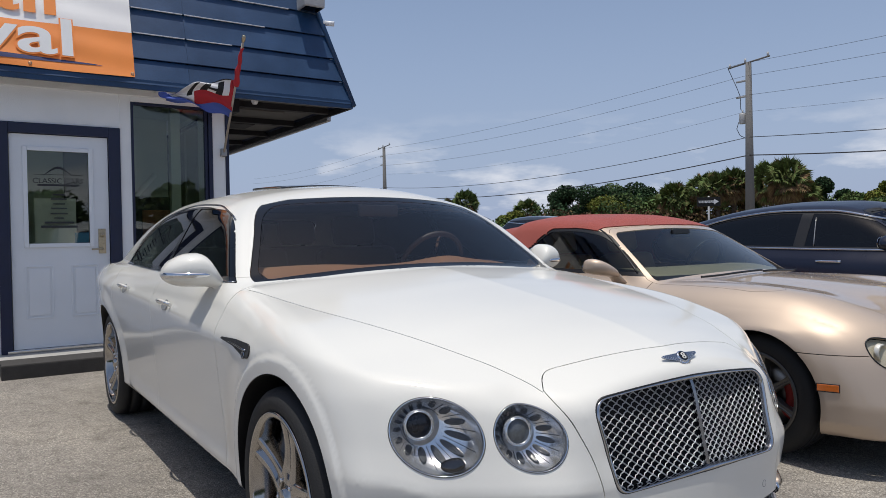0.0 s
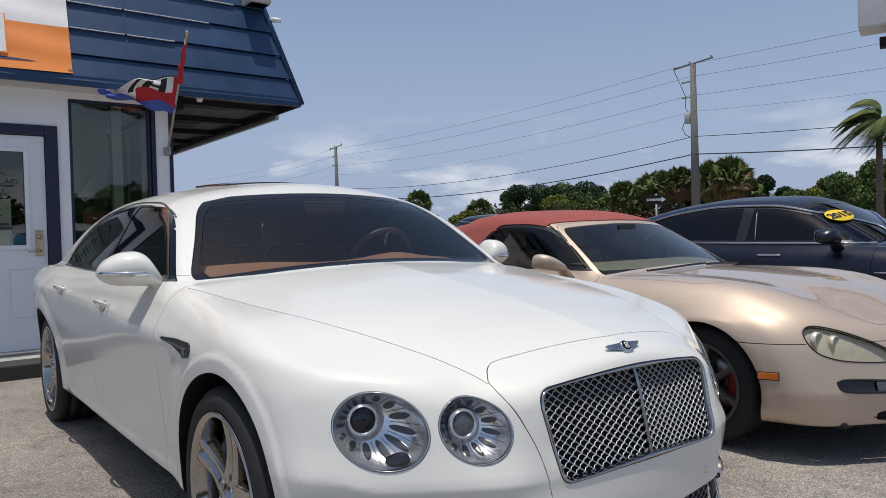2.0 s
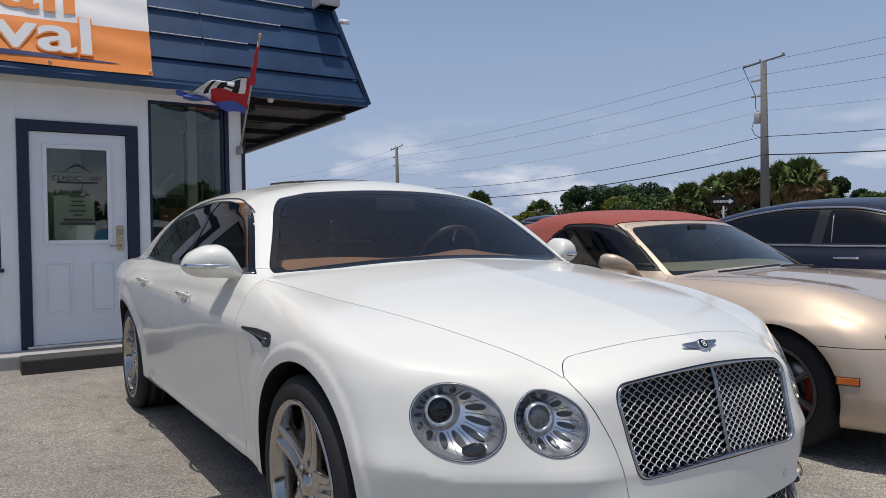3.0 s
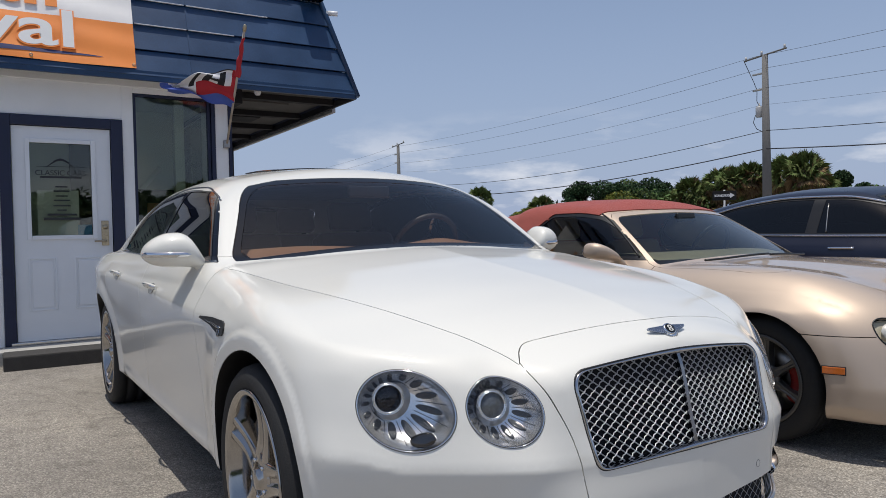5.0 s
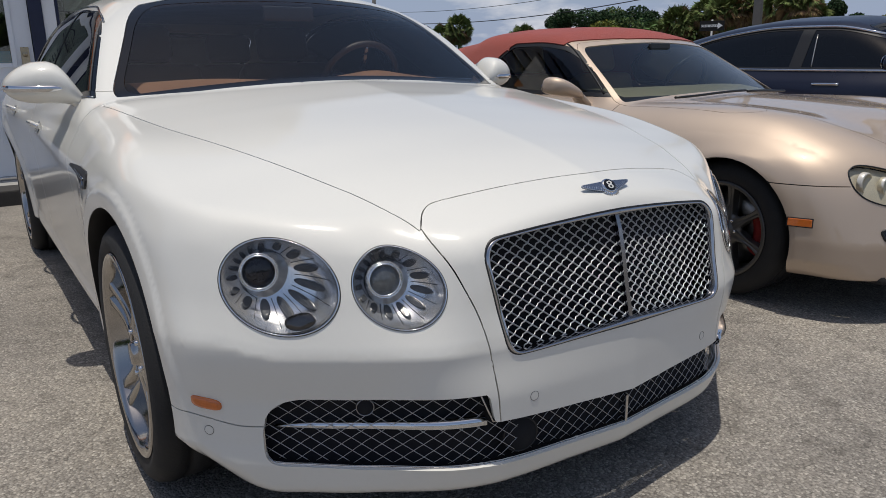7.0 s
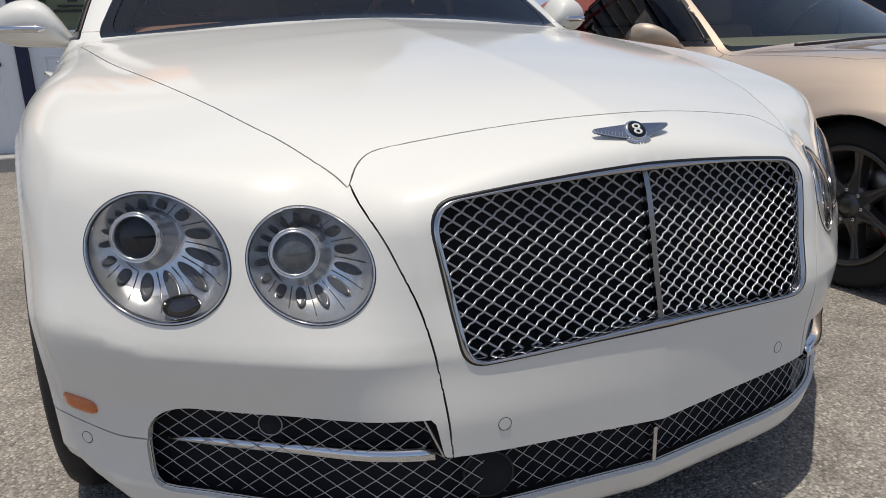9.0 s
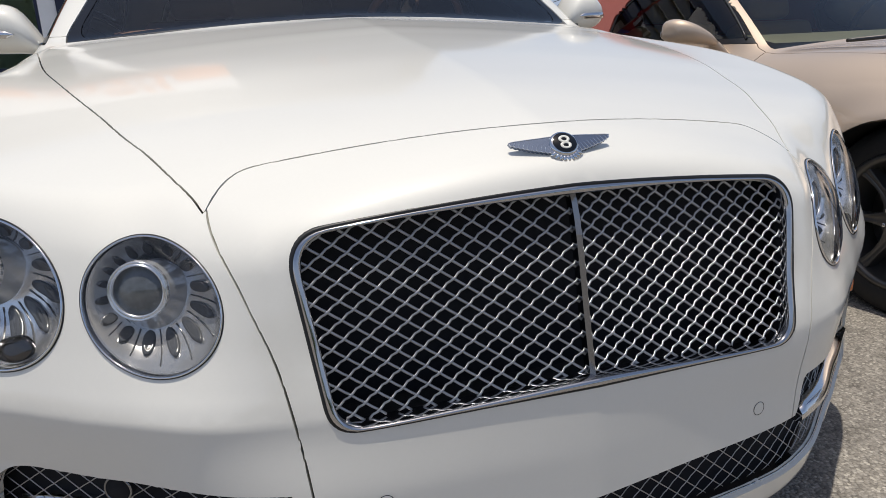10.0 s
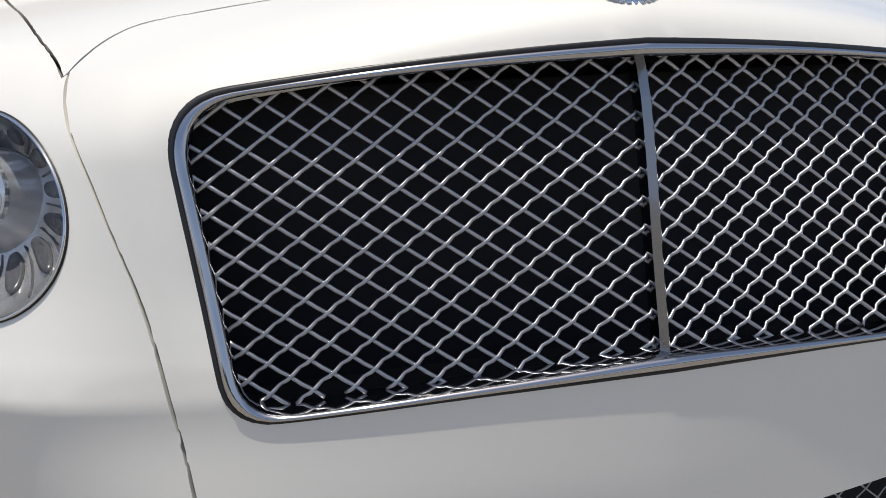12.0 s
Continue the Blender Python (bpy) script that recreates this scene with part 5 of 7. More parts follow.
wall_piece("wall_side_2", (CORNER_X - .035 - T, SY1, 0), (CORNER_X - .035, 11.0, WALL_TOP))
wall_piece("wall_side_3", (CORNER_X - .035 - T, SY0, 0), (CORNER_X - .035, SY1, WZ0))
wall_piece("wall_side_4", (CORNER_X - .035 - T, SY0, WZ1), (CORNER_X - .035, SY1, WALL_TOP))
side_win = tagged(new("window_3"), "fixed shop window in the side wall with a navy frame", "window", kind="structure")
for lo, hi in (((SY0, WZ0), (SY0 + .03, WZ1)), ((SY1 - .03, WZ0), (SY1, WZ1)), ((SY0 + .03, WZ0), (SY1 - .03, WZ0 + .03)), ((SY0 + .03, WZ1 - .03), (SY1 - .03, WZ1))):
    part("window_frame", box((CORNER_X - .11, lo[0], lo[1]), (CORNER_X - .05, hi[0], hi[1]), .003), NAVY_TRIM, side_win)
side_pane = part("window_pane", box((CORNER_X - .085, SY0 + .03, WZ0 + .03), (CORNER_X - .078, SY1 - .03, WZ1 - .03)), SHOP_GLASS, side_win)
side_pane.visible_shadow = False
wall_piece("wall_back", (-9.0, 11.0, 0), (CORNER_X - .035, 11.15, 4.5))
wall_piece("wall_end", (-9.15, WALL_Y, 0), (-9.0, 11.15, 4.5))
wall_piece("wall_inner", (-9.0, 7.35, .15), (.40, 7.45, WALL_TOP), OFFICE_WALL, "pale green office inner wall")
tagged(part("ceiling", box((-9.0, WALL_Y + T, WALL_TOP), (CORNER_X - .035, 11.0, WALL_TOP + .05))  , OFFICE_WALL), "office ceiling", "ceiling", kind="structure")
tagged(part("floor", box((-9.0, WALL_Y + T, .10), (CORNER_X - .035 - T, 11.0, .15)), SOFFIT), "office floor", "floor", kind="structure")
for name, lo, hi in (("corner_post", (CORNER_X - .034, WALL_Y - .012, 0), (CORNER_X, WALL_Y + .10, WALL_TOP)), ("corner_post", (WX1 + .004, WALL_Y - .014, 0), (WX1 + .044, WALL_Y + .05, WALL_TOP))):
    tagged(part(name, box(lo, hi, .004), NAVY_TRIM), "navy painted corner trim", "trim", kind="structure")
tagged(part("trim_band", box((-9, WALL_Y - .03, 2.515), (CORNER_X - .04, WALL_Y - .004, 2.60), .008), WALL_WHITE), "white moulding under the eaves", "trim", kind="structure")

# door with frame, glazed upper light and two raised panels
door = tagged(new("door_1"), "white half-glazed entrance door, closed, in a navy frame", "door", kind="structure")
for lo, hi in (((TX0, WALL_Y - .022, .12), (DX0 - .006, WALL_Y + .10, TZ1)), ((DX1 + .006, WALL_Y - .022, .12), (TX1, WALL_Y + .10, TZ1)), ((DX0 - .006, WALL_Y - .022, DZ1 + .006), (DX1 + .006, WALL_Y + .10, TZ1))):
    part("door_frame", box(lo, hi, .006), NAVY_TRIM, door)
LX0, LX1, LZ0, LZ1 = -1.235, -.72, 1.095, 1.955
leaf = bmesh.new()
for lo, hi in (((DX0, WALL_Y + .012, DZ0), (LX0, WALL_Y + .055, DZ1)), ((LX1, WALL_Y + .012, DZ0), (DX1, WALL_Y + .055, DZ1)), ((LX0, WALL_Y + .012, DZ0), (LX1, WALL_Y + .055, LZ0)), ((LX0, WALL_Y + .012, LZ1), (LX1, WALL_Y + .055, DZ1))):
    box(lo, hi, 0, bm=leaf)
bmesh.ops.remove_doubles(leaf, verts=leaf.verts[:], dist=1e-4)
leaf_ob = part("door_leaf", leaf, DOOR_WHITE, door)
for lo, hi in (((LX0 - .03, 0, LZ0 - .03), (LX0 + .008, 0, LZ1 + .03)), ((LX1 - .008, 0, LZ0 - .03), (LX1 + .03, 0, LZ1 + .03)), ((LX0 + .008, 0, LZ0 - .03), (LX1 - .008, 0, LZ0 + .008)), ((LX0 + .008, 0, LZ1 - .008), (LX1 - .008, 0, LZ1 + .03))):
    part("light_frame", box((lo[0], WALL_Y - .006, lo[2]), (hi[0], WALL_Y + .014, hi[2]), .005), DOOR_WHITE, leaf_ob)
pane = part("door_glass", box((LX0, WALL_Y + .028, LZ0), (LX1, WALL_Y + .034, LZ1)), SHOP_GLASS, leaf_ob, "dark door glass with lettering")
pane.visible_shadow = False
for x0, x1 in ((DX0 + .10, DX0 + .33), (DX1 - .33, DX1 - .10)):
    z0, z1 = .42, .90
    for k, (i0, dy) in enumerate(((0, -.004), (.028, .002))):
        lo, hi = (x0 + i0, WALL_Y + .012 + dy - .004, z0 + i0), (x1 - i0, WALL_Y + .016, z1 - i0)
        if k == 0:
            for a, b in (((x0, z0), (x0 + .014, z1)), ((x1 - .014, z0), (x1, z1)), ((x0 + .014, z0), (x1 - .014, z0 + .014)), ((x0 + .014, z1 - .014), (x1 - .014, z1))):
                part("panel_moulding", box((a[0], WALL_Y + .004, a[1]), (b[0], WALL_Y + .014, b[1]), .004), DOOR_WHITE, leaf_ob)
        else:
            part("door_panel", box((lo[0], WALL_Y + .005, lo[2]), (hi[0], WALL_Y + .014, hi[2]), .006), DOOR_WHITE, leaf_ob)
plate_x = DX1 - .065
part("lock_plate", box((plate_x - .032, WALL_Y - .002, 1.0), (plate_x + .032, WALL_Y + .013, 1.235), .004), BRASS, leaf_ob, "brass lock plate")
bm = lathe([(0, -.022), (.016, -.020), (.022, -.012), (.024, .0)], 24, "y")
bmesh.ops.translate(bm, verts=bm.verts, vec=(plate_x, WALL_Y, 1.175))
part("deadbolt", bm, BRASS, leaf_ob)
bm = tube([(plate_x, WALL_Y - .004, 1.045), (plate_x, WALL_Y - .045, 1.045), (plate_x - .02, WALL_Y - .055, 1.045), (plate_x - .10, WALL_Y - .052, 1.042)], [.011, .009, .009, .007], 10)
part("lever_handle", bm, BRASS, leaf_ob)
LETTER = material("dark window lettering", (.015, .016, .02), rough=.5, vary=.1)
PAPER = material("pale paper notice", (.80, .77, .70), rough=.9, vary=.12, scale=9)
BLUE_CARD = material("light blue card", (.10, .35, .62), rough=.6, vary=.1, scale=14)
BARS_WHITE = material("white lettering", (.75, .75, .75), rough=.6, vary=.04)


def lettering(text, size, m, mat, parent, name="lettering", depth=.0008, bold=0.0, space=1.0):
    cu = bpy.data.curves.new(name, "FONT")
    cu.body, cu.size, cu.extrude, cu.align_x, cu.offset, cu.space_character = text, size, depth, "CENTER", bold, space
    tmp = bpy.data.objects.new(name, cu)
    scene.collection.objects.link(tmp)
    me = bpy.data.meshes.new_from_object(tmp.evaluated_get(bpy.context.evaluated_depsgraph_get()))
    bpy.data.objects.remove(tmp)
    bpy.data.curves.remove(cu)
    me.transform(m)
    ob = part(name, me, mat, parent)
    return ob


DOOR_MID = (LX0 + LX1) / 2
upright = lambda x, y, z: pose(x, y, z, 90, 0, 0)
lettering("CLASSIC CARS", .068, upright(DOOR_MID, WALL_Y + .026, 1.655), LETTER, leaf_ob, space=.95)
for z, w, h in ((1.630, .34, .018), (1.545, .10, .012), (1.505, .13, .012), (1.46, .10, .012), (1.42, .13, .012), (1.37, .14, .012), (1.33, .08, .012), (1.285, .24, .018), (1.245, .30, .022)):
    part("lettering_bar", box((DOOR_MID - w / 2, WALL_Y + .0255, z), (DOOR_MID + w / 2, WALL_Y + .0270, z + h)), LETTER, leaf_ob)
crest = bmesh.new()
arc = [(DOOR_MID + .12 * t, WALL_Y + .0262, 1.755 + .045 * math.cos(t * 2.2)) for t in np.linspace(-1, 1, 21)]
tube(arc, [.002 + .010 * (1 - abs(t)) for t in np.linspace(-1, 1, 21)], 6, bm=crest)
bmesh.ops.scale(crest, vec=(1, .05, 1), verts=crest.verts, space=Matrix.Translation((0, -(WALL_Y + .0262), 0)))
part("lettering_bar", crest, LETTER, leaf_ob)
part("lettering_bar", box((DOOR_MID - .20, WALL_Y + .0255, 1.733), (DOOR_MID + .20, WALL_Y + .0270, 1.737)), LETTER, leaf_ob)
tagged(part("notice_paper", box((LX0 + .06, WALL_Y + .05, 1.10), (LX0 + .40, WALL_Y + .053, 1.52)), PAPER), "pale paper notice behind the door glass", "notice")
tagged(part("business_card", box((LX1 - .13, WALL_Y + .036, 1.105), (LX1 - .01, WALL_Y + .039, 1.20)), BLUE_CARD), "light blue card tucked in the door glass", "card")
part("threshold", box((DX0 - .05, WALL_Y - .04, .118), (DX1 + .05, WALL_Y + .06, .148), .006), ALLOY, door)

for name, x0, x1 in (("window_1", WX0, WX1), ("window_2", VX0, VX1)):
    win = tagged(new(name), "fixed shop window with dark reflective glass in a navy frame", "window", kind="structure")
    f = .028
    for lo, hi in (((x0, 0, WZ0), (x0 + f, 0, WZ1)), ((x1 - f, 0, WZ0), (x1, 0, WZ1)), ((x0 + f, 0, WZ0), (x1 - f, 0, WZ0 + f)), ((x0 + f, 0, WZ1 - f), (x1 - f, 0, WZ1))):
        part("window_frame", box((lo[0], WALL_Y + .012, lo[2]), (hi[0], WALL_Y + .07, hi[2]), .003), NAVY_TRIM, win)
    g = part("window_pane", box((x0 + f, WALL_Y + .035, WZ0 + f), (x1 - f, WALL_Y + .043, WZ1 - f)), SHOP_GLASS, win)
    g.visible_shadow = False
    part("window_sill", box((x0 - .02, WALL_Y - .03, WZ0 - .035), (x1 + .02, WALL_Y + .02, WZ0 - .003), .005), NAVY_TRIM, win)
cab = thing("office_cabinet", "dark office cabinet with an orange wooden end", "cabinet", pose(.02, 6.75, .15))
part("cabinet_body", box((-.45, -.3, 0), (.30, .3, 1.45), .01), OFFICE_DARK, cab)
part("cabinet_end", box((-.10, -.33, .62), (.22, -.302, 1.30), .004), ORANGE_WOOD, cab)
# Dark panel on the wall puts the open doorway's shade into colour.
opening = thing("inner_doorway", "dark panel for the shade of an open office doorway, with a pale frame", "doorway", pose(-.30, 7.33, .15))
part("doorway_shade", box((-.45, -.02, 0), (.25, .015, 2.05), .004), OFFICE_DARK, opening)
part("doorway_frame", box((.25, -.05, 0), (.33, .015, 2.13), .004), OFFICE_WALL, opening)
part("doorway_frame", box((-.45, -.05, 2.05), (.25, .015, 2.13), .004), OFFICE_WALL, opening)
rail = thing("stair_rail", "pale slanting handrail inside the office", "rail", pose(-.55, 6.9, .15))
part("handrail", tube([(0, 0, .9), (.75, .2, 1.75)], .03, 8), OFFICE_WALL, rail)
part("rail_post", tube([(0, 0, 0), (0, 0, .9)], .02, 8), OFFICE_WALL, rail)
column = thing("office_column", "pale office column beside the window", "column", pose(.22, 6.2, .15))
part("column_shaft", box((-.05, -.05, 0), (.05, .05, 2.44), .004), OFFICE_WALL, column)

# step and slab before the door
tagged(part("entrance_slab", box((-8.9, 5.14, -.02), (CORNER_X, WALL_Y - .002, .118), .012), CONCRETE), "worn concrete slab along the office front", "slab", kind="structure")
tagged(part("entrance_step", box((-1.49, 4.80, -.02), (.9, 5.136, .122), .012), DARK_MAT), "dark rubber-edged entrance step", "step", kind="structure")

# ------------------------------------------------------------------ mansard eaves with overlapping boards
EX, EY, EZ = 1.935, 5.25, 2.585
LEAN_BACK, RISE = .30, 2.1
BOARD = .262
mansard = tagged(new("mansard_fascia"), "navy mansard eaves clad in overlapping boards", "fascia", kind="structure")
edge_x = lambda z: EX - LEAN_BACK * .85 * (z - EZ)
edge_y = lambda z: EY + LEAN_BACK * (z - EZ)
for i in range(8):
    z0, z1 = EZ + BOARD * i, EZ + BOARD * (i + 1) - .006
    for j, (xa, xb) in enumerate(((-9.2, -3.9), (-3.9, -1.62), (-1.62, .16), (.16, None))):
        if i % 2 and j == 2:
            xa, xb = -1.62, .16
        b0 = edge_x(z0) - .028 if xb is None else xb - .0015
        b1 = edge_x(z1) - .028 if xb is None else xb - .0015
        bm = bmesh.new()
        lowy, highy = edge_y(z0) - .020, edge_y(z1) + .004
        vs = [bm.verts.new(c) for c in ((xa, lowy, z0), (b0, lowy, z0), (b1, highy, z1), (xa, highy, z1), (xa, lowy + .05, z0), (b0, lowy + .05, z0), (b1, highy + .05, z1), (xa, highy + .05, z1))]
        for f in ((0, 1, 2, 3), (4, 7, 6, 5), (0, 4, 5, 1), (2, 6, 7, 3), (0, 3, 7, 4), (1, 5, 6, 2)):
            bm.faces.new([vs[k] for k in f])
        bmesh.ops.recalc_face_normals(bm, faces=bm.faces[:])
        bmesh.ops.bevel(bm, geom=[e for e in bm.edges if abs(e.verts[0].co.z - e.verts[1].co.z) < .01], offset=.004, segments=1, affect="EDGES")
        part("siding_board", bm, NAVY_BOARD, mansard)
hip = tube([(edge_x(EZ) - .012, edge_y(EZ) - .012, EZ - .02), (edge_x(EZ + RISE) - .012, edge_y(EZ + RISE) - .012, EZ + RISE)], .032, 4)
part("hip_trim", hip, NAVY_BOARD, mansard)
core = bmesh.new()
zt = EZ + RISE
cv = [core.verts.new(c) for c in ((-9.2, EY + .06, EZ + .02), (EX - .06, EY + .06, EZ + .02), (EX - .06, 13, EZ + .02), (-9.2, 13, EZ + .02), (-9.2, edge_y(zt) + .06, zt), (edge_x(zt) - .06, edge_y(zt) + .06, zt), (edge_x(zt) - .06, 13, zt), (-9.2, 13, zt))]
for f in ((4, 5, 6, 7), (0, 1, 5, 4), (1, 2, 6, 5), (2, 3, 7, 6), (3, 0, 4, 7)):
    core.faces.new([cv[k] for k in f])
bmesh.ops.recalc_face_normals(core, faces=core.faces[:])
part("mansard_core", core, NAVY_TRIM, mansard)
soffit = tagged(new("soffit"), "grey panelled soffit under the eaves with dark timbers", "soffit", kind="structure")
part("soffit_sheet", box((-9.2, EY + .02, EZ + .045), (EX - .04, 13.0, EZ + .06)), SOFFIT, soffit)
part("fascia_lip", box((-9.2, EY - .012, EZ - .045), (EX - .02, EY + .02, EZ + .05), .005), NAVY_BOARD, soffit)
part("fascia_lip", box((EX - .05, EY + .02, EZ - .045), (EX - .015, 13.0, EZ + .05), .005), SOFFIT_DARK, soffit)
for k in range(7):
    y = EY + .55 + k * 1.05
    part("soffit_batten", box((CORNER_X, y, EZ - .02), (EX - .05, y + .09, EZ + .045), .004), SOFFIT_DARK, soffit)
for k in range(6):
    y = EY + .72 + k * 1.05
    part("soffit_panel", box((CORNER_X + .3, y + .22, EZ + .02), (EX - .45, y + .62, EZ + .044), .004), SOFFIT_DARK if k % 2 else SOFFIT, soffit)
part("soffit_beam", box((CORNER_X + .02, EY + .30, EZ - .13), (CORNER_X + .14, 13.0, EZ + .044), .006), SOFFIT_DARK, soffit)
gut = thing("roof_gutter", "grey metal gutter along the side eaves", "gutter", pose(EX - .01, 5.95, EZ - .045))
part("gutter_trough", box((0, 0, -.035), (.05, 6.5, .03), .01), material("grey gutter metal", (.35, .34, .34), rough=.5, metal=.4), gut)
for y in (9.9,):
    post = thing("canopy_post", "slim dark canopy post", "post", pose(EX - .09, y, 0), group="canopy posts")
    part("post_shaft", box((-.04, -.04, 0), (.04, .04, EZ), .006), SOFFIT_DARK, post)

# banner on the boards
BAN_ORANGE = material("orange banner vinyl", (.88, .27, .05), rough=.55, vary=.06, scale=3, grain=.05)
BAN_WHITE = material("white banner vinyl", (.88, .86, .84), rough=.55, vary=.05, scale=3)
BAN_NAVY = material("navy banner print", (.02, .03, .12), rough=.55, vary=.05)
ban = thing("banner", "orange and white vinyl banner hung over the siding", "banner", pose(0, 0, 0))
BX0, BX1, BZ0, BZ1 = -3.6, -.345, 2.655, 3.75


def ban_y(x, z):
    return edge_y(z) - .034 - .006 * math.sin(x * 9 + z * 5) - .004 * math.sin(z * 23 + x * 3)


def ban_sheet(z_from, z_to, lift, x0=BX0, x1=BX1, n=48, k=14):
    bm = bmesh.new()
    rows = []
    for j in range(k + 1):
        row = []
        for i in range(n + 1):
            x = x0 + (x1 - x0) * i / n
            a, b = z_from(x), z_to(x)
            z = a + (b - a) * j / k
            row.append(bm.verts.new((x, ban_y(x, z) - lift, z)))
        rows.append(row)
    for j in range(k):
        for i in range(n):
            bm.faces.new((rows[j][i], rows[j][i + 1], rows[j + 1][i + 1], rows[j + 1][i])).smooth = True
    bmesh.ops.recalc_face_normals(bm, faces=bm.faces[:])
    return bm


hem = lambda x: BZ0 + .012 * math.sin(x * 2.4) + .01 * (x - BX1)
split_z = lambda x: 3.09 + .012 * (x + .3)
part("banner_lower", ban_sheet(hem, split_z, .0), BAN_ORANGE, ban)
part("banner_upper", ban_sheet(split_z, lambda x: BZ1, .0), BAN_WHITE, ban)
taper = lambda x: min(1, max(0, (-.62 - x) / 1.3))
part("banner_swoosh", ban_sheet(lambda x: 2.722 - .020 * taper(x), lambda x: 2.724 + .040 * taper(x) ** .55, .004, BX0 + .2, -.62), BAN_NAVY, ban)
tilt = math.degrees(math.atan(1 / LEAN_BACK))


def ban_text(text, size, x, z, mat, lift, bold):
    """Lettering that ends at x on the sloping banner."""
    y = edge_y(z) - .0452 - lift
    ob = lettering(text, size, Matrix.Translation((0, y, z)) @ pose(0, 0, 0, tilt, 0, 0), mat, ban, "banner_lettering", .001, bold)
    ob.data.transform(Matrix.Diagonal((1.42, 1, 1, 1)))
    ob.data.transform(Matrix.Translation((x - max(v.co.x for v in ob.data.vertices), 0, 0)))
    return ob


ban_text("oval", .52, -.845, 2.785, BAN_ORANGE, .0, .017)
ban_text("oval", .52, -.856, 2.790, BARS_WHITE, .0016, .008)
ban_text("all", .52, -.975, 3.170, BAN_ORANGE, .0, .010)
for x in (BX1 - .02, -1.2, -2.3):
    bm = lathe([(.006, -.004), (.009, -.006), (.014, -.003), (.015, 0)], 16, "y")
    bmesh.ops.translate(bm, verts=bm.verts, vec=(x, ban_y(x, BZ0 + .02) - .003, BZ0 + .022))
    part("grommet", bm, BRASS, ban)

# White strips put the sun caught on the board edges into colour.
SUNLIT_EDGE = material("sunlit board edge", (.88, .90, .93), rough=.5, vary=.04, scale=9)
for i, xa, xb in ((1, -.33, .15), (1, .17, .62), (2, -.33, .15), (2, .17, 1.0), (3, .30, 1.30), (3, -.33, .15), (4, -.2, .9)):
    z = EZ + BOARD * (i + 1)
    part("sunlit_strip", box((xa, edge_y(z) - .030, z - .008), (xb, edge_y(z) - .006, z - .001), .0015), SUNLIT_EDGE, mansard)


# ------------------------------------------------------------------ other parked cars
def car_field(P):
    def field(x, y, z):
        X = np.abs(x)
        nose = P["nose"](X)
        lean = (P["nose"](X + .01) - P["nose"](X - .01)) / .02
        front = (nose + P["rake"] * (z - .45) + P["tuck"] * np.maximum(.32 - z, 0) - y) / np.sqrt(1 + lean * lean)
        half = P["half"](y)
        mid, rim = P["mid"](y), P["rim"](y)
        crown = P["crown"](y) * np.exp(-((X - half) / .20) ** 2)
        top = z - (mid - (mid - rim) * np.minimum(X / half, 1.25) ** 2 + crown)
        dz = z - P["shoulder"](y)
        prof = -P["lean"] * soft(dz, .05) - .10 * soft(-dz, .08) - .7 * np.maximum(.24 - z, 0)
        for yc in P["axles"]:
            r = np.hypot(y - yc, z - P["hub"])
            prof = prof + .02 * np.exp(-((r - P["arch"]) / .05) ** 2)
        side = X - (P["side"](y) + prof)
        tail = y - (P["tail"] - .3 * X ** 4 - .25 * np.maximum(z - .7, 0) - .3 * np.maximum(.4 - z, 0))
        lower = smax(smax(top, side, P["blend"]), front, .10)
        lower = smax(smax(lower, tail, .15), .17 - z, .03)
        y0, z0, slope, bow = P["screen"]
        screen = (y0 + slope * (z - z0) + bow * X * X - y) / math.hypot(1, slope)
        h0, zb, inward = P["cabin"]
        cabin = (X - (h0 - inward * (z - zb) - .12 * (z - zb) ** 2 - P["taper"] * ((y - P["cabin_mid"]) / 1.2) ** 2)) / 1.1
        roof = z - (P["roof"](y) - P["camber"] * (X / .6) ** 2)
        house = smax(smax(smax(screen, roof, .07), cabin, P["edge"]), zb - .08 - z, .02)
        return smin(lower, house, .03)
    return field


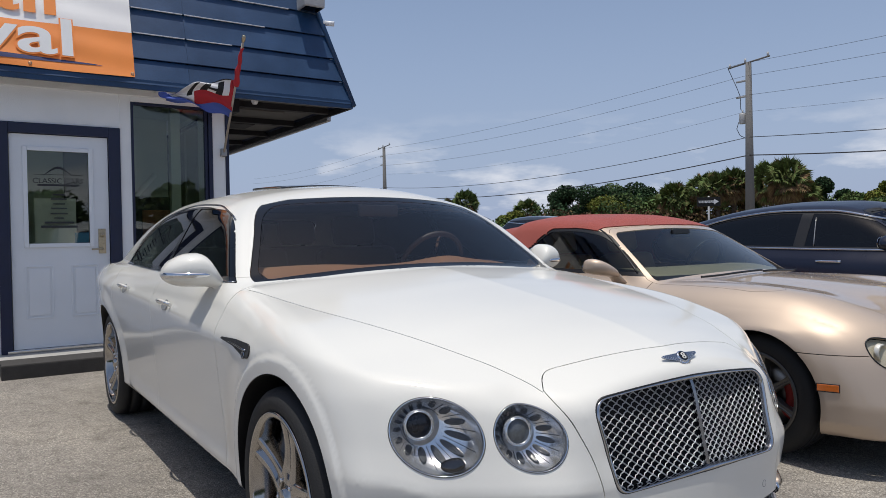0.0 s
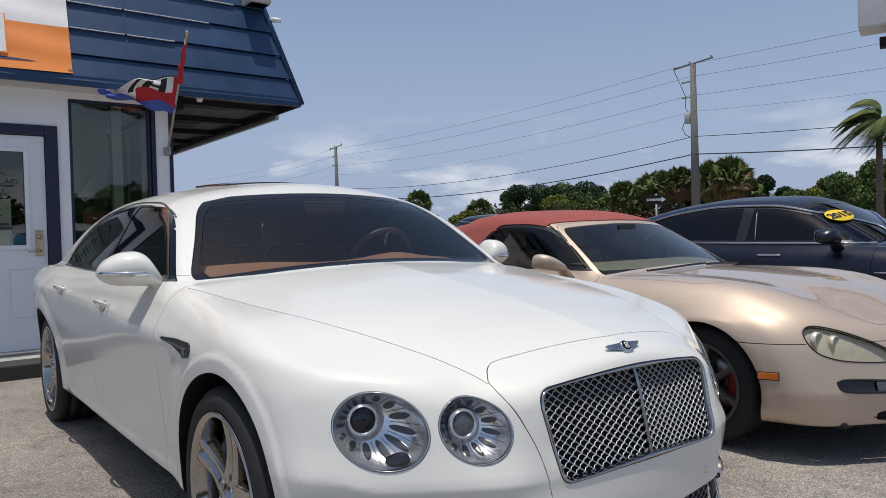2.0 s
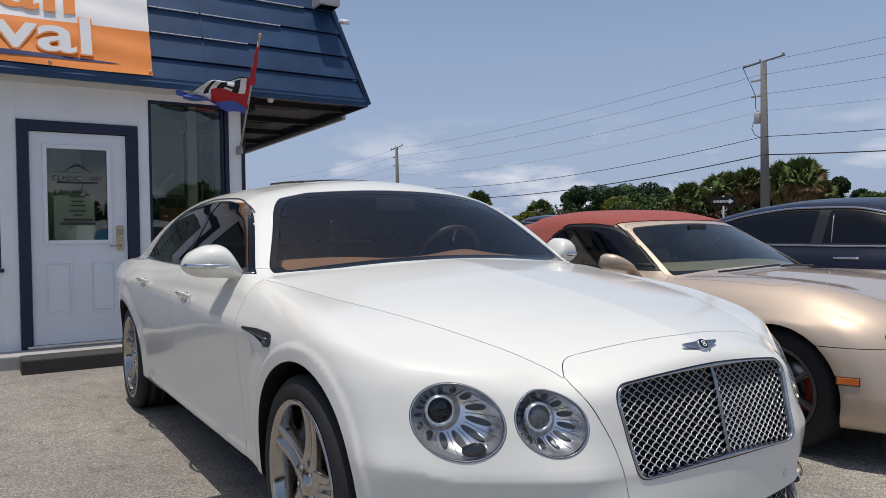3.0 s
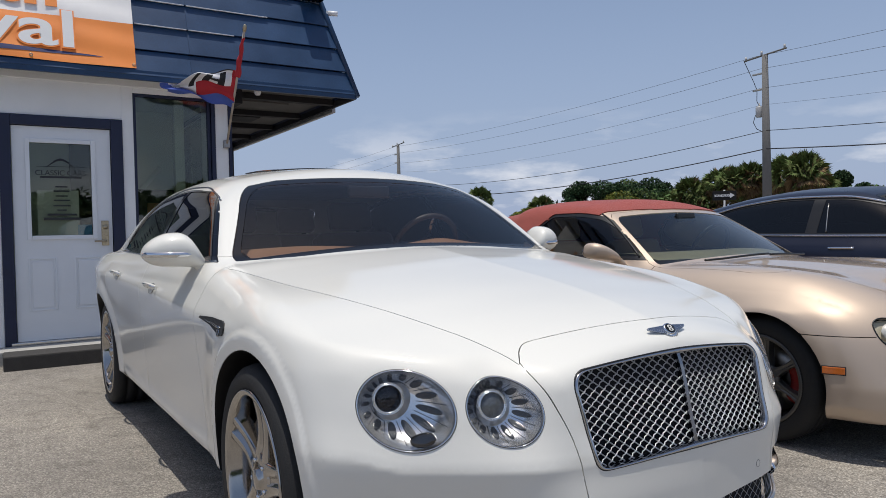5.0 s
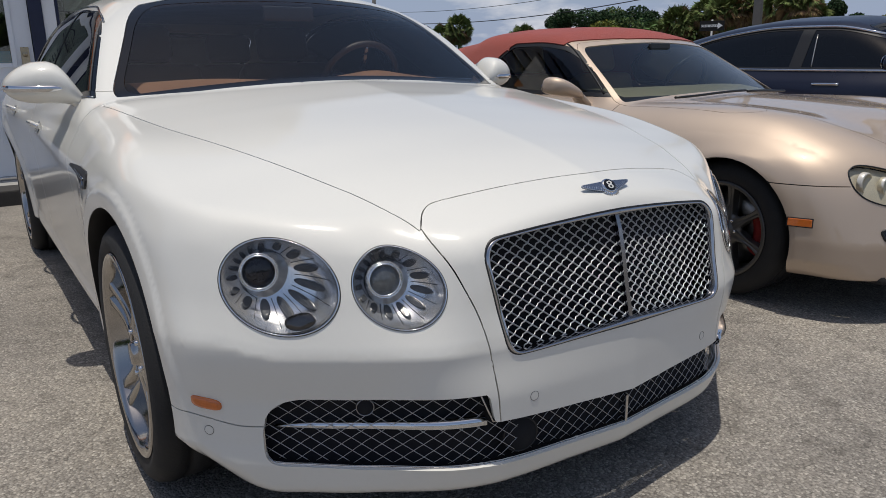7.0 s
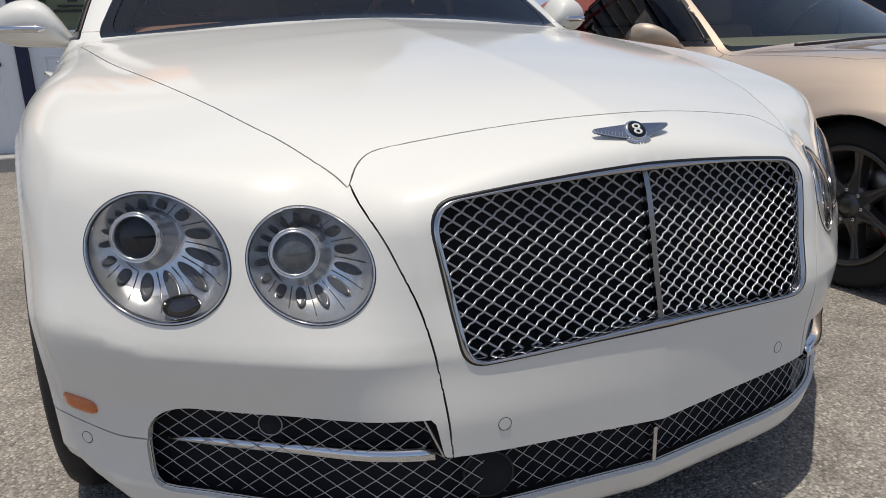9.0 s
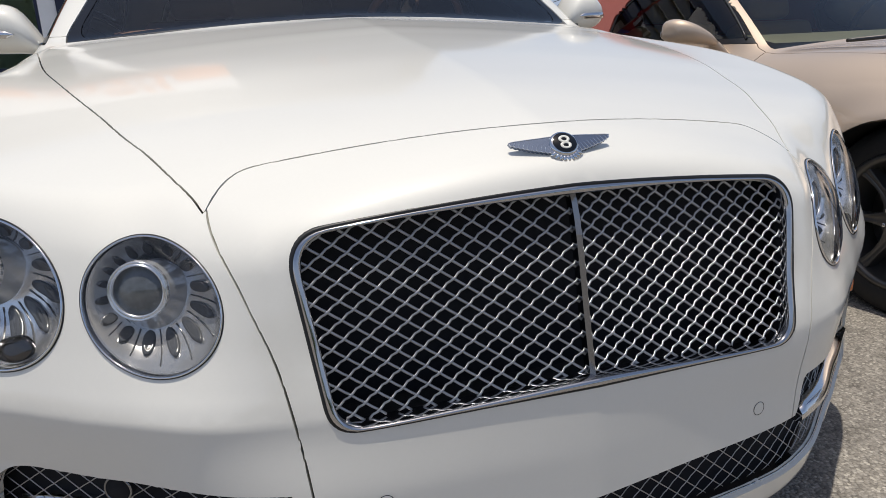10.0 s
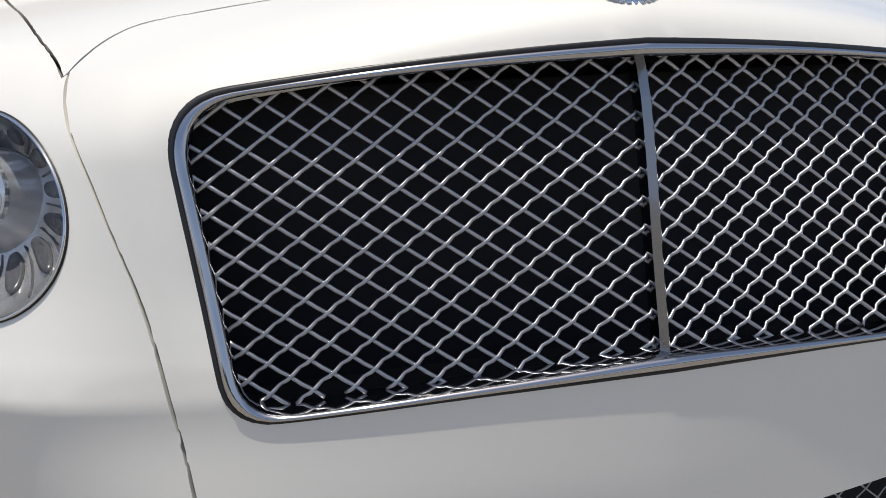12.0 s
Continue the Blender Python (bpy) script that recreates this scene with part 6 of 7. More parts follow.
def finish_car(root, sh, P, paint, glass, screen_glass, trim):
    """Cuts arches, glass and panels out of a car's skin and hangs them on its root."""
    y0, z0, slope, bow = P["screen"]
    h0, zb, inward = P["cabin"]
    for yc in P["axles"]:
        sh.cut("open", lambda p, yc=yc: np.maximum(np.hypot(PY(p) - yc, PZ(p) - P["hub"]) - P["arch"], .62 - AX(p)))
    sh.cut("open", lambda p: PZ(p) - .178)
    lim = P["screen_half"]

    def sd_scr(p, shrink=0.0):
        X, z = AX(p), PZ(p)
        s = smax(X - (lim[0] - lim[1] * (z - z0)) + shrink, z - (lim[2] - .09 * X * X) + shrink, .05)
        s = np.maximum(s, z0 + .005 - .04 * (X / .7) ** 2 - z + shrink)
        return np.maximum(s, PY(p) - (y0 + slope * (lim[2] - z0) + .25))

    sh.cut("screen_border", sd_scr, of=["body"])
    sh.cut("screen", lambda p: sd_scr(p, .022), of=["screen_border"])
    wt, wb, wy0, wy1, post = P["win_top"], P["win_bottom"], *P["win_span"]

    def sd_win(p, shrink=0.0):
        y, z = PY(p), PZ(p)
        s = smax(z - wt(y) + shrink, wb(y) - z + shrink, .02)
        s = np.maximum(s, np.maximum(wy0 - y, y - wy1) + shrink)
        return np.maximum(s, h0 - inward * (z - zb) - .12 * (z - zb) ** 2 - P["taper"] * ((y - P["cabin_mid"]) / 1.2) ** 2 - .05 - AX(p))

    for s, tag in ((-1, "right"), (1, "left")):
        on = lambda p, s=s: -PX(p) * s
        sh.cut("trim_" + tag, lambda p: np.maximum(sd_win(p, -.010), on(p)), of=["body"])
        if post:
            sh.cut("wf_" + tag, lambda p: np.maximum(np.maximum(sd_win(p, .012), on(p)), PY(p) - post + .055), of=["trim_" + tag])
            sh.cut("wr_" + tag, lambda p: np.maximum(np.maximum(sd_win(p, .012), on(p)), post + .055 - PY(p)), of=["trim_" + tag])
        else:
            sh.cut("wf_" + tag, lambda p: np.maximum(sd_win(p, .012), on(p)), of=["trim_" + tag])
    for name, sd in P["extra"]:
        sh.cut(name, sd, of=["body"])
    sh.cut("hood", lambda p: np.maximum(np.maximum(smax(P["hood_front"] + .12 * AX(p) ** 2 - PY(p), AX(p) - P["seam"](PY(p)), .08), PY(p) - y0 - .03), .5 - PZ(p)), of=["body"])
    sh.cut("roof", lambda p: np.maximum(zb + .01 - PZ(p), y0 - .02 - PY(p)), of=["body"])
    if "bumper" in P:
        sh.cut("front_bumper", lambda p: np.maximum(PZ(p) - P["bumper"], PY(p) + .10), of=["body"])
    d0, d1 = P["door"]
    made_ = {}
    for s, tag in ((-1, "right"), (1, "left")):
        on = lambda p, s=s: -PX(p) * s
        sh.cut("fender_" + tag, lambda p: np.maximum(on(p), PY(p) - d0), of=["body"])
        sh.cut("door_" + tag, lambda p: np.maximum(on(p), np.maximum(PY(p) - d1, .25 - PZ(p))), of=["body"])
    for name, tag in (("hood", "hood"), ("front_bumper", "front_bumper"), ("roof", "roof"), ("rear_body", "body"), ("front_fender", "fender_right"), ("front_fender", "fender_left"), ("door", "door_right"), ("door", "door_left")):
        me = sh.mesh(name, [tag], gap=.002, skirt=.014)
        if me:
            made_[tag] = part(name, me, P["roof_mat"] if tag == "roof" and "roof_mat" in P else paint, root)
    scr = part("windscreen", sh.mesh("windscreen", ["screen"], lift=-.003), screen_glass, root, "clear windscreen")
    part("screen_border", sh.mesh("screen_border", ["screen_border"], gap=.001, skirt=.008), trim, scr)
    for tag in ("right", "left"):
        host = made_["door_" + tag]
        part("window", sh.mesh("window", ["wf_" + tag], lift=-.003), glass, host)
        if post:
            part("window", sh.mesh("window", ["wr_" + tag], lift=-.003), glass, host)
        me = sh.mesh("window_trim", ["trim_" + tag], gap=.001, skirt=.008)
        if me:
            part("window_trim", me, BLACK_TRIM, host)
    for s in (-1, 1):
        for yc in P["axles"]:
            a = np.linspace(radians(-20), radians(200), 44)
            pts = sh.put([(s * .88, yc + P["arch"] * math.cos(k), P["hub"] + P["arch"] * math.sin(k)) for k in a if P["hub"] + P["arch"] * math.sin(k) > .19], (s, 0, 0))
            bm_ = bmesh.new()
            rows_ = []
            for q in pts:
                rows_.append([bm_.verts.new((q[0], q[1], q[2])), bm_.verts.new((q[0] - s * .30, q[1], q[2]))])
            for i in range(len(rows_) - 1):
                bm_.faces.new((rows_[i][0], rows_[i + 1][0], rows_[i + 1][1], rows_[i][1])).smooth = True
            part("wheel_arch_liner", bm_, BLACK_TRIM, made_["fender_right" if s < 0 else "fender_left"] if yc == P["axles"][0] else root)
    part("underbody", box((-.70, P["nose"](0) + .22, .16), (.70, P["tail"] - .25, .20), .02), UNDERBODY, root)
    return made_, scr


# ---- champagne roadster with a red soft top
R = dict(
    nose=curve([0, .25, .42, .6, .75, .84, .90, .95, 1.05], [-.80, -.755, -.69, -.59, -.50, -.43, -.35, -.12, .6]), rake=.30, tuck=.35,
    mid=curve([-.9, -.54, -.30, -.05, .37, .8, 1.3, 2.2, 2.7, 3.2], [.52, .66, .752, .805, .842, .858, .87, .93, .93, .91]),
    rim=curve([-.9, -.54, -.30, -.05, .37, .8, 1.3, 2.2, 2.7, 3.2], [.45, .585, .69, .752, .788, .803, .82, .88, .87, .85]),
    half=curve([-.9, -.4, .3, 1.0, 3.2], [.55, .62, .68, .72, .74]), crown=curve([-.9, -.5, 0, .5, 1.0, 2.0, 2.4, 3.2], [.0, .035, .05, .03, .01, .03, .045, .0]),
    shoulder=curve([-.9, 0, 1.2, 2.4, 3.2], [.50, .56, .62, .66, .62]), lean=.30,
    side=curve([-.9, -.5, -.2, .2, 1.0, 1.8, 2.5, 3.2, 3.8], [.86, .90, .925, .925, .905, .91, .925, .88, .78]),
    axles=(0.03, 2.60), hub=.302, arch=.326, tail=3.80, blend=.16, screen=(.65, .842, 1.86, .34), cabin=(.752, .845, .42), taper=.05, cabin_mid=1.6,
    roof=curve([.8, 1.1, 1.3, 1.5, 1.8, 2.05, 2.18, 2.28, 2.54, 2.66, 2.75, 2.88], [1.12, 1.188, 1.224, 1.242, 1.256, 1.260, 1.248, 1.217, 1.184, 1.14, 1.08, .92]), camber=.06, edge=.07,
    screen_half=(.715, .49, 1.168), win_top=curve([.84, 1.05, 1.36, 1.6, 1.78, 1.87, 1.95, 2.0], [.865, .985, 1.120, 1.144, 1.144, 1.10, 1.04, .99]),
    win_bottom=curve([.8, 1.5, 2.1], [.862, .87, .885]), win_span=(.85, 1.98, None), extra=[], hood_front=-.62,
    seam=curve([-.9, -.55, -.2, .4, .85], [.30, .42, .56, .64, .70]), door=(.80, 1.95), bumper=.548)
R_LAMP = [(-.762, .565), (-.748, .607), (-.70, .625), (-.61, .603), (-.50, .550), (-.405, .488), (-.40, .464), (-.50, .456), (-.64, .468), (-.72, .493), (-.754, .525)]


def sd_outline(points, side, yback):
    """Signed distance to a closed outline in the (x, z) view, on one side of a car."""
    pts = np.array([(x * -side, z) for x, z in points], float)

    def f(p):
        q = np.stack([PX(p), PZ(p)], 1)
        best, sign = np.full(len(q), 9.0), np.ones(len(q))
        for i in range(len(pts)):
            a, b = pts[i], pts[(i + 1) % len(pts)]
            t = np.clip(((q - a) @ (b - a)) / ((b - a) @ (b - a)), 0, 1)
            best = np.minimum(best, np.linalg.norm(q - a - t[:, None] * (b - a), axis=1))
            flip = ((a[1] > q[:, 1]) != (b[1] > q[:, 1])) & (q[:, 0] < (b[0] - a[0]) * (q[:, 1] - a[1]) / (b[1] - a[1] + 1e-12) + a[0])
            sign = np.where(flip, -sign, sign)
        return np.maximum(best * sign, PY(p) - yback)
    return f


def smooth_loop(points, n=48):
    """A closed smooth line through a few points."""
    p = np.array(points, float)
    k = len(p)
    out = []
    for i in range(n):
        u = i / n * k
        j, t = int(u), u - int(u)
        a, b, c, d = p[(j - 1) % k], p[j % k], p[(j + 1) % k], p[(j + 2) % k]
        out.append(.5 * ((2 * b) + (-a + c) * t + (2 * a - 5 * b + 4 * c - d) * t ** 2 + (-a + 3 * b - 3 * c + d) * t ** 3))
    return [tuple(q) for q in out]


ROADSTER_TOP = curve([0, .15, .35, .6, .8, .92, .98, 1.0], [-.040, -.018, .016, .046, .058, .050, .030, .008])
ROADSTER_LOW = curve([0, .15, .35, .6, .8, .92, .98, 1.0], [-.062, -.060, -.054, -.046, -.036, -.026, -.014, -.002])
lamp_line = smooth_loop(R_LAMP, 40)
fog_line = smooth_loop([(-.70, .36), (-.68, .385), (-.50, .375), (-.36, .352), (-.36, .322), (-.52, .325), (-.67, .335)], 28)
slot_line = smooth_loop([(-.56, .215), (-.50, .24), (-.30, .245), (-.26, .225), (-.30, .205), (-.50, .195)], 24)
for side, tag in ((-1, "right"), (1, "left")):
    R["extra"] += [("lamp_" + tag, sd_outline(lamp_line, -side * -1, -.05)), ("fog_" + tag, sd_outline(fog_line, -side * -1, -.05)), ("slot_" + tag, sd_outline(slot_line, -side * -1, -.05))]
R["extra"] += [("mouth", lambda p: np.maximum(np.hypot((PX(p)) / .30, (PZ(p) - .40) / .085) - 1, PY(p) + .4) * .08),
               ("soft_top", lambda p: np.maximum(smax(.905 - PZ(p), 1.262 + .30 * AX(p) ** 2 - PY(p), .02), np.maximum(PY(p) - 3.05, AX(p) - .86)))]
roadster = thing("roadster", "champagne gold roadster with closed faded red soft top", "car", pose(2.42, .09, 0, 0, 0, 0))
r_shell = Shell(car_field(R), (-1.02, -.90, .12), (1.02, 3.95, 1.32), .021)
r_made, r_scr = finish_car(roadster, r_shell, R, GOLD_PAINT, ROADSTER_GLASS, LIGHT_GLASS, GOLD_PAINT)
soft_top = part("soft_top", r_shell.mesh("soft_top", ["soft_top"], gap=.0, skirt=.02, lift=.006), RED_CANVAS, roadster, "faded red canvas soft top")
for side, tag in ((-1, "right"), (1, "left")):
    f = -side
    loop = r_shell.put([(x * f, -.55, z) for x, z in lamp_line], (0, 1, 0))
    cen = loop.mean(0)
    lens = part("headlamp", r_shell.mesh("headlamp", ["lamp_" + tag], lift=-.001), HAZED, roadster, "hazed almond headlamp lens")
    lens.visible_shadow = False
    part("lamp_seal", tube(loop, .0032, 6, closed=True), BLACK_TRIM, lens)
    bowl = r_shell.mesh("lamp_bowl", ["lamp_" + tag], lift=-.020)
    part("lamp_bowl", bowl, LAMP_BEIGE, lens)
    for (px, pz), rr in (((-.700, .558), .042), ((-.635, .545), .036)):
        q = r_shell.put([(px * f, -.5, pz)], (0, 1, 0))[0]
        bm = lathe([(0, .012), (rr * .55, .010), (rr * .78, .002), (rr * .80, -.001), (rr * .95, -.001), (rr * 1.0, .004), (rr * 1.02, .02)], 28, "y")
        bmesh.ops.translate(bm, verts=bm.verts, vec=(q[0], q[1] + .020, q[2]))
        part("projector", bm, LAMP_BEIGE, lens)
    fl = r_shell.put([(x * f, -.55, z) for x, z in fog_line], (0, 1, 0))
    fog = part("fog_lamp", r_shell.mesh("fog_lamp", ["fog_" + tag], lift=-.006), LAMP_BLACK, roadster)
    part("lamp_seal", tube(fl, .006, 6, closed=True), BLACK_TRIM, fog)
    q = r_shell.put([(-.47 * f, -.6, .352)], (0, 1, 0))[0]
    n_ = Vector(r_shell.normals(np.array([q]))[0])
    refl = box((-.085, -.022, -.002), (.085, .022, .004), .004)
    bmesh.ops.transform(refl, matrix=Matrix.Translation(Vector(q) - n_ * .001) @ n_.to_track_quat("Z", "Y").to_matrix().to_4x4(), verts=refl.verts)
    part("fog_reflector", refl, LED_DARK, fog)
    part("air_slot", r_shell.mesh("air_slot", ["slot_" + tag], lift=-.03), CAVITY, roadster)
    q = r_shell.put([(-.905 * f, -.335, .402)], (1 * side, -.6, 0))[0]
    n_ = Vector(r_shell.normals(np.array([q]))[0])
    across = Vector((0, 0, 1)).cross(n_).normalized()
    upv = n_.cross(across)
    mm = Matrix((across, upv, n_)).transposed().to_4x4()
    mm.translation = Vector(q)
    bm = box((-.045, -.0155, -.004), (.045, .0155, .005), .003)
    bmesh.ops.transform(bm, matrix=mm, verts=bm.verts)
    mk = part("side_marker", bm, AMBER, roadster, "rectangular amber side marker")
    bm = box((-.049, -.0195, -.004), (.049, .0195, .003), .003)
    bmesh.ops.transform(bm, matrix=mm, verts=bm.verts)
    part("marker_frame", bm, BLACK_TRIM, mk)
    for yc in R["axles"]:
        m = pose(side * .850, yc + .025, R["hub"]) @ (pose(0, 0, 0, 0, 0, 180) if side > 0 else Matrix())
        wheel("wheel", roadster, m, .304, .206, .24, 7, GREY_ALLOY, GREY_ALLOY, RED_PAINT, split=False, spoke_half=(.034, .020), caliper=(150, 218))
    mirror(roadster, side, (side * .785, 1.04 if side < 0 else 1.20, .905 if side < 0 else .885), GOLD_PAINT, .225 if side < 0 else .15, .15, ROADSTER_TOP, ROADSTER_LOW, strip=False)
part("mouth_grille", r_shell.mesh("mouth_grille", ["mouth"], lift=-.04), CAVITY, roadster)
for x in (-.34, .34):
    seat(roadster, x, 1.30, CREAM_LEATHER, zb=.28, tall=.58)
bm = bmesh.new()
rows = []
for y in np.linspace(.80, 1.22, 8):
    rows.append([bm.verts.new((x, y + .12 * x * x, .850 + .035 * math.sin(min(1, (y - .8) / .25) * 1.57) - (.12 if y > 1.18 else 0))) for x in np.linspace(-.64, .64, 16)])
for i in range(7):
    for j in range(15):
        bm.faces.new((rows[i][j], rows[i][j + 1], rows[i + 1][j + 1], rows[i + 1][j])).smooth = True
part("dashboard", bm, CREAM_LEATHER, roadster)
wm = pose(.34, 1.24, .90, -64, 0, 0)
part("steering_wheel", tube([wm @ Vector((.175 * math.cos(a), .175 * math.sin(a), 0)) for a in np.linspace(0, 2 * math.pi, 41)[:-1]], .014, 8, closed=True), BLACK_TRIM, roadster)
part("cabin_floor", box((-.66, .70, .24), (.66, 2.2, .28), .02), CREAM_LEATHER, roadster)
bm = box((-.09, -.012, -.03), (.09, .012, .03), .011, 3)
bmesh.ops.transform(bm, matrix=pose(0, 1.17, 1.11, -8, 0, 0), verts=bm.verts)
part("rear_view_mirror", bm, BLACK_TRIM, roadster)
for x0, x1 in ((-.52, .06), (.0, .56)):
    pts = []
    for t in np.linspace(0, 1, 12):
        x = x0 + (x1 - x0) * t
        pts.append((x, .55 + .24 * x * x + .05 * t, .902 + .012 * math.sin(math.pi * t)))
    blade = r_shell.put([(x, y, .92) for x, y, _ in pts], (0, 0, 1)) + np.array([0, 0, .018])
    part("wiper", tube(blade, .007, 6), BLACK_TRIM, roadster)
for s in (-1, 1):
    pts = r_shell.put([(s * (.715 - .49 * (z - .842) + .012), .65 + 1.86 * (z - .842) + .17, z) for z in np.linspace(.87, 1.15, 10)], (0, 1, 0))
    part("pillar_seal", tube(pts, .006, 6), BLACK_TRIM, r_scr)

# ---- dark blue fastback saloon
F_ = dict(
    nose=curve([0, .3, .6, .8, .9, .97, 1.05], [-.92, -.88, -.74, -.56, -.36, -.05, .6]), rake=.35, tuck=.3,
    mid=curve([-1.0, -.6, -.2, .3, .7, 1.5, 3.2, 3.9, 4.3], [.62, .74, .83, .91, .95, .95, .98, .97, .9]),
    rim=curve([-1.0, -.6, -.2, .3, .7, 1.5, 3.2, 3.9, 4.3], [.56, .68, .77, .85, .90, .92, .95, .93, .86]),
    half=curve([-1.0, 0, 1, 4.3], [.70, .78, .82, .82]), crown=curve([-1, 0, 1, 4.3], [.01, .03, .0, .02]),
    shoulder=curve([-1, 1, 4.3], [.62, .70, .76]), lean=.32,
    side=curve([-1.0, -.5, 0, 1, 2, 3, 3.8, 4.3], [.90, .94, .965, .955, .955, .97, .92, .8]),
    axles=(0.0, 2.90), hub=.335, arch=.365, tail=3.95, blend=.14, screen=(.56, .93, 1.72, .28), cabin=(.84, .94, .50), taper=.06, cabin_mid=1.9,
    roof=curve([.7, 1.2, 1.6, 2.0, 2.5, 3.0, 3.5, 4.0], [1.17, 1.335, 1.395, 1.405, 1.37, 1.28, 1.14, .98]), camber=.07, edge=.10,
    screen_half=(.74, .50, 1.32), win_top=curve([.62, .85, 1.15, 1.55, 2.0, 2.5, 3.0, 3.3], [.945, 1.085, 1.20, 1.275, 1.285, 1.24, 1.12, 1.0]),
    win_bottom=curve([.6, 2.0, 3.3], [.945, .96, .985]), win_span=(.64, 3.2, 1.74), extra=[], hood_front=-.80,
    seam=curve([-1, -.5, 0, .7], [.62, .72, .76, .80]), door=(.55, 2.75))
fastback = thing("fastback_saloon", "glossy blue-black fastback saloon with chrome window line", "car", pose(5.56, .02, 0, 0, 0, 0))
f_shell = Shell(car_field(F_), (-1.04, -1.0, .12), (1.04, 4.1, 1.46), .027)
f_made, f_scr = finish_car(fastback, f_shell, F_, NAVY_PAINT, SIDE_GLASS, SIDE_GLASS, BLACK_GLOSS)
for s, tag in ((-1, "right"), (1, "left")):
    ys = np.linspace(.645, 3.18, 44)
    line = f_shell.put([(s * .7, y, float(F_["win_top"](y)) + .012) for y in ys], (s, 0, 0))
    part("window_chrome", tube(line + np.array([s * .008, 0, .003]), 0.012, 6), CHROME, f_made["door_" + tag], "chrome window line")
    line = f_shell.put([(s * .85, y, float(F_["win_bottom"](y)) - .012) for y in ys], (s, 0, 0))
    part("window_chrome", tube(line + np.array([s * .003, 0, 0]), 0.011, 6), CHROME, f_made["door_" + tag])
    line = f_shell.put([(s * .8, 1.60 + .05 * t, .97 + .26 * t) for t in np.linspace(0, 1, 8)], (s, 0, 0))
    part("pillar_chrome", tube(line, .006, 6), STEEL, f_made["door_" + tag])
    for yh in (1.42, 2.45):
        line = f_shell.put([(s * .95, y, .835) for y in np.linspace(yh - .11, yh + .11, 8)], (s, 0, 0))
        part("door_handle", tube(line + np.array([s * .004, 0, 0]), .012, 8), CHROME, f_made["door_" + tag])
    line = f_shell.put([(s * .95, y, .70) for y in np.linspace(.30, .52, 6)], (s, 0, 0))
    part("fender_trim", tube(line + np.array([s * .002, 0, 0]), .007, 6), CHROME, f_made["fender_" + tag])
    for yc in F_["axles"]:
        m = pose(s * .945, yc, F_["hub"]) @ (pose(0, 0, 0, 0, 0, 180) if s > 0 else Matrix())
        wheel("wheel", fastback, m, .345, .25, .24, 7, GREY_ALLOY, GREY_ALLOY, BLACK_PAINT, split=False, spoke_half=(.03, .024))
    mirror(fastback, s, (s * .85, .86, .985), NAVY_PAINT, .23, .15, SALOON_TOP, SALOON_LOW, strip=False)
for x in (-.38, .38):
    seat(fastback, x, 1.35, DARK_LEATHER)
    seat(fastback, x, 2.2, DARK_LEATHER)
part("cabin_floor", box((-.76, .62, .26), (.76, 3.4, .30), .02), DARK_LEATHER, fastback)
YELLOW = material("yellow sticker", (.80, .56, .02), rough=.5, vary=.04)
base_p = f_shell.put([(-.42, 1.0, 1.17)], (0, 1, 0))[0]
n_ = Vector(f_shell.normals(np.array([base_p]))[0])
along = Vector((1, 0, 0)) - n_ * n_.x
along.normalize()
mm = Matrix((along, n_.cross(along), n_)).transposed().to_4x4()
mm.translation = Vector(base_p)
bm = lathe([(0, .004), (.085, .004), (.088, .001)], 40, "z")
bmesh.ops.transform(bm, matrix=mm @ pose(0, 0, .012) @ Matrix.Diagonal((2.3, 1.05, 1, 1)), verts=bm.verts)
sticker = part("price_sticker", bm, YELLOW, fastback, "yellow oval year sticker on the windscreen")
lettering("2015", .095, mm @ pose(0, 0, .0185) @ Matrix.Diagonal((1.9, 1.1, 1, 1)) @ pose(0, -.033, 0), LETTER, sticker, bold=.004)

# ---- black estate seen between the roofs
S_ = dict(F_)
S_.update(roof=curve([.7, 1.2, 1.6, 2.4, 3.2, 3.8, 4.1], [1.25, 1.44, 1.52, 1.54, 1.50, 1.40, 1.2]), screen_half=(.74, .45, 1.44), extra=[],
          win_top=curve([.62, .85, 1.15, 1.55, 2.4, 3.2, 3.6], [.96, 1.14, 1.30, 1.39, 1.40, 1.35, 1.22]), win_span=(.64, 3.5, 1.72))
estate = thing("estate_car", "black estate car parked behind, its roof and chrome window edge showing", "car", pose(7.45, 9.58, 0, 0, 0, -62))
e_shell = Shell(car_field(S_), (-1.04, -1.0, .12), (1.04, 4.1, 1.60), .036)
e_made, e_scr = finish_car(estate, e_shell, S_, BLACK_PAINT, SIDE_GLASS, SIDE_GLASS, BLACK_GLOSS)
for s, tag in ((-1, "right"), (1, "left")):
    ys = np.linspace(.66, 3.48, 30)
    line = e_shell.put([(s * .7, y, float(S_["win_top"](y)) + .012) for y in ys], (s, 0, 0))
    part("window_chrome", tube(line, .010, 6), CHROME, e_made["door_" + tag])
    for yc in S_["axles"]:
        m = pose(s * .945, yc, S_["hub"]) @ (pose(0, 0, 0, 0, 0, 180) if s > 0 else Matrix())
        wheel("wheel", estate, m, .345, .25, .24, 5, GREY_ALLOY, GREY_ALLOY, BLACK_PAINT, split=False, spoke_half=(.03, .024))


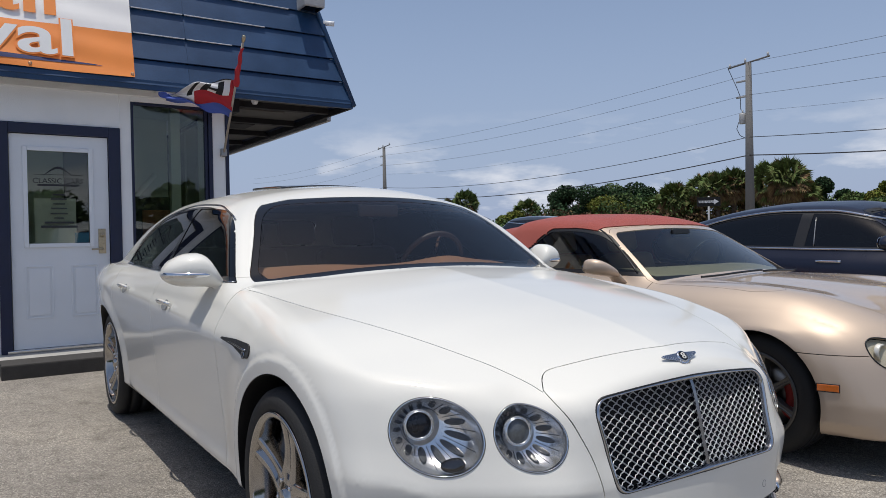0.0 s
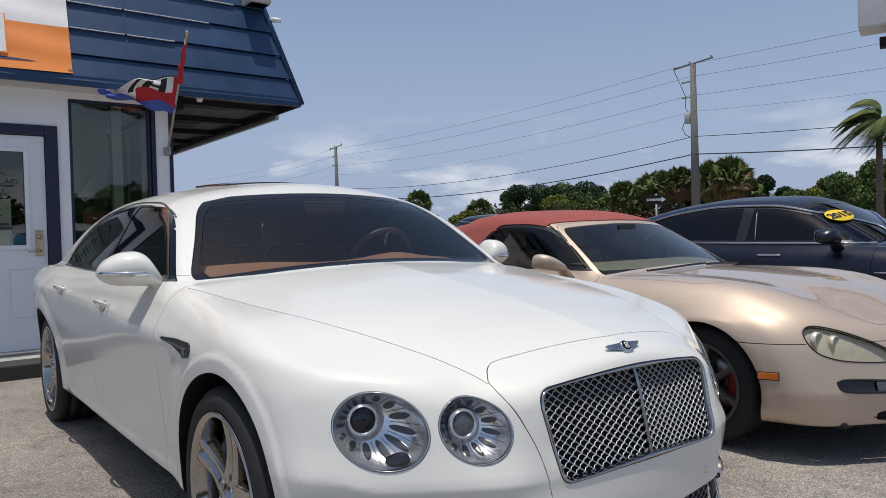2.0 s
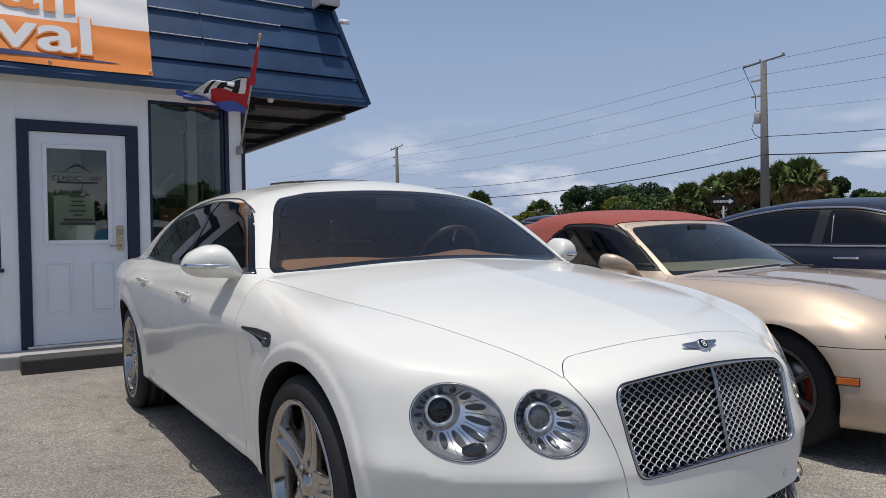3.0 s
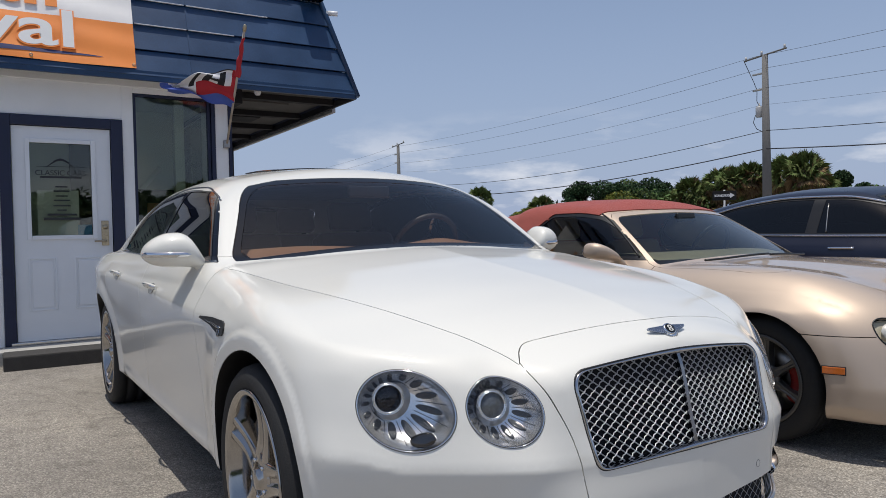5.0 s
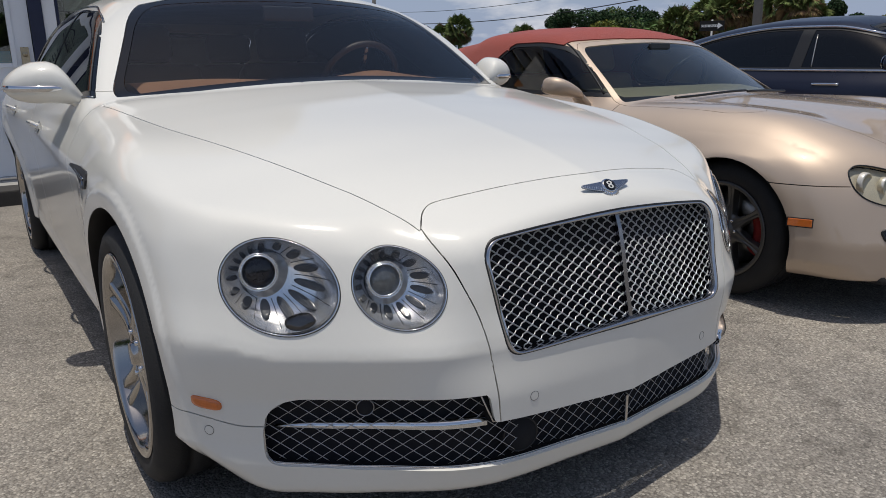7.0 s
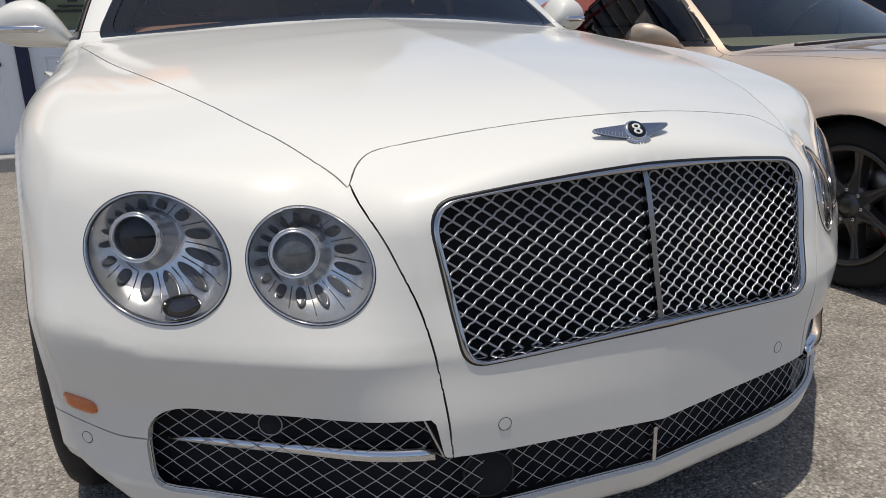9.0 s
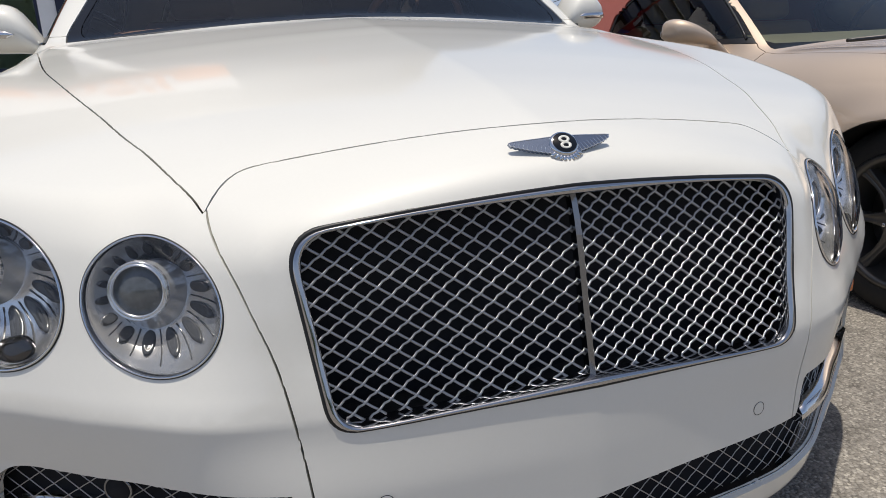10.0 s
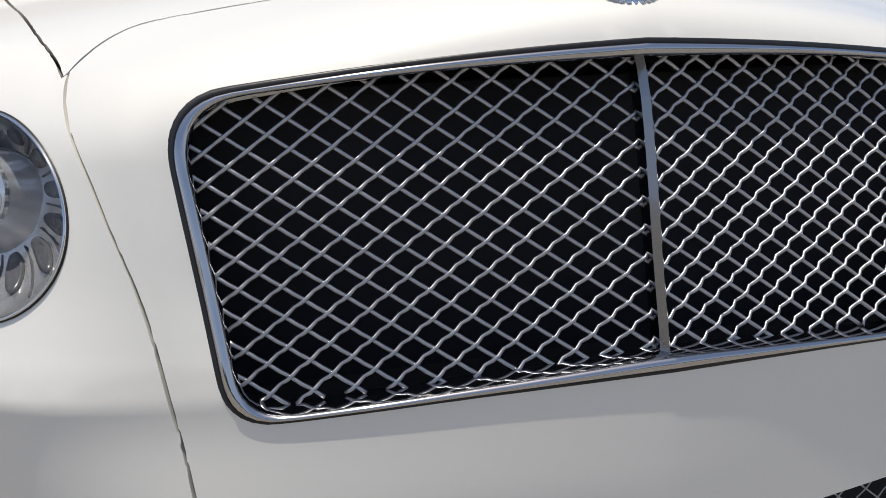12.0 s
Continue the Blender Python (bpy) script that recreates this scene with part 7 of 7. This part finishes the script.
# ------------------------------------------------------------------ flag, lamp and camera on the eaves
WHITE_CLOTH = material("white flag cloth", (.72, .72, .74), rough=.8, vary=.08, scale=20)
BLUE_CLOTH = material("blue flag cloth", (.065, .11, .40), rough=.8, vary=.12, scale=20)
RED_CLOTH = material("red flag cloth", (.42, .02, .03), rough=.8, vary=.1, scale=20)
BLACK_CLOTH = material("black flag print", (.012, .012, .014), rough=.8, vary=.1)
WOOD_POLE = material("weathered flag pole", (.42, .36, .30), rough=.7, vary=.2, scale=20)
flag = thing("flag", "red, white and blue cloth flag furled on a slanted pole", "flag", pose(0, 0, 0))
base, tip = Vector((.535, 5.45, 2.01)), Vector((.55, 4.82, 3.00))
part("flag_pole", tube([base, tip], .011, 10), WOOD_POLE, flag)
bm = lathe([(0, .07), (.016, .06), (.02, .03), (.014, 0)], 16, "z")
bmesh.ops.transform(bm, matrix=Matrix.Translation(tip) @ (tip - base).to_track_quat("Z", "Y").to_matrix().to_4x4(), verts=bm.verts)
part("finial", bm, BRASS, flag)
part("pole_bracket", box((.505, 5.44, 1.97), (.565, 5.50, 2.05), .008), STEEL, flag)
POLE_AT = lambda t: base + (tip - base) * t
cloth = {"red_cloth": ([], RED_CLOTH), "white_cloth": ([], WHITE_CLOTH), "black_print": ([], BLACK_CLOTH), "blue_cloth": ([], BLUE_CLOTH)}
NU, NV = 44, 36


def cloth_point(u, v):
    """u runs out along the flag, v down the pole."""
    p = POLE_AT(.66 - .34 * v)
    drop = .13 * u ** 1.2 - .27 * v * u ** .9
    fold = .065 * math.sin(8 * u + 5 * v) * u + .040 * math.sin(15 * v + 5 * u) * (.3 + .4 * u)
    return p + Vector((-.66 * u + .05 * math.sin(6 * v + 2) * u, fold + .10 * u * (1 - v), -drop + .018 * math.sin(12 * u + 7 * v) + .03 * math.sin(4.2 * u) * (1 - v)))


verts = [[cloth_point(i / NU, j / NV) for j in range(NV + 1)] for i in range(NU + 1)]
owner = {}
for i in range(NU):
    for j in range(NV):
        u, v = (i + .5) / NU, (j + .5) / NV
        key = "blue_cloth" if u > .84 + .05 * math.sin(v * 4) or v > .74 else ("red_cloth" if u < .07 or (v > .38 and u < .52) else "white_cloth")
        if key == "white_cloth" and ((.16 < u < .26 or .36 < u < .46 or .54 < u < .62) and .06 < v < .46 or (.22 < v < .30 and .16 < u < .46) or (v < .04 and u < .4)):
            key = "black_print"
        owner.setdefault(key, []).append((i, j))
for key, cells in owner.items():
    ids, vs, fs = {}, [], []
    for i, j in cells:
        quad = []
        for a, b in ((i, j), (i + 1, j), (i + 1, j + 1), (i, j + 1)):
            if (a, b) not in ids:
                ids[(a, b)] = len(vs)
                vs.append(verts[a][b])
            quad.append(ids[(a, b)])
        fs.append(quad)
    part(key, mesh_of(key, [tuple(q) for q in vs], fs), cloth[key][1], flag)
wrap = []
for k in range(40):
    t = .62 + .33 * k / 39
    p = POLE_AT(t)
    wrap.append(p + Vector((.005 * math.sin(k * .35), .005 * math.cos(k * .3), 0)))
part("furled_cloth", tube(wrap, [.030 - .016 * k / 39 + .003 * math.sin(k * .5) for k in range(40)], 10), RED_CLOTH, flag)

GREY_METAL = material("grey lamp metal", (.42, .42, .42), rough=.5, vary=.1)
flood = thing("floodlight", "small grey floodlight on the eaves corner", "floodlight", pose(1.52, edge_y(3.62) - .08, 3.66))
part("lamp_body", box((-.12, -.16, -.03), (.12, .08, .13), .02), GREY_METAL, flood)
part("lamp_glass", box((-.10, -.14, -.036), (.10, .06, -.031), .002), LENS, flood)
part("bracket", box((-.02, .08, .02), (.02, .14, .06), .004), GREY_METAL, flood)
cam_box = thing("security_camera", "small white security camera on the eaves corner", "camera", pose(edge_x(3.54) + .03, edge_y(3.54) - .02, 3.53))
part("camera_body", tube([(0, 0, 0), (.09, -.05, -.01)], .028, 12), DOOR_WHITE, cam_box)
part("camera_foot", box((-.03, -.02, -.02), (.0, .02, .02), .004), DOOR_WHITE, cam_box)
knob = thing("eave_lamp", "small round white soffit lamp", "lamp", pose(.86, 5.42, 2.57))
bm = lathe([(0, -.045), (.025, -.040), (.036, -.015), (.036, .02)], 20, "z")
part("lamp_globe", bm, DOOR_WHITE, knob)

# ------------------------------------------------------------------ street: poles, wires, signs
def bearing(az, dist, z=0.0):
    """A place by compass bearing and distance from the start of the walk."""
    return Vector((-1.70 + dist * math.sin(radians(az)), -1.97 + dist * math.cos(radians(az)), z))


POLE_GREY = material("weathered concrete pole", (.165, .16, .155), rough=.9, vary=.15, scale=8, grain=.3)
CABLE_BLACK = material("black cable", (.03, .03, .035), rough=.6, vary=.1)
near_pole, far_pole = bearing(56.7, 45), bearing(29.0, 79)
next_pole = near_pole + Vector((-.6, -46, 0))
for n_pole, p in enumerate((near_pole, far_pole, next_pole)):
    H = 10.75 if n_pole != 1 else 10.9
    pole = thing("utility_pole", "tall grey concrete utility pole with crossarm and cables", "utility pole", pose(*p), group="utility poles")
    part("pole_shaft", tube([(0, 0, 0), (-.07, 0, H)], [.29, .16], 12), POLE_GREY, pole)
    part("crossarm", tube([(-.12, 1.28, H - .10), (-.02, -1.28, H + .12)], .05, 8), POLE_GREY, pole)
    for dy, dz in ((1.2, .02), (0.2, .16), (-1.2, .24)):
        part("insulator", tube([(-.07, dy, H + dz - .15), (-.07, dy, H + dz + .1)], .06, 8), GREY_METAL, pole)
    for z in (H - 1.0, H - 1.9):
        part("side_insulator", tube([(-.1, .1, z), (-.1, .75, z)], .06, 8), GREY_METAL, pole)
    if n_pole == 0:
        tank = lathe([(0, 0), (.17, 0), (.19, .04), (.19, .54), (.16, .60), (.05, .62), (.04, .80), (0, .81)], 20, "z")
        bmesh.ops.translate(tank, verts=tank.verts, vec=(-.10, .38, H - 3.45))
        part("transformer", tank, GREY_METAL, pole)
        part("jumper_cable", tube([(-.1, 1.3, H - .1), (-.1, .7, H - 1.4), (-.1, .5, H - 1.9), (-.1, .52, H - 2.5), (-.1, .46, H - 2.66)], .02, 5), CABLE_BLACK, pole)
        part("jumper_cable", tube([(-.1, .62, H - 3.3), (-.1, .76, H - 3.7), (-.1, .55, H - 4.1), (-.1, .1, H - 4.35)], .02, 5), CABLE_BLACK, pole)


def cable(a, b, sag, r):
    pts = [a.lerp(b, t) - Vector((0, 0, sag * 4 * t * (1 - t))) for t in np.linspace(0, 1, 33)]
    return tagged(part("cable", tube(pts, r, 5), CABLE_BLACK), "thin black overhead cable between the poles", "cable", group="overhead cables")


for h, dy, sag, r in ((10.75, 1.45, .5, .009), (10.0, .7, .6, .009), (8.9, .7, .7, .009), (7.95, 0.2, .9, .006), (6.48, -.2, .95, .020), (5.45, -.2, 1.0, .032)):
    for a, b in ((near_pole, far_pole), (near_pole, next_pole), (far_pole, far_pole + (far_pole - near_pole))):
        cable(a + Vector((-.2, dy * .3, h)), b + Vector((-.2, dy * .3, h)), sag, r)

SIGN_WHITE = material("white sign face", (.62, .62, .61), rough=.6, vary=.12, scale=3)
SIGN_BLACK = material("black sign face", (.012, .012, .013), rough=.95, vary=.1)
one_way = thing("one_way_sign", "black and white one-way arrow street sign on a post", "street sign", pose(*bearing(53.85, 30), 0, 0, -53.85))
part("sign_post", tube([(0, 0, 0), (0, 0, 2.5)], .035, 8), GREY_METAL, one_way)
part("sign_plate", box((-.43, -.045, 2.10), (.43, -.035, 2.46), .004), SIGN_BLACK, one_way)
arrow = [(-.37, 2.235), (.20, 2.235), (.20, 2.17), (.37, 2.28), (.20, 2.39), (.20, 2.325), (-.37, 2.325)]
bm = prism(arrow, .006)
bmesh.ops.translate(bm, verts=bm.verts, vec=(0, -.052, 0))
part("arrow", bm, BARS_WHITE, one_way)
lettering("ONE WAY", .12, pose(-.09, -.054, 2.235, 90, 0, 0), SIGN_BLACK, one_way)

box_sign = thing("pylon_sign", "white and blue box sign on a tall steel post", "sign", pose(*bearing(70.6, 13.0), 0, 0, -70.6))
SIGN_BLUE = material("blue sign face", (.10, .16, .34), rough=.5, vary=.08, scale=3)
part("sign_cabinet", box((-.69, -.30, 4.06), (1.9, .30, 5.6), .03), SIGN_WHITE, box_sign)
part("sign_face", box((-.27, -.312, 4.16), (1.82, -.302, 5.52), .004), SIGN_BLUE, box_sign)
for row, z in enumerate((4.24, 4.62)):
    lettering("A" if row == 0 else "P", .30, pose(-.10, -.318, z, 90, 0, 0), BARS_WHITE, box_sign)
    part("lettering_bar", box((.12, -.32, z), (1.5, -.314, z + .21)), BARS_WHITE, box_sign)
part("sign_arm", box((-.42, -.10, 3.78), (1.7, .10, 3.93), .01), SIGN_BLACK, box_sign)
part("sign_neck", box((-.10, -.10, 3.93), (.12, .10, 4.06), .005), SIGN_BLACK, box_sign)
part("sign_post", box((1.5, -.14, 0), (1.78, .14, 3.78), .01), GREY_METAL, box_sign)


# ------------------------------------------------------------------ trees
def leaf_material(name, color, rough=.85):
    m = bpy.data.materials.new(name)
    m.use_nodes = True
    n, l = m.node_tree.nodes, m.node_tree.links
    b = n["Principled BSDF"]
    geo, hsv = n.new("ShaderNodeNewGeometry"), n.new("ShaderNodeHueSaturation")
    hsv.inputs["Color"].default_value = (*color, 1)
    for out, lo, hi in (("Value", .55, 1.5), ("Hue", .47, .53)):
        r = n.new("ShaderNodeMapRange")
        r.inputs["To Min"].default_value, r.inputs["To Max"].default_value = lo, hi
        l.new(geo.outputs["Random Per Island"], r.inputs["Value"])
        l.new(r.outputs["Result"], hsv.inputs[out])
    l.new(hsv.outputs["Color"], b.inputs["Base Color"])
    b.inputs["Roughness"].default_value = rough
    b.inputs["Specular IOR Level"].default_value = 0.25
    return m


LEAF = leaf_material("green foliage", (.085, .125, .038))
LEAF_DARK = leaf_material("dark foliage", (.030, .058, .022))
LEAF_LIGHT = leaf_material("yellow green foliage", (.16, .17, .030))
LEAF_DRY = leaf_material("dry brown foliage", (.115, .072, .036))
PALM_LEAF = leaf_material("palm fronds", (.115, .145, .045))
PALM_DEAD = leaf_material("dead palm fronds", (.20, .13, .065))
BARK = material("tree bark", (.13, .10, .08), rough=.9, vary=.3, scale=9, grain=.4)


def clump_leaves(rng, blobs, count, size):
    """Leaf blades scattered through ellipsoid clumps, thicker at their skins."""
    weights = np.array([b[3] * b[4] for b in blobs])
    pick = rng.choice(len(blobs), count, p=weights / weights.sum())
    B = np.array(blobs)[pick]
    d = rng.normal(size=(count, 3))
    d /= np.linalg.norm(d, axis=1, keepdims=True)
    r = rng.random(count) ** .35
    c = B[:, :3] + d * r[:, None] * np.stack([B[:, 3], B[:, 3], B[:, 4]], 1)
    s = size * (.6 + .8 * rng.random(count))
    u = rng.normal(size=(count, 3))
    u /= np.linalg.norm(u, axis=1, keepdims=True)
    w = np.cross(u, d + .6 * rng.normal(size=(count, 3)))
    w /= np.linalg.norm(w, axis=1, keepdims=True) + 1e-9
    u, w = u * s[:, None], w * (s * .55)[:, None]
    v = np.stack([c - u, c + w, c + u, c - w], 1).reshape(-1, 3)
    f = np.arange(count * 4).reshape(-1, 4)
    return mesh_of("crown", v, f, smooth=False)


def broad_tree(at_, h, w, mat, seed, leaves=17000, leaf=.095, name="tree", label="green broadleaf tree beyond the car park"):
    rng = np.random.default_rng(seed)
    tree = thing(name, label, "tree", pose(*at_), group="trees beyond the street")
    limbs = bmesh.new()
    tube([(0, 0, 0), (.05, 0, h * .25), (.0, .08, h * .55)], [.13, .10, .06], 8, bm=limbs)
    blobs = []
    for i in range(17):
        a, r = rng.random() * 6.28, w * .5 * rng.random() ** .5
        z = h * (.28 + .60 * rng.random()) * (1 - .25 * r / (w * .5))
        s = w * (.14 + .12 * rng.random())
        p = (r * math.cos(a), r * math.sin(a), z)
        blobs.append((*p, s, s * .75))
        tube([(0, 0, h * .3), (p[0] * .5, p[1] * .5, h * .3 + (z - h * .3) * .6), p], [.05, .035, .012], 6, bm=limbs)
    part("trunk", limbs, BARK, tree)
    part("crown", clump_leaves(rng, blobs, leaves, leaf), mat, tree)
    return tree


def fan_palm(at_, h, seed, fronds=135, size=1.1, dead=.35):
    rng = np.random.default_rng(seed)
    palm = thing("cabbage_palm", "bushy cabbage palm with green and dead fronds", "palm tree", pose(*at_), group="palms beyond the street")
    part("trunk", tube([(0, 0, 0), (.06, .03, h * .5), (0, 0, h)], [.20, .17, .16], 9), BARK, palm)
    green, dry = ([], []), ([], [])
    for k in range(fronds):
        a = rng.random() * 6.283
        e = radians(75 - 150 * (k + rng.random()) / fronds)
        store = dry if e < radians(-20) and rng.random() < .8 or rng.random() < dead * .2 else green
        out = np.array([math.cos(a) * math.cos(e), math.sin(a) * math.cos(e), math.sin(e)])
        L = size * (.55 + .3 * rng.random())
        heart = np.array([0, 0, h]) + out * L
        side = np.array([-math.sin(a), math.cos(a), 0])
        upw = np.cross(out, side)
        roll = rng.uniform(-1.3, 1.3)
        side, upw = side * math.cos(roll) + upw * math.sin(roll), upw * math.cos(roll) - side * math.sin(roll)
        vs, fs = store
        for b in np.linspace(-1.25, 1.25, 15):
            way = out * math.cos(b) + side * math.sin(b)
            tipp = heart + way * size * .62 * (1 - .12 * abs(b)) + np.array([0, 0, -.22 * size * (abs(b) ** .5)])
            half = np.cross(way, upw) * .05 * size
            i = len(vs)
            vs += [heart, heart + way * size * .3 + half, tipp, heart + way * size * .3 - half]
            fs.append([i, i + 1, i + 2, i + 3])
        i = len(vs)
        st = np.array([0, 0, h]) + out * .05
        vs += [st + side * .015, st - side * .015, heart - side * .01, heart + side * .01]
        fs.append([i, i + 1, i + 2, i + 3])
    for nm, (vs, fs), mt in (("green_fronds", green, PALM_LEAF), ("dead_fronds", dry, PALM_DEAD)):
        if fs:
            part(nm, mesh_of(nm, vs, fs, smooth=False), mt, palm)
    return palm


def feather_palm(at_, h, seed):
    rng = np.random.default_rng(seed)
    palm = thing("coconut_palm", "tall palm with wind-blown feathery fronds", "palm tree", pose(*at_))
    lean = Vector((.10, .05, 0))
    part("trunk", tube([Vector((0, 0, 0)), lean * .5 + Vector((0, 0, h * .5)), lean + Vector((0, 0, h))], [.16, .12, .10], 10), BARK, palm)
    top = np.array([lean.x, lean.y, h])
    wind = np.array([-math.cos(radians(68)), math.sin(radians(68)), 0])
    for k in range(24):
        a = rng.random() * 6.283
        e = radians(rng.uniform(-5, 80))
        start = np.array([math.cos(a) * math.cos(e), math.sin(a) * math.cos(e), math.sin(e)])
        L = 1.5 + .5 * rng.random()
        vs, fs, pts = [], [], []
        p, way = top.copy(), start.copy()
        for i in range(23):
            pts.append(p.copy())
            way = way + wind * .12 + np.array([0, 0, -.14])
            way /= np.linalg.norm(way)
            p = p + way * L / 22
        for i in range(1, 22):
            t = i / 22
            d = pts[i + 1] - pts[i]
            d /= np.linalg.norm(d)
            s = np.cross(d, (0, 0, 1))
            s /= np.linalg.norm(s) + 1e-6
            for sg in (-1, 1):
                ln = .62 * (1 - .55 * abs(2 * t - .9))
                tipp = pts[i] + (s * sg * .75 + d * .55 + np.array([0, 0, -.55]) + wind * .5) * ln
                q = len(vs)
                vs += [pts[i] - d * .05, pts[i] + d * .05, tipp + d * .008, tipp - d * .008]
                fs.append([q, q + 1, q + 2, q + 3])
        for i in range(22):
            q = len(vs)
            vs += [pts[i] + (0, 0, .015), pts[i] - (0, 0, .015), pts[i + 1] - (0, 0, .012), pts[i + 1] + (0, 0, .012)]
            fs.append([q, q + 1, q + 2, q + 3])
        part("frond", mesh_of("frond", vs, fs, smooth=False), PALM_LEAF, palm)
    return palm


feather_palm(bearing(68.6, 32), 5.0, 5)
for az, d, h, s in ((35.4, 62, 3.8, 1), (34.2, 64, 3.2, 9), (33.0, 66, 2.6, 23), (40.2, 62, 2.9, 21), (51.3, 52, 3.3, 41), (52.4, 53, 3.0, 8), (53.5, 52, 3.9, 42), (54.5, 51, 3.9, 7),
                    (55.6, 51, 4.1, 22), (56.6, 53, 3.7, 3), (58.1, 49, 4.1, 4), (59.1, 48, 4.1, 6), (59.9, 50, 3.4, 43), (50.2, 54, 2.6, 44)):
    fan_palm(bearing(az, d), h + .05, s, size=1.12 if 57.5 < az < 59.5 else 1.0)
for az, d, h, w, mt, s in ((42.4, 58, 5.3, 3.6, LEAF_DARK, 11), (44.3, 57, 6.3, 4.4, LEAF_DARK, 12), (47.0, 56, 4.7, 4.4, LEAF_LIGHT, 13), (48.6, 57, 5.4, 4.2, LEAF_DARK, 14), (39.8, 60, 3.9, 3.0, LEAF_LIGHT, 15), (46.2, 61, 5.6, 4.6, LEAF, 31),
                           (61.4, 52, 5.0, 2.6, LEAF_DARK, 16), (63.3, 52, 5.0, 3.0, LEAF, 17), (64.9, 52, 4.7, 2.6, LEAF_LIGHT, 28), (66.6, 50, 6.3, 4.0, LEAF, 18), (68.0, 52, 5.4, 3.2, LEAF_LIGHT, 19), (69.8, 50, 6.0, 4.0, LEAF, 20), (73.5, 50, 5.2, 5.0, LEAF, 24), (77, 50, 4.8, 5.0, LEAF, 25), (30, 70, 2.6, 4, LEAF, 26), (27, 72, 2.6, 4, LEAF_DARK, 27)):
    broad_tree(bearing(az, d), h, w, mt, s)
# Unseen tree row behind the camera, added to darken reflections in glass and paint.
for k in range(12):
    broad_tree(Vector((-24 + 5.2 * k, -27 - 2 * (k % 3), 0)), 3.7 + .4 * (k % 4), 6.2, LEAF, 200 + k, leaves=2600, leaf=.26, label="unseen broadleaf tree added behind the camera for reflections")
# low hedge of scrub under the trees
rng = np.random.default_rng(77)
for mt, label, seed in ((LEAF_DARK, "dark green scrub along the street", 1), (LEAF_DRY, "dry brown scrub along the street", 2), (LEAF, "mixed green scrub along the street", 3)):
    blobs = []
    for k in range(110):
        az = rng.uniform(20, 88)
        if mt is LEAF_DRY:
            az = rng.choice([rng.normal(54, 2.2), rng.normal(69, 1.6), rng.normal(43, 1.2), rng.normal(49, 1.5)])
        p = bearing(az, rng.uniform(51, 55) if mt is LEAF_DRY else rng.uniform(52, 60))
        s = rng.uniform(1.0, 1.9)
        blobs.append((p.x, p.y, rng.uniform(.4, (1.9 if mt is LEAF_DRY else 3.6 if 50 < az < 61 else 2.9) if az > 41 else 1.5), s * 1.25, s * .7))
    hedge = part("scrub", clump_leaves(rng, blobs, 46000, .115), mt)
    tagged(hedge, label, "scrub", kind="stuff")
# verge beyond the street
VERGE = material("dry grass verge", (.10, .11, .045), rough=.95, vary=.35, scale=.6, grain=.5, grain_scale=30)
bm = bmesh.new()
row0, row1 = [], []
for k in range(41):
    az = 10 + 90 * k / 40
    row0.append(bm.verts.new(bearing(az, 46 + 1.2 * math.sin(k), .03)))
    row1.append(bm.verts.new(bearing(az, 140, .5)))
for k in range(40):
    bm.faces.new((row0[k], row1[k], row1[k + 1], row0[k + 1]))
bmesh.ops.recalc_face_normals(bm, faces=bm.faces[:])
tagged(part("grass_verge", bm, VERGE), "dry grass verge beyond the street", "grass", kind="stuff")
